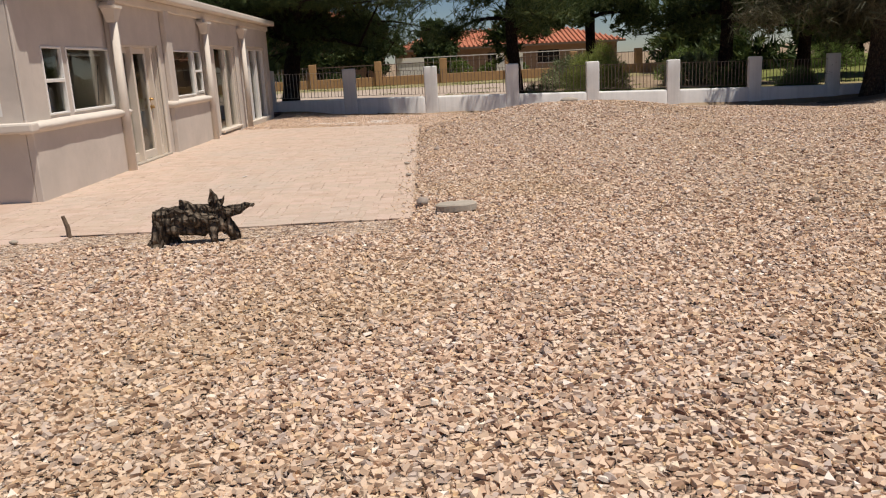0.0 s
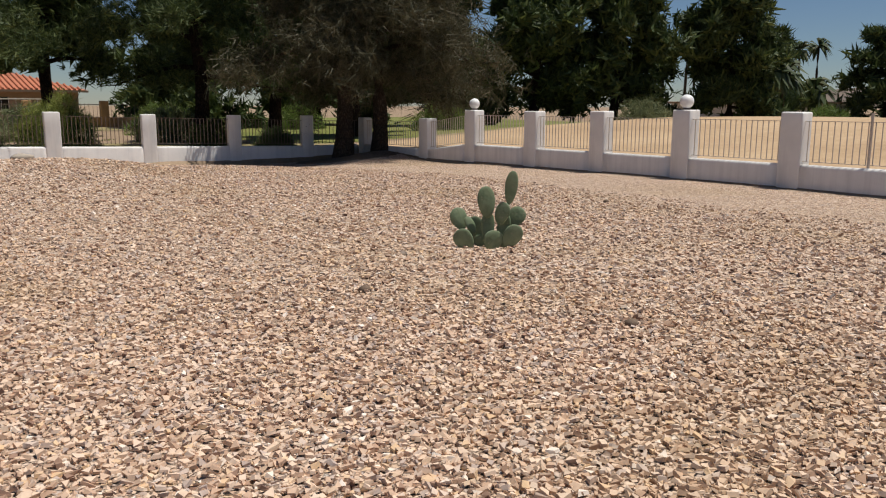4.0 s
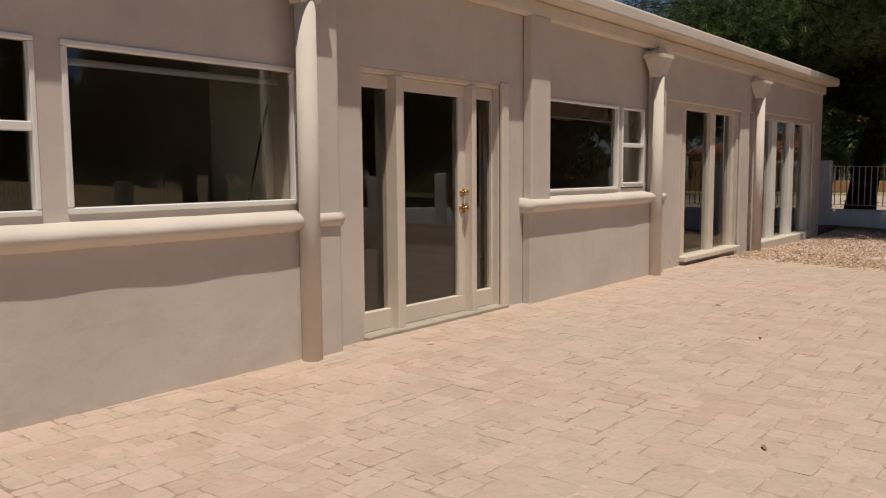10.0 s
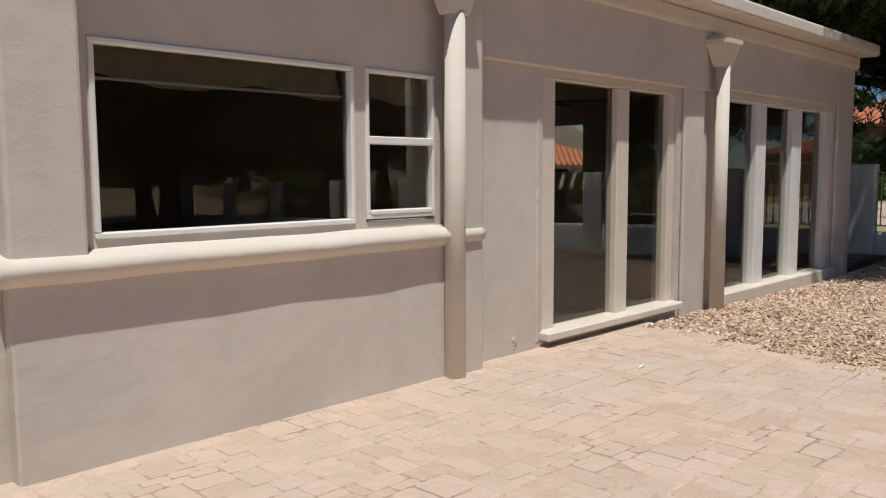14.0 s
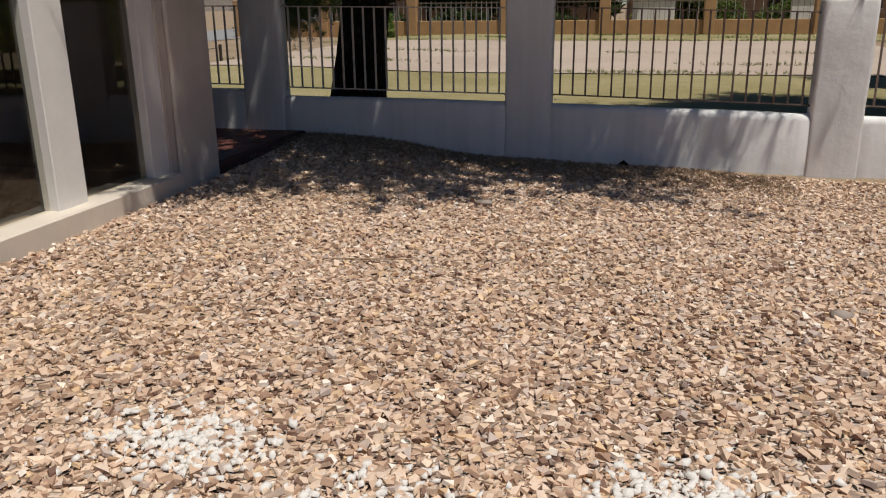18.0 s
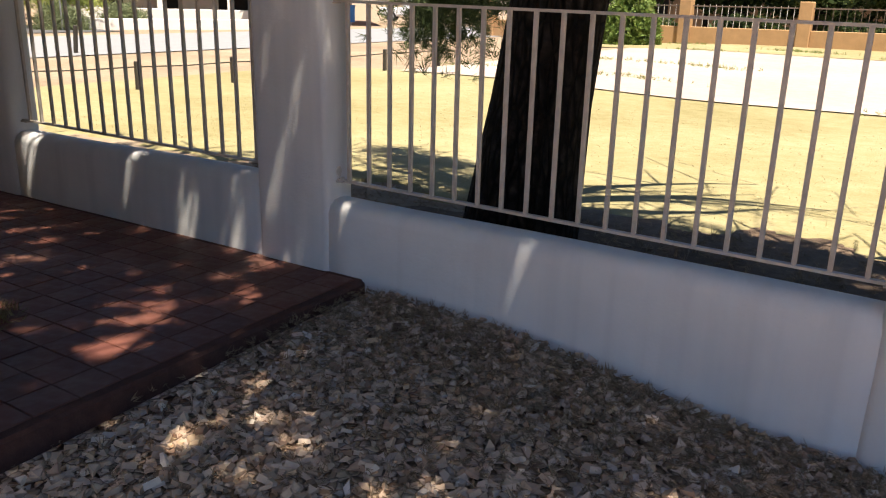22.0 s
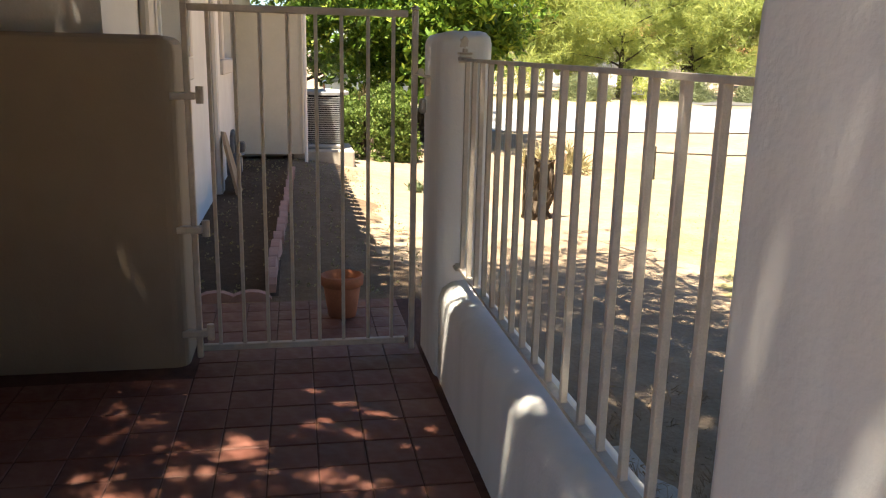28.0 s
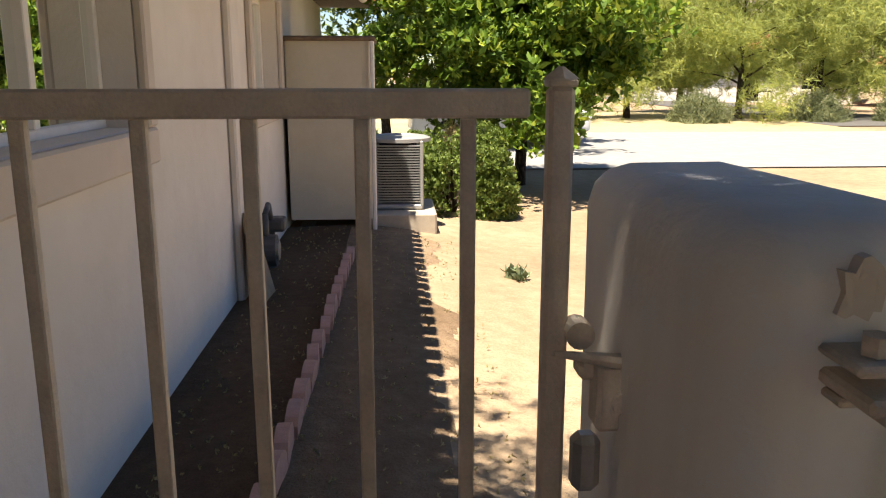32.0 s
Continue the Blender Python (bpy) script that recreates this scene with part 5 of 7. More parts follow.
for k, (name, seg, pts) in enumerate((
        ("log", 20, [((2.63, 1.95, 0.25), 0.05), ((2.66, 1.96, 0.25), 0.095), ((2.74, 1.96, 0.26), 0.105), ((2.84, 1.97, 0.27), 0.1), ((2.95, 1.99, 0.265), 0.105), ((3.05, 2.01, 0.26), 0.12), ((3.14, 2.02, 0.25), 0.115), ((3.22, 2.03, 0.24), 0.08)]),
        ("foot", 14, [((2.72, 1.96, 0.24), 0.09), ((2.70, 1.95, 0.16), 0.085), ((2.68, 1.94, 0.08), 0.08), ((2.66, 1.93, -0.01), 0.115)]),
        ("foot", 12, [((2.78, 2.0, 0.2), 0.06), ((2.78, 2.02, 0.1), 0.055), ((2.77, 2.03, 0.0), 0.07)]),
        ("ridge", 12, [((2.72, 1.93, 0.17), 0.04), ((2.84, 1.92, 0.17), 0.05), ((2.96, 1.95, 0.15), 0.045), ((3.08, 1.98, 0.13), 0.05), ((3.14, 2.0, 0.14), 0.03)]),
        ("stump", 16, [((3.17, 2.02, 0.12), 0.09), ((3.19, 2.02, 0.22), 0.095), ((3.2, 2.02, 0.32), 0.08), ((3.19, 2.02, 0.4), 0.055), ((3.175, 2.02, 0.46), 0.03), ((3.17, 2.02, 0.5), 0.008)]),
        ("limb", 9, [((3.22, 2.03, 0.33), 0.05), ((3.26, 2.03, 0.39), 0.03), ((3.29, 2.03, 0.44), 0.008)]),
        ("limb", 12, [((3.22, 2.04, 0.28), 0.065), ((3.31, 2.05, 0.28), 0.05), ((3.4, 2.06, 0.3), 0.042), ((3.48, 2.07, 0.335), 0.03), ((3.55, 2.08, 0.345), 0.006)]),
        ("limb", 9, [((3.03, 1.98, 0.33), 0.04), ((2.96, 1.96, 0.37), 0.035), ((2.91, 1.96, 0.4), 0.022), ((2.88, 1.96, 0.44), 0.006)]),
        ("foot", 10, [((3.15, 1.97, 0.16), 0.06), ((3.17, 1.96, 0.08), 0.035), ((3.19, 1.95, -0.01), 0.03)]),
        ("foot", 12, [((3.24, 2.06, 0.18), 0.08), ((3.29, 2.08, 0.12), 0.07), ((3.33, 2.1, 0.06), 0.05), ((3.34, 2.11, -0.01), 0.03)]))):
    bm = knotty(pts, k + 1, seg)
    bmesh.ops.subdivide_edges(bm, edges=bm.edges[:], cuts=1, use_grid_fill=True)
    rough(bm, 0.022, 16, k)
    rough(bm, 0.01, 45, k + 20)
    part(name, bm, M_DRIFT, drift)
solid("wooden_stake", knotty([((1.5, 2.7, -0.05), 0.025), ((1.495, 2.7, 0.1), 0.022), ((1.47, 2.69, 0.22), 0.02)], 8, 7), M_OLDWOOD, "short dark broken stake at the paving corner", "stake")

# prickly pear
cact = thing("prickly_pear", (11.0, 3.1, 0.03), "green prickly pear cactus with upright oval pads", "cactus")
cu, cw = Vector((0.75, -0.66, 0)), Vector((0.66, 0.75, 0))
PADS = ((0.31, 0.63, 0.35, 0.16, 0.12, 0.0), (0.0, 0.48, 0.33, 0.23, -0.1, 0.0), (0.2, 0.37, 0.24, 0.2, 0.3, -0.03), (-0.35, 0.3, 0.24, 0.22, -0.4, 0.05), (-0.28, 0.1, 0.24, 0.24, -0.7, -0.06), (-0.12, 0.18, 0.3, 0.22, -0.25, 0.07),
        (0.09, 0.1, 0.22, 0.27, 0.2, -0.1), (0.38, 0.33, 0.22, 0.23, 0.6, 0.04), (0.33, 0.14, 0.26, 0.24, 0.55, -0.05), (0.02, 0.22, 0.34, 0.17, 0.0, 0.02), (0.22, 0.2, 0.32, 0.18, 0.2, 0.06), (-0.2, 0.24, 0.2, 0.12, -0.5, 0.0), (-0.05, 0.03, 0.24, 0.2, -0.5, 0.03), (0.2, 0.02, 0.24, 0.2, 0.4, 0.0))
for k, (u, z, h, w, lean_, dep) in enumerate(PADS):
    u, w = 0.8 * u - 0.06, 0.86 * w
    bm = bmesh.new()
    bmesh.ops.create_uvsphere(bm, u_segments=18, v_segments=12, radius=0.5)
    for v in bm.verts:
        f = 0.78 + 0.35 * (v.co.z + 0.5)
        v.co = Vector((v.co.x * w * f, v.co.y * 0.04, v.co.z * h))
    turn = Matrix((( cu.x, cw.x, 0), (cu.y, cw.y, 0), (0, 0, 1))).to_4x4()
    m = Matrix.Translation(Vector((11.0, 3.1, 0.03 + z)) + cu * u + cw * dep) @ turn @ Matrix.Rotation(lean_, 4, "Y") @ Matrix.Rotation(0.5 * math.sin(k * 2.4), 4, "Z")
    bmesh.ops.transform(bm, matrix=m, verts=bm.verts)
    part("pad", bm, M_CACTUS, cact, smooth=True)

# inside the rooms, seen through the glass
fan = thing("ceiling_fan", (-2.2, 17.93, 2.2), "dark ceiling fan with a frosted lamp bowl", "ceiling fan")
fx, fy = -2.2, 17.93
part("rod", rod(bmesh.new(), (fx, fy, 2.3), (fx, fy, 2.62), 0.015), M_IRONDARK, fan)
part("motor", lathe(bmesh.new(), (fx, fy, 2.18), ((0, 0), (0.09, 0.02), (0.12, 0.07), (0.09, 0.12), (0, 0.13)), 16), M_IRONDARK, fan)
for k in range(5):
    a = 2 * math.pi * k / 5 + 0.3
    bm = boxes(((0.13, -0.06, -0.004), (0.62, 0.06, 0.004)))
    bmesh.ops.transform(bm, matrix=Matrix.Translation((fx, fy, 2.24)) @ Matrix.Rotation(a, 4, "Z") @ Matrix.Rotation(0.2, 4, "X"), verts=bm.verts)
    part("blade", bm, M_OLDWOOD, fan)
part("lamp_bowl", ball(bmesh.new(), (fx, fy, 2.08), 0.1, 2, (1, 1, 0.9)), M_GLOBE, fan, "frosted white", True)
for y0, y1, name in ((11.68, 13.2, "w"), (13.37, 13.89, "s")):
    bm = bmesh.new()
    n = int((y1 - y0) / 0.05)
    old = None
    for k in range(n + 1):
        y = y0 + (y1 - y0) * k / n
        sag = 0.06 * abs(math.sin((y - y0) * 3.3))
        row = [bm.verts.new((-0.1 - 0.02 * math.sin(y * 31 + m), y, 2.03 - (0.13 + sag) * m / 5)) for m in range(6)]
        if old:
            for m in range(5):
                bm.faces.new((old[m], row[m], row[m + 1], old[m + 1]))
        old = row
    solid("valance", bm, M_CURTAIN, "gathered brown valance behind the window", "curtain", "window valances", smooth=True)
bm = bmesh.new()
rod(bm, (-0.12, 6.8, 1.93), (-0.12, 8.3, 1.93), 0.02, seg=8)
solid("blind_rail", bm, M_WHITE, "pale roller blind rail inside the window", "blind")
solid("curtain_rod", rod(bmesh.new(), (-0.065, 11.68, 1.865), (-0.065, 13.2, 1.865), 0.008, seg=6), M_WHITE, "thin pale curtain rod behind the window", "curtain rod")
solid("window_brace", rod(bmesh.new(), (-0.15, 8.24, 1.78), (-0.15, 8.06, 1.12), 0.008, seg=6), M_BLACK, "thin dark bar leaning inside the picture window", "bar")
solid("inner_jamb", boxes(((-0.9, 8.3, 1.1), (-0.26, 8.66, 2.6))), M_SIDEWALL, "pale painted wall return inside the picture window", "wall", "", "structure")
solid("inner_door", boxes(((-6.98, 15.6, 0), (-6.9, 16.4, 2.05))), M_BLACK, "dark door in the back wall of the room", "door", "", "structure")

# ---- plants ----
def spray(n, length, width, spread, rng, droop=0.0, broad=False):
    """A little fan of blades from one point, as a template."""
    vs, fs = [], []
    for _ in range(n):
        a, t = rng.uniform(0, 2 * math.pi), rng.uniform(0, spread)
        way = Vector((math.cos(a) * math.sin(t), math.sin(a) * math.sin(t), math.cos(t) - droop))
        side = way.orthogonal().normalized() * width
        side.rotate(Euler((0, 0, rng.uniform(0, 6))))
        l = length * rng.uniform(0.6, 1.1)
        o = Vector((rng.gauss(0, 0.12), rng.gauss(0, 0.12), rng.gauss(0, 0.12))) * length
        b = len(vs)
        if broad:
            vs += [o, o + way * l * 0.5 + side, o + way * l, o + way * l * 0.5 - side]
            fs.append((b, b + 1, b + 2, b + 3))
        else:
            vs += [o - side, o + side, o + way * l]
            fs.append((b, b + 1, b + 2))
    return [tuple(v) for v in vs], fs


RT = random.Random(11)
PINE_T = [spray(11, 1.0, 0.055, 1.5, RT) for _ in range(4)]
PINEFAR_T = [spray(9, 1.0, 0.13, 1.6, RT) for _ in range(4)]
NEEDLE_T = [spray(16, 1.0, 0.03, 1.3, RT) for _ in range(4)]
FEATHER_T = [spray(9, 1.0, 0.03, 1.2, RT, 1.3) for _ in range(4)]
LEAF_T = [spray(9, 1.0, 0.2, 1.7, RT, 0.2, True) for _ in range(4)]
FINE_T = [spray(9, 1.0, 0.045, 1.8, RT) for _ in range(4)]
BLADE_T = [spray(7, 1.0, 0.05, 0.7, RT) for _ in range(4)]


def tube(bm, pts, seg=8):
    old = None
    for k, (p, r) in enumerate(pts):
        d = Vector(pts[min(k + 1, len(pts) - 1)][0]) - Vector(pts[max(k - 1, 0)][0])
        q = d.to_track_quat("Z", "Y")
        row = [bm.verts.new(Vector(p) + q @ Vector((math.cos(2 * math.pi * m / seg), math.sin(2 * math.pi * m / seg), 0)) * r) for m in range(seg)]
        if old:
            for m in range(seg):
                bm.faces.new((old[m], old[(m + 1) % seg], row[(m + 1) % seg], row[m]))
        old = row
    bm.faces.new(old)


def tree(name, base, height, r, lean, low, spread, limbs, tufts, size, templates, leaf_mat, bark_mat, label, seed, droop=0.1, fill=0.45, top=0.35, trunk_seg=14, category="tree", up=0.35, skew=(0, 0), group="", clear=None, reach=()):
    """Trunk, limbs and a crown of many sprays set along the twigs.
    low: height of the first limbs; spread: longest limb; top: share of the spread left at the crown's top."""
    rg = random.Random(seed)
    base = Vector(base)
    t = thing(name, base, label, category, group)
    axis = lambda h: base + Vector((lean[0] * h + 0.12 * math.sin(h * 0.9 + seed), lean[1] * h + 0.1 * math.sin(h * 0.7 + 2 * seed), h))
    bm = bmesh.new()
    n = 12
    tube(bm, [(axis(height * 0.92 * k / n - (0.3 if k == 0 else 0)), max(0.02, r * (1.25 if k == 0 else 1) * (1 - 0.9 * k / n))) for k in range(n + 1)], trunk_seg)
    rough(bm, r * 0.16, 2.2 / max(r, 0.1) * 0.4, seed)
    part("trunk", bm, bark_mat, t, smooth=True)
    bm = bmesh.new()
    tips = []
    for k in range(limbs):
        f = (k + rg.random() * 0.8) / limbs
        h = low + (height * 0.95 - low) * f
        a = 2.4 * k + rg.uniform(-0.5, 0.5)
        length = spread * (1 - (1 - top) * f ** 1.3) * rg.uniform(0.6, 1.1)
        p = axis(h)
        way = Vector((math.cos(a), math.sin(a), up + 0.3 * f + rg.uniform(-0.15, 0.15)))
        pts, rr = [(p, max(0.015, r * 0.38 * (1 - 0.75 * f)))], max(0.015, r * 0.38 * (1 - 0.75 * f))
        for s in range(1, 6):
            way += Vector((rg.uniform(-0.25, 0.25), rg.uniform(-0.25, 0.25), rg.uniform(-0.15, 0.1) - droop))
            way.normalize()
            p = p + way * length / 5 + Vector((skew[0], skew[1], 0)) * length / 50
            if clear and p.z < (3.6 if p.y < 24.4 else 2.2):
                p.z = 3.6 if p.y < 24.4 else 2.2
            if clear:
                p.y = max(p.y, 21.5 - 0.18 * p.z)
            pts.append((p, rr * (1 - s / 5.3)))
            if s >= 2:
                tips.append((p, length * 0.12))
            if s >= 2:
                for _ in range(2):
                    q = p + Vector((rg.gauss(0, 1), rg.gauss(0, 1), rg.gauss(0, 0.6))).normalized() * length * rg.uniform(0.12, 0.3)
                    tube(bm, [(p, rr * 0.3 * (1 - s / 6)), ((p + q) / 2 + Vector((0, 0, 0.03)), rr * 0.2 * (1 - s / 6)), (q, 0.006)], 4)
                    tips.append((q, length * 0.09))
        tube(bm, pts, 6)
    for q in reach:
        q = Vector(q)
        p = axis(max(low, q.z - 0.25 * (q - axis(q.z)).length))
        pts = []
        for s in range(7):
            c = p.lerp(q, s / 6) + Vector((rg.gauss(0, 0.12), rg.gauss(0, 0.12), 0.5 * math.sin(s / 6 * 3.14))) * (0 if s == 0 else 1)
            pts.append((c, 0.09 * (1 - s / 6.6)))
            if s > 2:
                for _ in range(3):
                    e = c + Vector((rg.gauss(0, 1), rg.gauss(0, 1), rg.gauss(0, 0.5))).normalized() * rg.uniform(0.4, 1.0)
                    tube(bm, [(c, 0.018), ((c + e) / 2 + Vector((0, 0, 0.03)), 0.012), (e, 0.006)], 4)
                    tips.append((e, 0.36))
        tube(bm, pts, 6)
    part("bough", bm, bark_mat, t, smooth=True)
    ra = np.random.RandomState(seed)
    ctr = np.array([tuple(p) for p, _ in tips])
    rad = np.array([s for _, s in tips])
    pick = ra.randint(0, len(tips), tufts)
    pos = ctr[pick] + ra.normal(0, 1, (tufts, 3)) * rad[pick][:, None] * np.array([1, 1, 0.7]) * (0.5 + fill)
    if clear:
        pos = pos[clear(pos[:, 0], pos[:, 1], pos[:, 2])]
        tufts = len(pos)
    m = turns(tufts, ra, pos[:, 0] - base.x, pos[:, 1] - base.y, pos[:, 2] - base.z, ra.uniform(0.6, 1.3, tufts) * size, 0.9)
    ob = new("crown", scatter_mesh("crown", [a for a, _ in templates], [b for _, b in templates], m, leaf_mat))
    ob.parent = t
    ORIGIN[ob] = base
    return t


def bush(name, at, size, tufts, leaf_size, templates, leaf_mat, label, seed, category="bush", shell=0.75, stems=True, group="", boxy=1.0):
    """A rounded shrub: stems from the root and leaves through an uneven body."""
    ra = np.random.RandomState(seed)
    at = Vector(at)
    t = thing(name, at, label, category, group)
    d = ra.normal(0, 1, (tufts, 3))
    d /= np.linalg.norm(d, axis=1)[:, None]
    d = np.sign(d) * np.abs(d) ** boxy
    d[:, 2] = np.abs(d[:, 2]) * 1.0 - 0.12
    bumps = np.array([noise.noise(Vector(v) * 1.8 + Vector((seed, 0, 0))) for v in d])
    rr = (shell + (1 - shell) * ra.uniform(0, 1, tufts) ** 0.5 - ra.uniform(0, 1, tufts) ** 3 * 0.5) * (1 + 0.3 * bumps)
    pos = d * rr[:, None] * np.array(size)
    m = turns(tufts, ra, pos[:, 0], pos[:, 1], np.maximum(pos[:, 2], 0.02), ra.uniform(0.6, 1.3, tufts) * leaf_size, 0.8)
    ob = new("foliage", scatter_mesh("foliage", [a for a, _ in templates], [b for _, b in templates], m, leaf_mat))
    ob.parent = t
    ORIGIN[ob] = at
    if stems:
        bm = bmesh.new()
        rg = random.Random(seed)
        for _ in range(9):
            q = Vector((rg.uniform(-1, 1) * size[0] * 0.7, rg.uniform(-1, 1) * size[1] * 0.7, size[2] * rg.uniform(0.5, 0.9)))
            tube(bm, [(at, 0.03 * size[2] + 0.01), (at + q * 0.5 + Vector((0, 0, 0.1)), 0.02), (at + q, 0.006)], 5)
        part("stem", bm, M_BARKGREY, t)
    return t


# pines close behind the north fence
# added boughs, mostly overhead and unseen, set where shade must fall on yard and walk
SHADE_BOUGHS = [(x + 0.5 * math.sin(x * 5 + y), y + 0.3 * math.sin(7 * x), z + 0.5 * math.sin(x * 3 + y * 2)) for y, z, xs in (
    (21.5, 4.6, (-4.2, -3.0, -1.8, -0.4, 1.0, 2.6, 4.2)), (21.8, 4.0, (-3.0, -2.5, -2.0, -1.5)), (22.2, 4.2, (-3.4, -2.7, -2.1, -1.4)), (22.6, 4.0, (-3.0, -2.4, -1.8)), (20.6, 4.8, (-0.4, 0.6, 1.6)), (20.9, 4.6, (1.5, 1.9, 2.3)), (20.4, 4.6, (1.3, 1.7, 2.1)), (23.3, 4.9, (3.3, 3.9, 4.5, 5.1, 5.7)), (21.9, 4.1, (-3.0, -2.75, -2.3)), (22.25, 4.3, (-2.9, -2.6, -2.2)), (22.5, 3.9, (-3.1, -2.8, -2.5)), (22.2, 4.5, (1.0, 1.7, 2.4, 3.1)), (22.65, 4.6, (1.1, 1.8, 2.5, 3.2, 3.9, 4.6)), (23.2, 4.7, (1.0, 1.9, 2.7, 3.5, 4.3)), (21.2, 4.4, (0.2, 1.0, 2.0, 3.2)), (21.4, 4.6, (3.4, 4.0, 4.6, 5.2)), (22.0, 4.4, (3.2, 4.4, 5.4)), (23.1, 4.8, (-4.6, -3.6, 1.4, 3.0, 4.6)), (23.9, 5.6, (-3.6, -1.2, 2.4, 4.4)),
    (24.7, 3.2, (-4.4, -2.9, -1.4, 0.2, 1.9, 3.6, 5.2)), (25.5, 3.0, (-4.4, -2.9, -1.4, 0.2, 1.9, 3.6, 5.2))) for x in xs]
BACK = [(0.9, 26.0, 2.3), (1.8, 25.9, 2.15), (3.1, 26.0, 2.2), (-0.6, 26.0, 2.4), (4.2, 25.3, 2.3), (2.2, 25.1, 2.9), (3.6, 25.6, 2.5), (4.8, 25.9, 2.7), (2.6, 25.7, 2.4), (1.2, 25.2, 2.6), (-1.0, 25.3, 2.6), (-2.4, 25.5, 2.5)]


def open_sky(u, v):
    """Gaps cut in the boughs to shape the sun flecks below: few over the wall and the walk's far end, many at the
    crown's rim.
    """
    swell = np.sin(12.1 * u + 2 * np.sin(5.3 * v)) * np.sin(14.3 * v + 2 * np.sin(4.7 * u)) + 0.3 * np.sin(2.9 * u + 1.7 * v) + 0.2 * np.sin(21 * u - 9 * v)
    rim = np.interp(v - 0.12 * np.sin(3.1 * u), (21.4, 21.9, 22.4, 22.9, 23.3, 23.7, 24.5, 24.8, 26), (-0.5, -0.05, 0.2, 0.26, 0.34, 0.55, 0.3, 0.25, 0.2)) + np.clip(1.6 - 1.2 * u, 0, 1) * (v < 22.5) + np.clip(u - 1.0, 0, 0.6) * ((v > 23.9) & (v < 24.6)) - np.clip(1.1 - u, 0, 0.7) * ((v > 23.95) & (v < 24.5))
    path = np.interp(v, (22.75, 23.05, 23.4, 23.9, 24.05, 24.5, 24.7), (-0.05, 0.12, 0.18, 0.14, -0.15, -0.1, 0.1)) + np.clip(-0.9 - u, 0, 1.5) * 0.08 + (np.clip(-0.9 - u, 0, 0.5) - 0.15 * (u > -0.8)) * (v < 23.1)
    return swell < np.where(u > -0.15, rim, np.where((v < 22.7) | (u < -3.0), 1.2, path))


inside_shade = lambda x, y, z: ((x - 0.27 * z > 2.5) | (y + 0.18 * z < 26.5 + 0.2 * np.sin(2.3 * x) + 0.12 * np.sin(6.1 * x))) & (y + 0.18 * z > 20.9 + np.clip(0.25 * (x - 0.27 * z), 0, 1.2) + 0.35 * np.sin(x * 4)) & open_sky(x - 0.27 * z, y + 0.18 * z)
big_pine = tree("pine_tree", (0.0, 25.72, -0.1), 11.5, 0.33, (0.2, -0.03), 2.6, 5.0, 36, 72000, 0.17, PINE_T, M_PINE, M_BARK, "tall leaning pine with dark bark and drooping needles", 3, 0.17, 0.5, 0.5, 18, skew=(0.8, -4.0),
                clear=lambda x, y, z: ((z > 3.4) | ((y > 24.4) & (z > 1.95))) & inside_shade(x, y, z), reach=SHADE_BOUGHS + BACK)
ra = np.random.RandomState(77)
n = 1500
ctr = np.array(((-1.75, 27.3, 1.35), (-1.45, 27.1, 1.2), (-1.3, 27.2, 1.65), (-1.95, 27.5, 1.7), (-0.75, 26.6, 1.6)))[ra.randint(0, 5, n)]
pos = ctr + ra.normal(0, 1, (n, 3)) * np.array((0.2, 0.2, 0.19))
shoot = new("low_spray", scatter_mesh("low_spray", [a for a, _ in NEEDLE_T], [b for _, b in NEEDLE_T], turns(n, ra, pos[:, 0], pos[:, 1] - 25.72, pos[:, 2] + 0.1, ra.uniform(0.09, 0.17, n), 1.2), M_PINE))
shoot.parent = big_pine
tagged(shoot, "low hanging spray of dark needles")
bm = bmesh.new()
for q in ((-1.75, 27.3, 1.35), (-1.4, 27.1, 1.3), (-0.75, 26.6, 1.6)):
    tube(bm, [((0.25, 25.9, 2.2), 0.035), (((0.25 + q[0]) / 2, (25.9 + q[1]) / 2, 2.05), 0.025), (q, 0.008)], 6)
part("low_bough", bm, M_BARK, big_pine, smooth=True)
tree("pine_tree", (8.7, 27.0, -0.15), 12, 0.28, (0.02, 0.02), 2.6, 4.4, 28, 8000, 0.36, PINE_T, M_PINE, M_BARK, "tall dark pine standing behind the fence", 8, 0.14, 0.5, clear=lambda x, y, z: z > 2.3)
tree("pine_tree", (17.3, 27.6, -0.2), 14, 0.32, (0.0, 0.0), 2.6, 4.4, 30, 8500, 0.42, PINE_T, M_PINE, M_BARK, "broad dense dark pine behind the fence", 12, 0.13, 0.5, clear=lambda x, y, z: z > 2.2)
tree("pine_tree", (13.2, 33.5, -0.3), 13, 0.3, (0.0, 0.02), 3.4, 4.2, 26, 7500, 0.5, PINEFAR_T, M_PINE, M_BARK, "dark pine on the lawn", 21, 0.14)
tree("pine_tree", (23.5, 34.0, -0.2), 15, 0.35, (0.0, 0.0), 3.4, 5.0, 30, 8500, 0.6, PINEFAR_T, M_PINE, M_BARK, "dark pine beside the fairway", 24, 0.15)
tree("pine_tree", (30.5, 38.0, 0.0), 14, 0.35, (0.0, 0.0), 3.4, 5.0, 28, 8000, 0.65, PINEFAR_T, M_PINE, M_BARK, "dark pine beside the fairway", 27, 0.15)
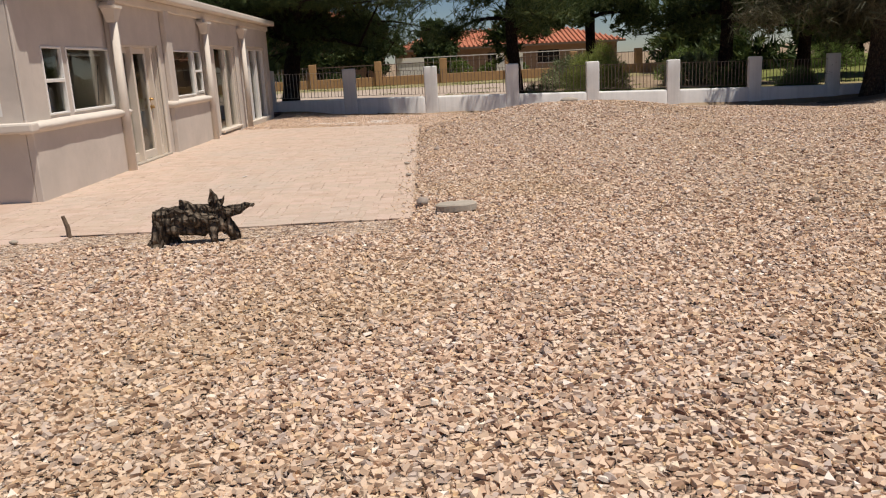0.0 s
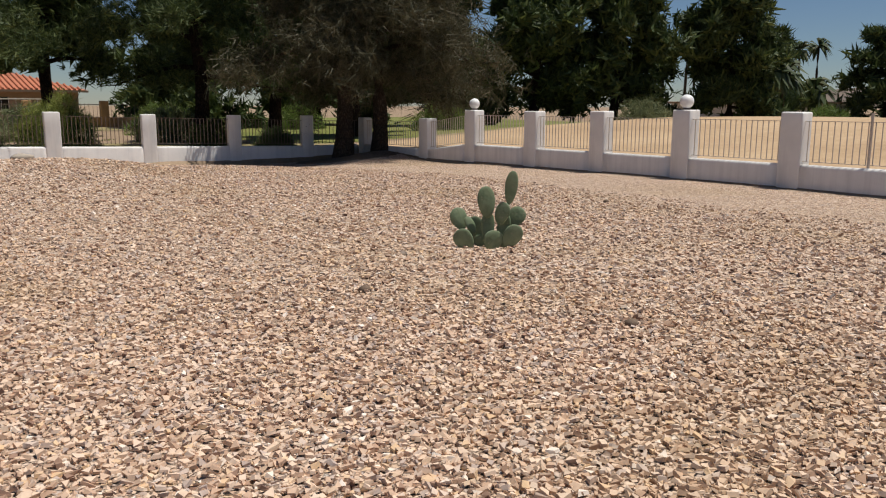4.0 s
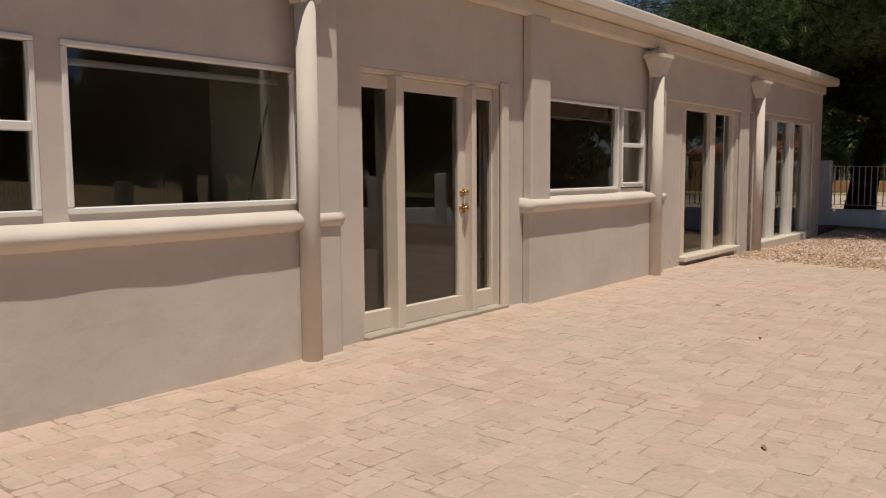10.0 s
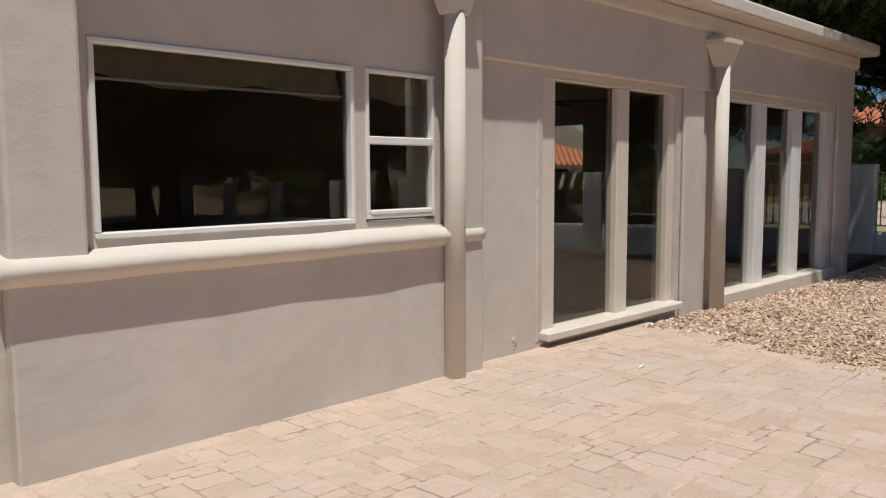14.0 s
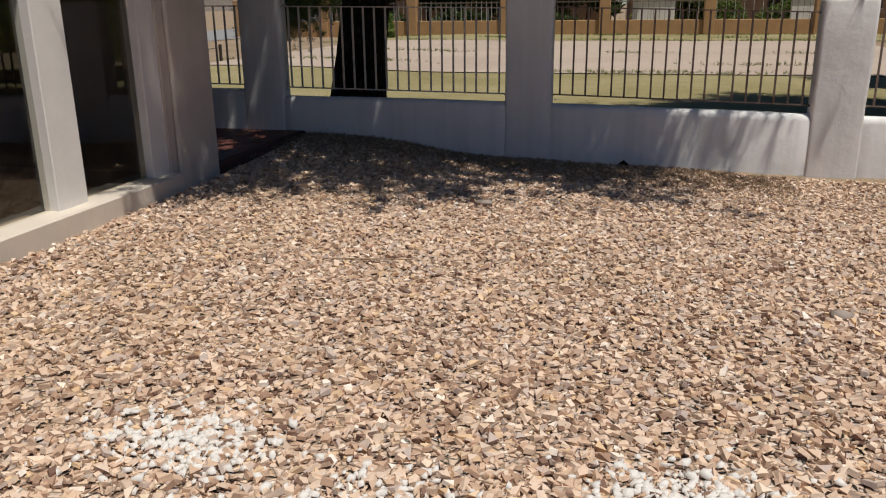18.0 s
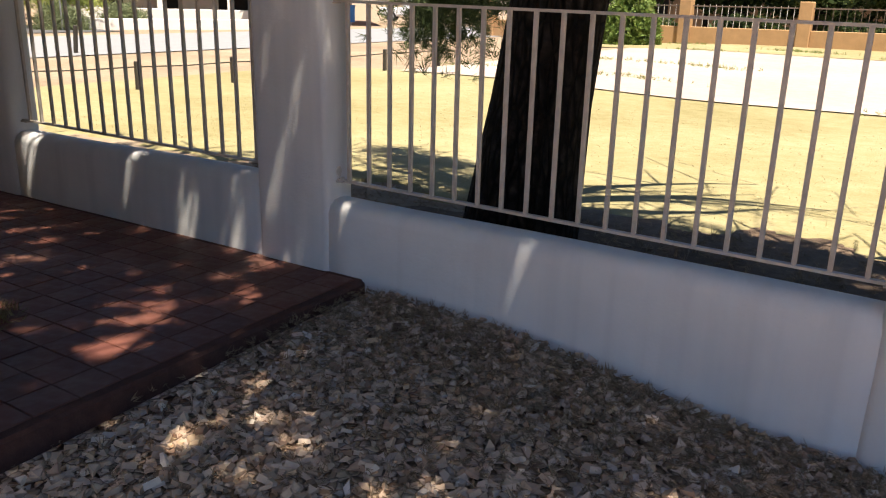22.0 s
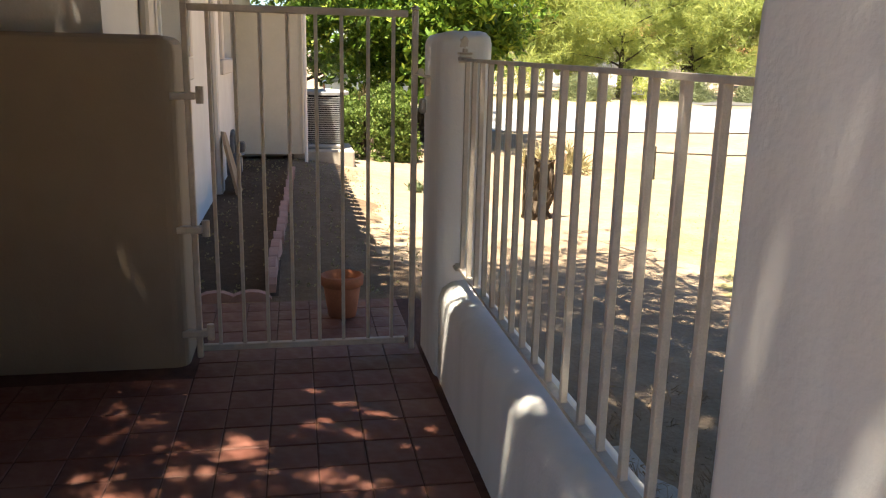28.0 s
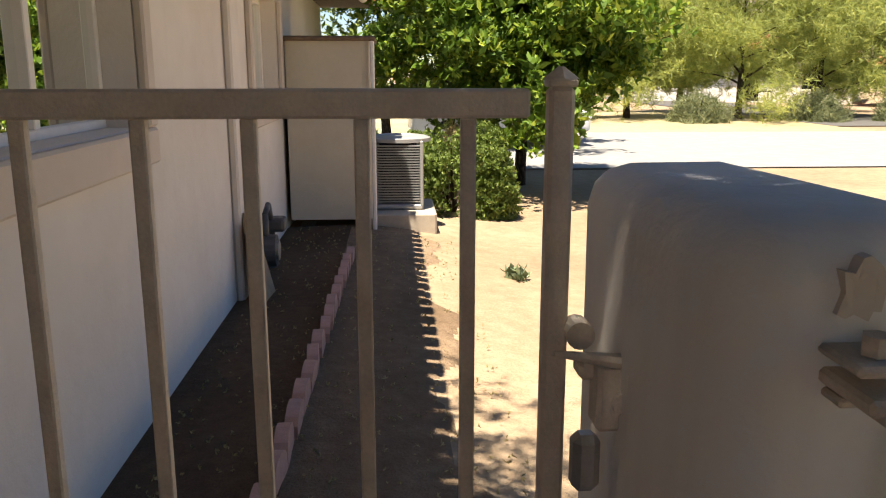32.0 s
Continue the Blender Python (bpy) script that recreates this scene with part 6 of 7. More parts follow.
# feathery trees in the yard's corner
tree("feathery_tree", (20.55, 22.35, -0.3), 9.5, 0.36, (0.015, 0.0), 3.4, 4.2, 22, 7000, 0.55, FEATHER_T, M_PINEGREY, M_BARKGREY, "grey feathery tree with a thick trunk in the corner", 31, 0.2, 0.6)
tree("feathery_tree", (22.75 - 0.9, 22.15, -0.3), 9.0, 0.31, (0.06, 0.0), 3.2, 4.6, 24, 8000, 0.6, FEATHER_T, M_PINEGREY, M_BARKGREY, "grey feathery tree with drooping sprays in the corner", 33, 0.24, 0.6)
# golf course trees
for k, (x, y, h, s, sd) in enumerate(((50, 43, 16, 5.5, 41), (57, 41, 17, 6, 42), (45, 50, 15, 5.5, 43), (64, 35, 15, 5, 44), (88, 20, 17, 6, 45), (40, 60, 15, 6, 46), (28, 58, 14, 6, 47))):
    tree("pine_tree", (x, y, float(outside(x, y))), h, 0.4, (0, 0), 1.6, s, 26, 5200, 0.9, PINEFAR_T, M_PINE, M_BARK, "large dark pine on the golf course", sd, 0.16, 0.7, group="golf course pines")
for k, (x, y, h, s) in enumerate(((98, 52, 11, 5), (112, 44, 12, 6), (120, 66, 13, 6), (106, 30, 9, 5), (128, 38, 12, 6), (122, 22, 10, 5), (140, 52, 14, 7))):
    tree("pine_tree", (x, y, -0.4), h, 0.35, (0, 0), 1.0, s, 16, 1300, 1.3, PINEFAR_T, M_PINE, M_BARK, "dark tree in the line beyond the golf course", 160 + k, 0.16, 0.8, group="trees beyond the golf course")
for k, (x, y) in enumerate(((38, 39), (52, 34), (70, 30), (78, 24), (34, 52), (14, 42), (22, 46), (20, 38.5))):
    bush("shrub", (x, y, float(outside(x, y)) - 0.2), (2.2, 2.2, 2.2), 700, 0.5, FINE_T, M_BRUSH if k % 2 else M_HEDGE, "rounded green shrub on the golf course", 60 + k, group="golf course shrubs")
bush("yellow_shrub", (12.6, 29.6, -0.3), (1.5, 1.3, 2.6), 1500, 0.3, FINE_T, M_PALO, "yellow green shrub behind the fence", 71)
bush("grey_shrub", (9.9, 29.0, -0.3), (0.9, 0.7, 0.75), 600, 0.22, BLADE_T, M_BRUSH, "grey green tufted shrub behind the fence", 72)
bush("dark_shrub", (17.0, 25.9, -0.25), (0.9, 0.7, 1.3), 900, 0.25, FINE_T, M_PINE, "dark green shrub against the fence", 73)
bush("dark_shrub", (19.6, 26.0, -0.25), (0.8, 0.7, 1.0), 700, 0.25, FINE_T, M_PINE, "dark green shrub against the fence", 74)

# shade trees and hedges before the far houses
for k, (x, y, h, sp_) in enumerate(((-15.5, 65, 7.0, 3.2), (-9.5, 66, 7.5, 3.4), (-4.5, 65.5, 7.0, 3.2), (0.2, 66.5, 6.2, 2.8), (6.5, 70, 5.0, 2.2))):
    tree("dark_tree", (x, y, -0.2), h, 0.16, (0, 0), 1.4, sp_, 18, 2600, 0.45, LEAF_T, M_PINE, M_BARK, "dark shade tree before the far house", 210 + k, 0.08, 0.7, 0.6, 8, group="shade trees before the far houses")
for k, (x, y, w, hh) in enumerate(((-12, 62.5, 2.6, 1.5), (-6.5, 62.6, 2.4, 1.4), (-1.5, 62.4, 2.2, 1.2), (4.5, 69, 1.6, 2.3), (7.5, 69.5, 2.4, 2.1), (12.5, 69.5, 2.6, 2.0))):
    bush("hedge", (x, y, -0.2), (w, 0.8, hh), 900, 0.3, LEAF_T, M_HEDGE if k > 2 else M_PINE, "clipped dark green hedge before the far house", 230 + k, "hedge", group="hedges before the far houses")
bush("green_shrub", (-10.7, 57.5, -0.3), (1.5, 1.3, 2.7), 1200, 0.28, LEAF_T, M_HEDGE, "bright green shrub before the block wall", 240)
# side yard plants
tree("citrus_tree", (-16.2, 26.1, -0.4), 4.6, 0.11, (0.03, 0.0), 0.95, 2.5, 24, 12000, 0.2, LEAF_T, M_CITRUS, M_BARKGREY, "round glossy citrus tree in the side yard", 81, 0.02, 0.75, 0.75, 10, up=0.5)
bush("clipped_shrub", (-13.3, 24.6, -0.3), (0.75, 0.85, 1.25), 4600, 0.085, LEAF_T, M_HEDGE, "clipped dense green shrub beside the air conditioner", 83, shell=0.9, boxy=0.55)
tree("dark_tree", (-24, 26.5, -0.4), 6.5, 0.2, (0, 0), 1.0, 3.4, 20, 3500, 0.3, LEAF_T, M_HEDGE, M_BARKGREY, "green shade tree beside the road", 85, 0.05, 0.7)
tree("dark_tree", (-23, 23.6, -0.4), 5.5, 0.15, (0, 0), 0.8, 2.6, 18, 3000, 0.22, LEAF_T, M_HEDGE, M_BARKGREY, "green shade tree behind the side yard", 86, 0.05, 0.7)
bush("dry_bush", (-15.6, 24.6, -0.35), (0.6, 0.6, 1.3), 500, 0.22, FINE_T, M_TUFT, "leafless brown bush behind the air conditioner", 87)
bush("brush_pile", (-12.2, 27.6, -0.35), (0.9, 0.5, 0.3), 260, 0.3, BLADE_T, M_TUFT, "low pile of dry cut brush on the dirt", 88)
bush("small_cactus", (-9.3, 24.9, -0.28), (0.12, 0.1, 0.22), 40, 0.12, LEAF_T, M_CACTUS, "tiny cactus on bare dirt", 89, "cactus", stems=False)
# palo verde trees across the road
for k, (x, y, h, s) in enumerate(((-37, 34, 5.0, 3.6), (-36, 38.5, 5.6, 4.2), (-38, 43.0, 5.4, 4.4), (-36.5, 46.5, 4.8, 3.4), (-42, 38, 5.6, 4.0), (-43, 31, 5.2, 4.0), (-44, 46, 5.6, 3.6), (-39, 28, 5.0, 3.8))):
    tree("palo_verde", (x, y, float(outside(x, y))), h, 0.16, (0.05 * (-1) ** k, 0), 0.7, s, 16, 3600, 0.42, FINE_T, M_PALO, M_BARKGREY, "airy yellow green palo verde tree", 90 + k, 0.06, 0.8, 0.7, 8, up=0.55, group="palo verde trees across the road")
for k, (x, y) in enumerate(((-34, 36), (-34.5, 41), (-33.8, 44.5), (-35, 49), (-38, 51), (-36, 31))):
    bush("roadside_shrub", (x, y, float(outside(x, y))), (1.5, 1.3, 1.3), 700, 0.35, FINE_T, M_BRUSH, "grey green roadside shrub", 110 + k, group="roadside shrubs")


def palm(at, h, seed, r=0.18, crown=2.2):
    at = Vector(at)
    t = thing("palm_tree", at, "tall slender palm against the sky", "palm", "palms beyond the golf course")
    bm = bmesh.new()
    tube(bm, [(at + Vector((0.1 * math.sin(k + seed), 0, h * k / 6 - (0.3 if k == 0 else 0))), r * (1.2 if k == 0 else 1)) for k in range(7)], 8)
    part("trunk", bm, M_BARKGREY, t, smooth=True)
    bm = bmesh.new()
    rg = random.Random(seed)
    for k in range(46):
        a, e = rg.uniform(0, 6.28), rg.uniform(-0.9, 1.2)
        way = Vector((math.cos(a) * math.cos(e), math.sin(a) * math.cos(e), math.sin(e)))
        side = way.cross(Vector((0, 0, 1))).normalized() * crown * 0.13
        p = at + Vector((0, 0, h))
        mid, tip = p + way * crown * 0.6, p + way * crown - Vector((0, 0, crown * 0.35))
        a0, b0, c0, d0, e0 = [bm.verts.new(q) for q in (p, mid + side, tip, mid - side, mid + Vector((0, 0, crown * 0.08)))]
        bm.faces.new((a0, b0, e0)), bm.faces.new((b0, c0, e0)), bm.faces.new((c0, d0, e0)), bm.faces.new((d0, a0, e0))
    part("frond_head", bm, M_PALM, t)


for k, (dx, dy, dist, h) in enumerate(((0.805, 0.585, 120, 13.5), (0.81, 0.577, 135, 9.5), (0.817, 0.57, 130, 10.5), (0.823, 0.565, 140, 8.5), (0.86, 0.508, 95, 5.6), (0.866, 0.497, 97, 5.2), (0.867, 0.493, 150, 10.5), (0.873, 0.485, 150, 11.2), (0.881, 0.468, 155, 12.0), (0.884, 0.47, 110, 3.6), (0.79, 0.605, 140, 9.0))):
    palm((5.67 + dx * dist, -3.0 + dy * dist, -0.3), h, 130 + k, 0.2, 2.4 if h > 6 else 3.0)
palm((-34.2, 58.6, -0.2), 2.4, 150, 0.14, 1.3)
palm((-36.5, 60.5, -0.2), 2.8, 151, 0.14, 1.4)

# ---- far walls, houses, vehicles, hills ----
ob_wall = thing("block_wall", (4, 60, -0.2), "low ochre block wall with pillars and iron panels", "wall", "", "structure")
for k in range(-4, 5):
    x = 1.5 + k * 5.2
    part("pillar", boxes(((x - 0.28, 59.7, -0.6), (x + 0.28, 60.25, 1.75)), bevel=0.03), M_OCHRE, ob_wall)
    part("plinth", boxes(((x + 0.28, 59.85, -0.6), (x + 4.92, 60.1, 0.55)), bevel=0.02), M_OCHRE, ob_wall)
    me = bar_mesh(1.0, M_HOUSEWHITE if k < -1 else M_IRONDARK)
    for m in range(16):
        shared("bar", me, ob_wall, (x + 0.5 + m * 0.28, 59.97, 0.55))
    part("rail", boxes(((x + 0.28, 59.95, 1.45), (x + 4.92, 60.0, 1.5))), M_IRONDARK, ob_wall)
wf = thing("white_fence", (11, 66, 0), "tall white iron fence with white panels", "fence")
for k in range(34):
    shared("bar", bar_mesh(1.9, M_HOUSEWHITE), wf, (3.0 + k * 0.5, 66, 0.1))
for a, b in ((2.8, 5.2), (11.5, 13.8)):
    part("panel", boxes(((a, 66.1, 0.0), (b, 66.25, 1.9))), M_HOUSEWHITE, wf)
part("rail", boxes(((2.8, 65.97, 1.85), (20, 66.03, 1.92))), M_HOUSEWHITE, wf)


def far_house(at, turn, w, d, h, roof_h, wall_mat, label, openings, porch=False, over=0.7):
    """A single-storey house: walls with real openings in front, hipped tile roof."""
    t = thing("house", at, label, "house")
    m = Matrix.Translation(at) @ Matrix.Rotation(turn, 4, "Z")
    put = lambda bm: (bmesh.ops.transform(bm, matrix=m, verts=bm.verts), bm)[1]
    bm = boxes(((-w / 2, 0.3, -0.5), (w / 2, d, h)))
    part("wall", put(bm), wall_mat, t)
    xs = sorted(openings)
    last = -w / 2
    for x, ww, z0, z1 in xs:
        fields = [((last, 0, -0.5), (x, 0.3, h)), ((x, 0, z1), (x + ww, 0.3, h))] + ([((x, 0, -0.5), (x + ww, 0.3, z0))] if z0 > 0 else [])
        for f in fields:
            part("front_wall", put(boxes(f)), wall_mat, t)
        last = x + ww
    part("front_wall", put(boxes(((last, 0, -0.5), (w / 2, 0.3, h)))), wall_mat, t)
    for x, ww, z0, z1 in xs:
        # a black slab stands for the unlit room behind each opening
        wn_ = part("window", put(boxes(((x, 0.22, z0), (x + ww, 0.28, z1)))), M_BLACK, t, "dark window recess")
        part("sill", put(boxes(((x - 0.08, -0.06, z0 - 0.08), (x + ww + 0.08, 0.06, z0)))), M_HOUSEWHITE, wn_)
    bm = bmesh.new()
    a, b = w / 2 + over, d + over
    e = [bm.verts.new(p) for p in ((-a, -over, h), (a, -over, h), (a, b, h), (-a, b, h))]
    r = [bm.verts.new(p) for p in ((-a + d * 0.55, d / 2, h + roof_h), (a - d * 0.55, d / 2, h + roof_h))]
    for f in ((e[0], e[1], r[1], r[0]), (e[1], e[2], r[1]), (e[2], e[3], r[0], r[1]), (e[3], e[0], r[0]), (e[3], e[2], e[1], e[0])):
        bm.faces.new(f)
    rf = part("roof", put(bm), M_ROOFTILE, t, "red clay tile roof")
    n = int(2 * a / 0.45)
    for k in range(n):
        x = -a + 0.2 + k * 0.45
        f = min(1, max(0.02, (min(x + a, a - x)) / (d * 0.55)))
        part("tile_ridge", put(rod(bmesh.new(), (x, -over - 0.03, h + 0.06), (x, -over + (d / 2 + over) * f, h + 0.06 + roof_h * f), 0.1, seg=6)), M_ROOFTILE, rf)
    part("fascia", put(boxes(((-a, -over - 0.05, h - 0.2), (a, -over + 0.02, h - 0.02)))), M_OLDWOOD, t)
    if porch:
        for x in (-w * 0.32, -w * 0.12, w * 0.1, w * 0.3):
            part("porch_column", put(boxes(((x - 0.2, -over + 0.1, -0.4), (x + 0.2, -over + 0.5, h - 0.02)), bevel=0.03)), wall_mat, t)
        part("porch_wall", put(boxes(((-w * 0.45, -over - 0.4, -0.4), (w * 0.45, -over - 0.1, 0.75)), bevel=0.03)), M_HOUSEWHITE, t)
    return t


far_house((-9, 71, 0), 0.0, 20, 10, 4.6, 2.2, M_HOUSE, "tan house with a red tile roof beyond the wall", ((-6, 1.8, 0.9, 2.1), (-1, 1.4, 0.9, 2.1), (4, 2.2, 0.0, 2.1)))
far_house((13.5, 76, 0), 0.05, 22, 10, 2.75, 1.7, M_HOUSE, "tan house with a long red tile roof beyond the fence", ((-7, 2.0, 0.9, 2.1), (-2, 1.2, 0.0, 2.1), (3, 2.2, 0.9, 2.1)))
far_house((-41.5, 60.0, -0.2), 0.72, 20, 10, 2.15, 1.95, M_HOUSEWHITE, "white house with a red tile roof and a porch", ((-7.5, 2.4, 0.5, 1.8), (-3, 1.4, 0.0, 1.85), (1, 2.6, 0.5, 1.8), (6, 1.6, 0.6, 1.8)), True, 2.2)
far_house((-56, 47, -0.2), 1.0, 14, 10, 3.4, 1.0, M_HOUSEWHITE, "white house half hidden behind palo verde trees", ((-5, 2.0, 0.8, 2.3), (0, 1.4, 0.0, 2.2), (4, 1.6, 0.8, 2.2)))
far_house((-24, 92, -0.2), 0.35, 18, 9, 2.9, 1.8, M_HOUSEWHITE, "pale house at the end of the street", ((-6, 2.4, 0.6, 2.2), (0, 1.4, 0.0, 2.2), (4, 2.6, 0.6, 2.2)))
bm = boxes(((-7, -0.15, -0.6), (7, 0.15, 0.42)), bevel=0.02)
bmesh.ops.transform(bm, matrix=Matrix.Translation((-31.7, 51.3, -0.2)) @ Matrix.Rotation(1.2, 4, "Z"), verts=bm.verts)
solid("street_wall", bm, M_HOUSEWHITE, "low white garden wall across the street", "wall")
sign = thing("road_sign", (-32.8, 43.9, -0.4), "grey back of an eight-sided road sign on a thin pole", "road sign")
part("pole", rod(bmesh.new(), (-32.8, 43.9, -0.6), (-32.8, 43.9, 2.2), 0.035, seg=8), M_STEEL, sign)
bm = bmesh.new()
rod(bm, (-32.77, 43.87, 1.93), (-32.75, 43.85, 1.93), 0.29, seg=8)
part("sign_plate", bm, M_DARKMETAL, sign)

# clubhouse beyond the golf course: low, white and flat-roofed
ch = thing("clubhouse", (112, 62, -0.6), "low white flat-roofed clubhouse beyond the golf course", "building")
cm = Matrix.Translation((112, 62, -0.6)) @ Matrix.Rotation(-0.55, 4, "Z")
# the windows are black slabs in place of dark rooms
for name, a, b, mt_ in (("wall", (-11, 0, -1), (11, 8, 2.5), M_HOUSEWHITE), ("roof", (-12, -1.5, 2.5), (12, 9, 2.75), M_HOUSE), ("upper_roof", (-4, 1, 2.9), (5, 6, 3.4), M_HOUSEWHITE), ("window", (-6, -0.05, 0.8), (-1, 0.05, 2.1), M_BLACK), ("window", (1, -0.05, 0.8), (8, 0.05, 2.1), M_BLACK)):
    bm = boxes((a, b))
    bmesh.ops.transform(bm, matrix=cm @ Matrix.Rotation(math.pi / 2 + 1.1, 4, "Z"), verts=bm.verts)
    part(name, bm, mt_, ch)


def ridge(name, centre, length, depth, height, turn, seed, label):
    xs, ys = np.linspace(-1, 1, 60), np.linspace(-1, 1, 20)
    gx_, gy_ = np.meshgrid(xs, ys)
    z = np.array([[noise.fractal(Vector((x * 2.5 + seed, y * 1.5, 0)), 1.0, 2.0, 5) for x in xs] for y in ys])
    z = height * (np.cos(gx_ * np.pi / 2) ** 1.2) * (np.cos(gy_ * np.pi / 2)) * (0.75 + 0.45 * z) - 2
    ca, sa = math.cos(turn), math.sin(turn)
    X, Y = gx_ * length / 2, gy_ * depth / 2
    v = np.stack([centre[0] + X * ca - Y * sa, centre[1] + X * sa + Y * ca, z], -1).reshape(-1, 3)
    i, j = np.meshgrid(np.arange(59), np.arange(19))
    a = (j * 60 + i).ravel()
    f = np.stack([a, a + 1, a + 61, a + 60], -1)
    tagged(new(name, from_arrays(name, v, f.ravel(), np.full(len(f), 4), M_HILL)), label, "hill", "", "structure")


ridge("backdrop_hill_west", (-420, 300), 620, 240, 74, 0.95, 3.0, "bare brown desert hill above the houses")
ridge("backdrop_hill_east", (1500, 700), 420, 300, 40, -1.0, 7.0, "distant grey desert peak beyond the palms")


# vehicles
def vehicle(at, turn, body_mat, label, pickup=False):
    t = thing("car", at, label, "car")
    m = Matrix.Translation(at) @ Matrix.Rotation(turn, 4, "Z")
    put = lambda bm: (bmesh.ops.transform(bm, matrix=m, verts=bm.verts), bm)[1]
    bm = boxes(((-2.35, -0.92, 0.38), (2.35, 0.92, 1.0)), bevel=0.12, seg=3)
    body = part("body", put(bm), body_mat, t, smooth=True)
    bm = bmesh.new()
    x0, x1 = (-0.6, 1.1) if pickup else (-2.2, 1.1)
    lo = [bm.verts.new(p) for p in ((x0, -0.86, 1.0), (x1, -0.86, 1.0), (x1, 0.86, 1.0), (x0, 0.86, 1.0))]
    hi = [bm.verts.new(p) for p in ((x0 + 0.25, -0.7, 1.72), (x1 - 0.7, -0.7, 1.72), (x1 - 0.7, 0.7, 1.72), (x0 + 0.25, 0.7, 1.72))]
    bm.faces.new(hi)
    for k in range(4):
        bm.faces.new((lo[k], lo[(k + 1) % 4], hi[(k + 1) % 4], hi[k]))
    bmesh.ops.bevel(bm, geom=bm.edges[:], offset=0.06, segments=2, affect="EDGES")
    part("cabin", put(bm), body_mat, t, smooth=True)
    for s in (-1, 1):
        for a, b in ((x0 + 0.35, (x0 + x1) / 2 - 0.25), ((x0 + x1) / 2 - 0.18, x1 - 0.62)):
            part("window", put(boxes(((a, s * 0.76, 1.12), (b, s * 0.82, 1.6)), bevel=0.01)), M_BLACK, t, "dark tinted glass")
        for x in (-1.45, 1.45):
            bm = bmesh.new()
            rod(bm, (x, s * 0.72, 0.36), (x, s * 0.94, 0.36), 0.36, seg=20)
            wh = part("wheel", put(bm), M_RUBBER, t)
            bm = bmesh.new()
            rod(bm, (x, s * 0.93, 0.36), (x, s * 0.955, 0.36), 0.22, seg=16)
            part("rim", put(bm), M_STEEL, wh)
    for y in (-0.65, 0.65):
        part("headlight", put(boxes(((2.3, y - 0.18, 0.72), (2.38, y + 0.18, 0.88)), bevel=0.02)), M_GLOBE, t)
        part("tail_light", put(boxes(((-2.38, y - 0.14, 0.75), (-2.3, y + 0.14, 0.95)), bevel=0.02)), M_TERRACOTTA, t)


vehicle((-24.0, 26.6, float(outside(-24, 26.6)) + 0.03), math.pi / 2 + 0.05, M_CARWHITE, "white sport utility car on the road")
vehicle((-33.0, 72.5, -0.1), 0.5, M_CARWHITE, "white pickup parked before the far houses", True)
for k, (x, y) in enumerate(((-35.2, 64.0), (-33.5, 65.6))):
    b = thing("wheelie_bin", (x, y, -0.1), "blue plastic wheelie bin by the street", "bin", "street bins")
    part("body", boxes(((x - 0.3, y - 0.35, -0.1), (x + 0.3, y + 0.35, 0.95)), bevel=0.04), M_BINBLUE, b)
    part("lid", boxes(((x - 0.33, y - 0.38, 0.95), (x + 0.33, y + 0.38, 1.03)), bevel=0.02), M_BINBLUE, b)

# ---- loose gravel: real chips where the walk passes ----
rs = np.random.RandomState(17)
CHIP_V, CHIP_F = [], []
for k in range(9):
    n_c = rs.randint(3, 6)
    ang = np.sort(rs.uniform(0, 2 * np.pi, n_c)) if k % 3 == 0 else np.linspace(0, 2 * np.pi, n_c, endpoint=False) + rs.uniform(-0.5, 0.5, n_c)
    rad = rs.uniform(0.6, 1.25, n_c)
    lo = [(math.cos(a) * r, 0.75 * math.sin(a) * r, -0.22) for a, r in zip(ang, rad)]
    hi = [(math.cos(a) * r * rs.uniform(0.78, 1.02), 0.75 * math.sin(a) * r * rs.uniform(0.78, 1.02), rs.uniform(0.12, 0.5)) for a, r in zip(ang, rad)]
    CHIP_V.append(lo + hi)
    fs = [tuple(range(n_c, 2 * n_c))]
    for q in range(n_c):
        fs.append((q, (q + 1) % n_c, n_c + (q + 1) % n_c, n_c + q))
    CHIP_F.append(fs)


def lay_chips(name, x0, x1, y0, y1, per_m2, size, keep, seed, label):
    ra = np.random.RandomState(seed)
    n = int((x1 - x0) * (y1 - y0) * per_m2)
    x, y = ra.uniform(x0, x1, n), ra.uniform(y0, y1, n)
    ok = keep(x, y) > ra.uniform(0, 1, n)
    x, y = x[ok], y[ok]
    z = level(x, y) + ra.uniform(0.0, 0.016, len(x))
    m = turns(len(x), ra, x, y, z, size * ra.uniform(0.5, 1.3, len(x)) ** 1.2, 0.3)
    me = scatter_mesh(name, CHIP_V, CHIP_F, m, M_CHIPS)
    me.polygons.foreach_set("use_smooth", [False] * len(me.polygons))
    return tagged(new(name, me), label, "gravel", "", "stuff")


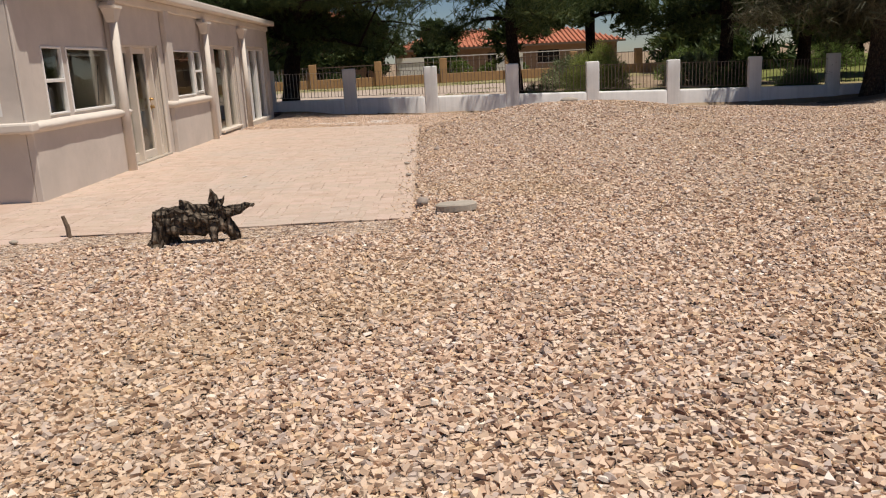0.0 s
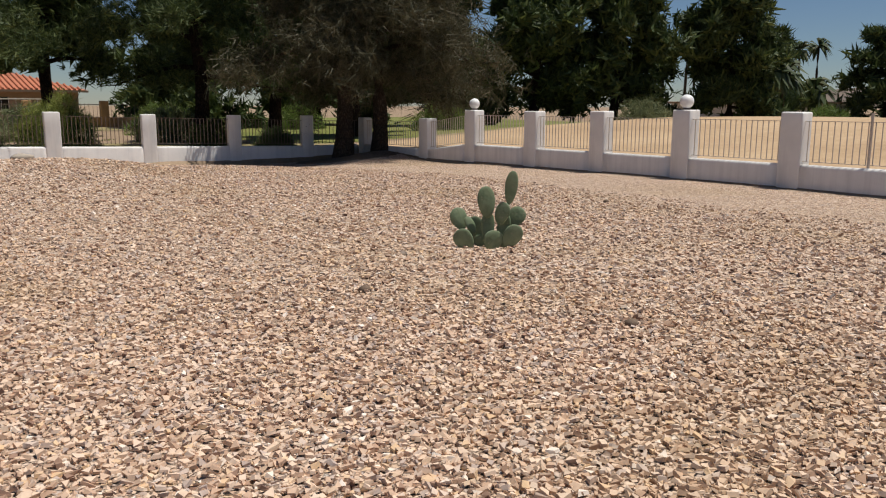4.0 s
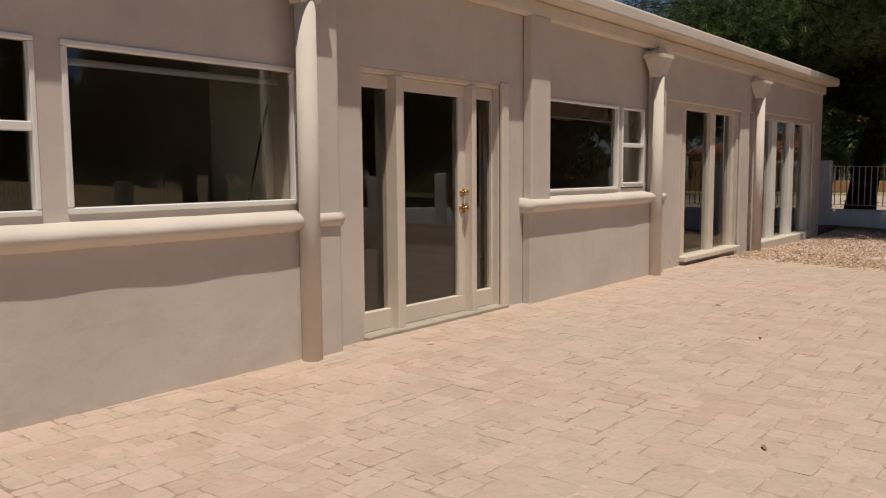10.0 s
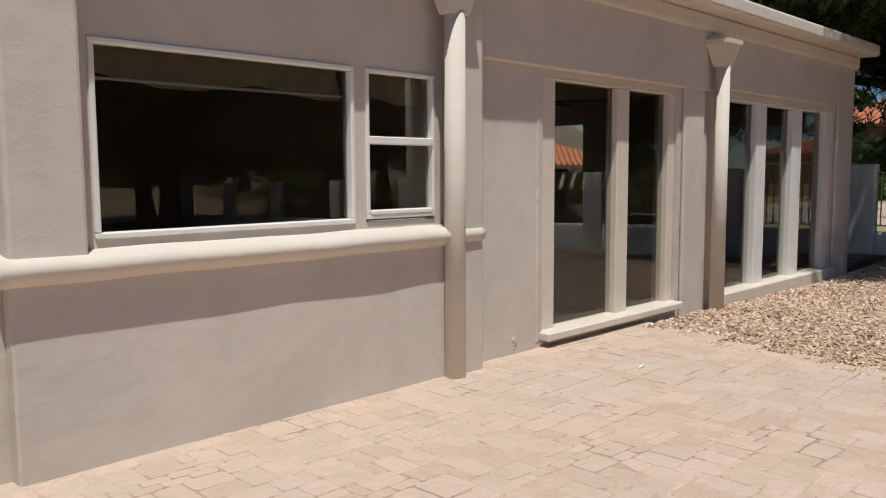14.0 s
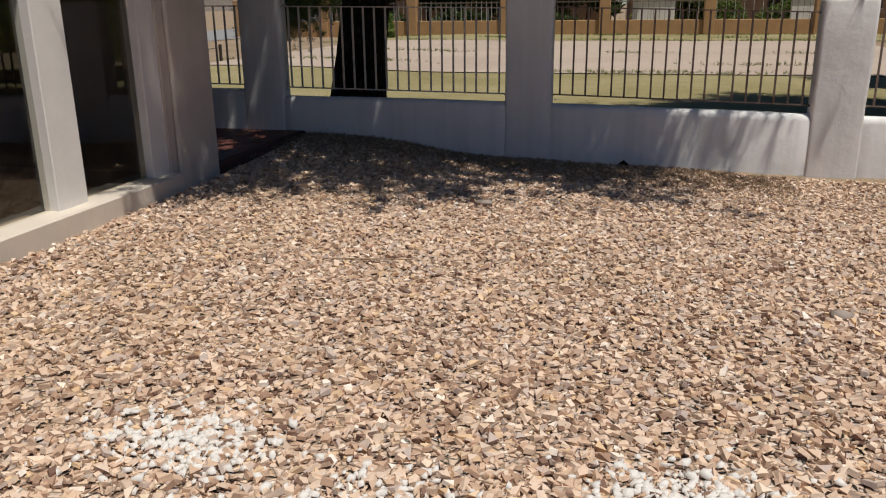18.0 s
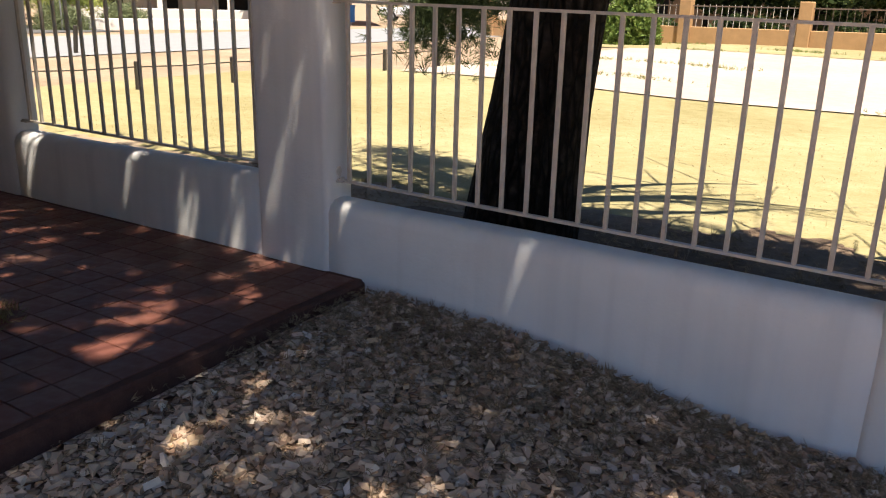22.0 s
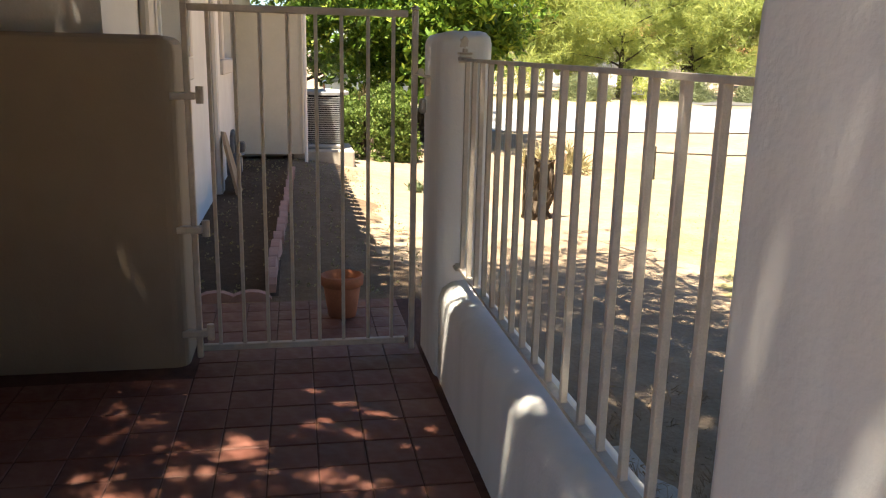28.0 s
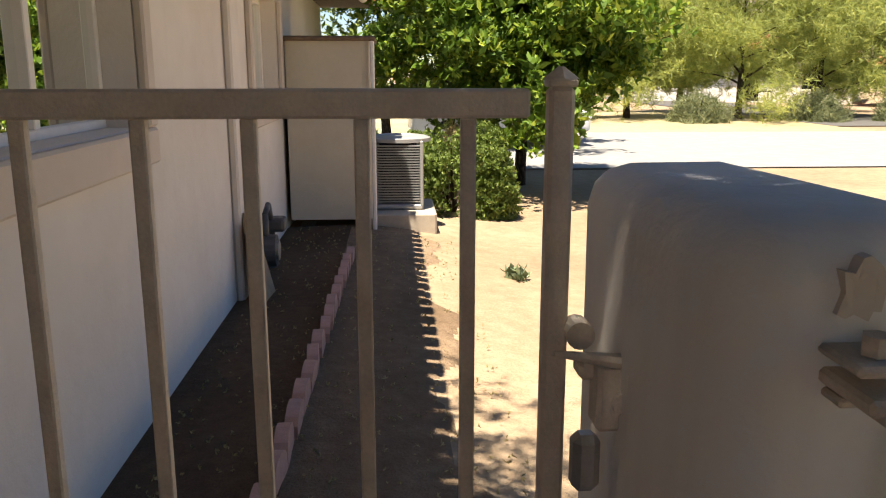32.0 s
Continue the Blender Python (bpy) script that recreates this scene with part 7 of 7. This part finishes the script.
off_patio = lambda x, y: ~((x > -0.02) & (x < 5.0 + 0.05 * np.sin(y * 3.1)) & (y > 2.75 + 0.06 * np.sin(x * 4)) & (y < 16.42 - 0.22 * x + 0.05 * np.sin(x * 5)))
free = lambda x, y: off_patio(x, y) & (x < 22.15) & (y < 24.02) & ~((x < 0.12) & (y > 5.1)) & ~((x < 0.03) & (y > 22)) & ~((x < 1.55) & (y < 5.3))
CH = "loose crushed pink and tan gravel chips"
def thick(x, y):
    """Share of the bed that carries loose chips, thinning out smoothly away from the walk."""
    a = np.clip((5.6 - np.hypot(x - 6.4, y + 1.6)) / 2.6, 0, 1)
    b = np.clip((8.8 - 0.42 * (y - 2.4) - x) / 1.8, 0, 1) * np.clip((y - 0.5) / 2, 0, 1) * np.clip((10.5 - y) / 2.5, 0, 1)
    return np.maximum(a, b)


lay_chips("gravel", 1.4, 12.0, -5.0, 2.0, 1150, 0.0265, lambda x, y: free(x, y) * thick(x, y), 1, CH)
lay_chips("gravel", 4.85, 11.0, 2.0, 10.5, 1080, 0.0265, lambda x, y: free(x, y) * thick(x, y), 2, CH)
lay_chips("gravel", -0.1, 7.0, 15.0, 24.02, 1150, 0.026, lambda x, y: free(x, y) * np.clip((6.6 - x) / 1.4, 0, 1), 3, CH)
lay_chips("gravel", 4.85, 18.0, 2.0, 19.0, 240, 0.031, lambda x, y: free(x, y) * (1 - thick(x, y)) * np.clip((18 - x) / 5, 0, 1), 4, CH)
lay_chips("gravel", 1.4, 18.0, -6.0, 2.0, 260, 0.031, lambda x, y: free(x, y) * (1 - thick(x, y)) * np.clip((18 - x) / 5, 0, 1), 5, CH)
# a few stray chips kicked onto the paving
ra = np.random.RandomState(9)
sx = 5.0 - np.abs(ra.normal(0, 0.12, 260))
sy = ra.uniform(2.8, 15.2, 260)
tagged(new("stray_gravel", scatter_mesh("stray_gravel", CHIP_V, CHIP_F, turns(260, ra, sx, sy, np.full(260, 0.022), ra.uniform(0.012, 0.028, 260), 0.2), M_CHIPS)), "stray gravel chips at the paving edge", "gravel", "", "stuff")
# whitened chips where something was spilled
for k, (cx, cy, n) in enumerate(((2.18, 17.94, 330), (3.85, 17.95, 420), (2.95, 17.7, 220), (3.9, 17.4, 260))):
    ra = np.random.RandomState(40 + k)
    x, y = cx + ra.normal(0, 0.17, n), cy + ra.normal(0, 0.12, n)
    me = scatter_mesh("white_spill", CHIP_V, CHIP_F, turns(n, ra, x, y, level(x, y) + 0.014, ra.uniform(0.012, 0.028, n), 0.2), M_PALE)
    tagged(new("white_spill", me), "gravel whitened by spilled paint or lime", "gravel", "", "stuff")
# needles and dry grass under the pine, tufts on the lawn and walk
ra = np.random.RandomState(51)
n = 9000
x, y = ra.uniform(0.05, 5.0, n), 24.0 - np.abs(ra.normal(0, 0.6, n))
tagged(new("needle_litter", scatter_mesh("needle_litter", [a for a, _ in BLADE_T], [b for _, b in BLADE_T], turns(n, ra, x, y, level(x, y) + 0.022, ra.uniform(0.02, 0.045, n), 1.5), M_TWIG)), "dry pine needles lying on the gravel", "leaf litter", "", "stuff")
n = 3500
x, y = ra.uniform(-3, 8, n), ra.uniform(24.3, 26.4, n)
tagged(new("fallen_needles", scatter_mesh("fallen_needles", [a for a, _ in BLADE_T], [b for _, b in BLADE_T], turns(n, ra, x, y, outside(x, y) + 0.045, ra.uniform(0.03, 0.08, n), 1.4), M_TWIG)), "dry fallen needles and grass under the pine", "leaf litter", "", "stuff")
n = 12000
x, y = ra.uniform(-8, 14, n), 24.6 + 10 * ra.uniform(0, 1, n) ** 1.6
ok = on_lawn(x, y - 0.35)
x, y = x[ok], y[ok]
n = len(x)
z = outside(x, y) + 0.02
tagged(new("lawn_grass", scatter_mesh("lawn_grass", [a for a, _ in BLADE_T], [b for _, b in BLADE_T], turns(n, ra, x, y, z, ra.uniform(0.012, 0.026, n), 0.5), M_TUFT)), "short dry yellow grass blades", "grass", "", "stuff")
n = 3000
k = ra.randint(0, 40, n)
kx, ky = ra.uniform(-9, 20, 40), ra.choice([37.2, 53, 54, 56, 58.8, 40, 45], 40)
x, y = kx[k] + ra.normal(0, 0.7, n), ky[k] + ra.normal(0, 0.25, n)
tagged(new("weed_tufts", scatter_mesh("weed_tufts", [a for a, _ in BLADE_T], [b for _, b in BLADE_T], turns(n, ra, x, y, outside(x, y) + 0.04, ra.uniform(0.05, 0.15, n), 0.6), M_GREENTUFT)), "scattered green weeds on the sand", "weeds", "", "stuff")
n = 160
x, y = -1.05 + ra.normal(0, 0.1, n), 22.72 + ra.normal(0, 0.05, n)
tagged(new("joint_weed", scatter_mesh("joint_weed", [a for a, _ in BLADE_T], [b for _, b in BLADE_T], turns(n, ra, x, y, np.full(n, 0.05), ra.uniform(0.03, 0.08, n), 0.6), M_TUFT)), "dry weed growing in the tile joints", "weeds", "", "stuff")
n = 700
x, y = ra.uniform(-11, -4.4, n), ra.uniform(22.75, 24.4, n)
tagged(new("dead_leaves", scatter_mesh("dead_leaves", [a for a, _ in LEAF_T], [b for _, b in LEAF_T], turns(n, ra, x, y, outside(x, y) + 0.03, ra.uniform(0.012, 0.03, n), 1.5), M_TUFT)), "dry fallen leaves on the soil", "leaf litter", "", "stuff")
for k, (a, b) in enumerate((((1.9, 20.0), (2.35, 20.12)), ((1.3, 22.6), (1.75, 22.5)), ((2.7, 23.2), (2.95, 23.05)))):
    za, zb = float(level(*a)) + 0.035, float(level(*b)) + 0.035
    solid("twig", rod(bmesh.new(), (a[0], a[1], za), (b[0], b[1], zb), 0.006, 0.003, 5), M_TWIG, "thin pale dry twig on the gravel", "twig", "twigs on the gravel")

# ---- patio pavers: random ashlar ----
patio = thing("patio", (2.5, 9.5, 0), "sandy pink paved patio of irregular block pattern", "patio", "", "structure")
U = 0.071
NX, NY = int(5.0 / U), int(13.9 / U)
Y0 = 2.72
taken = np.zeros((NX + 4, NY + 6), bool)
rp = random.Random(23)
FORMS = ((3, 2), (2, 2), (3, 2), (4, 2), (3, 3), (2, 1), (3, 2), (2, 3))
pave = []
edge_y = lambda x: 16.45 - 0.22 * x
for j in range(NY):
    for i in range(NX):
        if taken[i, j] or Y0 + j * U > edge_y(i * U):
            continue
        forms = list(FORMS)
        rp.shuffle(forms)
        for a, b in forms + [(1, 2), (2, 1), (1, 1)]:
            if i + a <= NX and not taken[i:i + a, j:j + b].any():
                taken[i:i + a, j:j + b] = True
                pave.append((i, j, a, b))
                break
gx, gy = np.meshgrid(far(0, 5.0, 101), far(0, 1, 281))
gy = Y0 + gy * (edge_y(gx) - Y0)
fill = 0.0056 + 0.0012 * np.sin(3.1 * gx + 1.9 * np.sin(2.3 * gy)) * np.sin(2.7 * gy + 1.4 * np.sin(3.7 * gx)) + np.random.RandomState(4).uniform(-0.0016, 0.0016, gx.shape)
a = (np.arange(280)[:, None] * 101 + np.arange(100)[None, :]).ravel()
f = np.stack([a, a + 1, a + 102, a + 101], -1)
joint = new("joint_bed", from_arrays("joint_bed", np.stack([gx - 2.5, gy - 9.5, fill], -1).reshape(-1, 3), f.ravel(), np.full(len(f), 4), M_JOINT))
joint.parent = patio
PM = {}


def paver_mesh(a, b, k):
    if (a, b, k) not in PM:
        rr = random.Random(a * 100 + b * 10 + k)
        w, d = a * U / 2 - 0.0015, b * U / 2 - 0.0015
        j = lambda: rr.uniform(-0.006, 0.0025)
        c = lambda: rr.uniform(0.008, 0.022)
        base = [(-w + c(), -d + j()), (w - c(), -d + j()), (w + j(), -d + c()), (w + j(), d - c()), (w - c(), d + j()), (-w + c(), d + j()), (-w + j(), d - c()), (-w + j(), -d + c())]
        bm = bmesh.new()
        r0 = [bm.verts.new((x, y, -0.01)) for x, y in base]
        r1 = [bm.verts.new((x, y, 0.006)) for x, y in base]
        r2 = [bm.verts.new((x * (1 - 0.006 / w), y * (1 - 0.006 / d), 0.009 + rr.uniform(-0.0006, 0.0006))) for x, y in base]
        for q in range(8):
            bm.faces.new((r0[q], r0[(q + 1) % 8], r1[(q + 1) % 8], r1[q]))
            bm.faces.new((r1[q], r1[(q + 1) % 8], r2[(q + 1) % 8], r2[q]))
        bm.faces.new(r2)
        PM[(a, b, k)] = mesh_of("paver", bm, M_PAVER)
    return PM[(a, b, k)]


near = [p for p in pave if 1.2 < p[0] * U < 4.2 and 6.0 < Y0 + p[1] * U < 13.5]
near = set(near[:: max(1, len(near) // 300)][:300])
vs, ls, ss, base = [], [], [], 0
for i, j, a, b in pave:
    x, y, z = (i + a / 2) * U + 0.012 * math.sin(j * 0.31 + 2 * math.sin(i * 0.2)), Y0 + (j + b / 2) * U + 0.012 * math.sin(i * 0.37 + 1.5 * math.sin(j * 0.23)), rp.uniform(-0.0018, 0.0018)
    me = paver_mesh(a, b, rp.randrange(3))
    tilt = (rp.gauss(0, 0.007), rp.gauss(0, 0.007), rp.gauss(0, 0.026))
    if (i, j, a, b) in near:
        shared("paver", me, patio, (x, y, z), tilt)
    else:
        m = Euler(tilt).to_matrix()
        for v in me.vertices:
            q = m @ v.co
            vs.append((q.x + x - 2.5, q.y + y - 9.5, q.z + z))
        for f in me.polygons:
            ls += [base + q for q in f.vertices]
            ss.append(len(f.vertices))
        base += len(me.vertices)
pm_ = from_arrays("paving", vs, ls, ss, M_PAVER)
pm_.polygons.foreach_set("use_smooth", [False] * len(pm_.polygons))
rest = new("paving", pm_)
rest.parent = patio
tagged(rest, kind="stuff")
# scraps lying on the paving
for k, (x, y, w, d, mat_, lab) in enumerate(((2.43, 6.64, 0.05, 0.03, M_PALE, "small white paper scrap on the paving"), (0.94, 15.07, 0.05, 0.014, M_PALE, "pale dry leaf on the paving"), (1.6, 12.2, 0.03, 0.012, M_TWIG, "dry brown leaf on the paving"), (2.4, 10.9, 0.04, 0.01, M_TWIG, "dry brown leaf on the paving"), (0.5, 9.2, 0.035, 0.012, M_PALE, "pale dry leaf on the paving"), (3.2, 8.4, 0.03, 0.01, M_TWIG, "dry brown leaf on the paving"))):
    bm = bmesh.new()
    vs = [bm.verts.new((x + w * a, y + d * b, 0.012 + 0.008 * abs(a * b) + 0.006 * (a > 0))) for a, b in ((-1, 0), (-0.4, -1), (0.5, -0.8), (1, 0.1), (0.3, 1), (-0.5, 0.7))]
    f = bm.faces.new(vs)
    ex = bmesh.ops.extrude_face_region(bm, geom=[f])
    bmesh.ops.translate(bm, vec=(0, 0, 0.002), verts=[v for v in ex["geom"] if isinstance(v, bmesh.types.BMVert)])
    bmesh.ops.rotate(bm, cent=(x, y, 0), matrix=Matrix.Rotation(k * 1.7, 3, "Z"), verts=bm.verts)
    solid("paper_scrap" if k == 0 else "dry_leaf", bm, mat_, lab, "scrap" if k == 0 else "leaf", "" if k == 0 else "leaves on the paving")
# the paved strip that runs on round the house corner
part("paved_strip", boxes(((-3.0, 2.9, -0.2), (0.0, 5.2, 0.006)), ((-3.0, -2.0, -0.2), (1.5, 2.9, 0.004))), M_PAVER, patio)
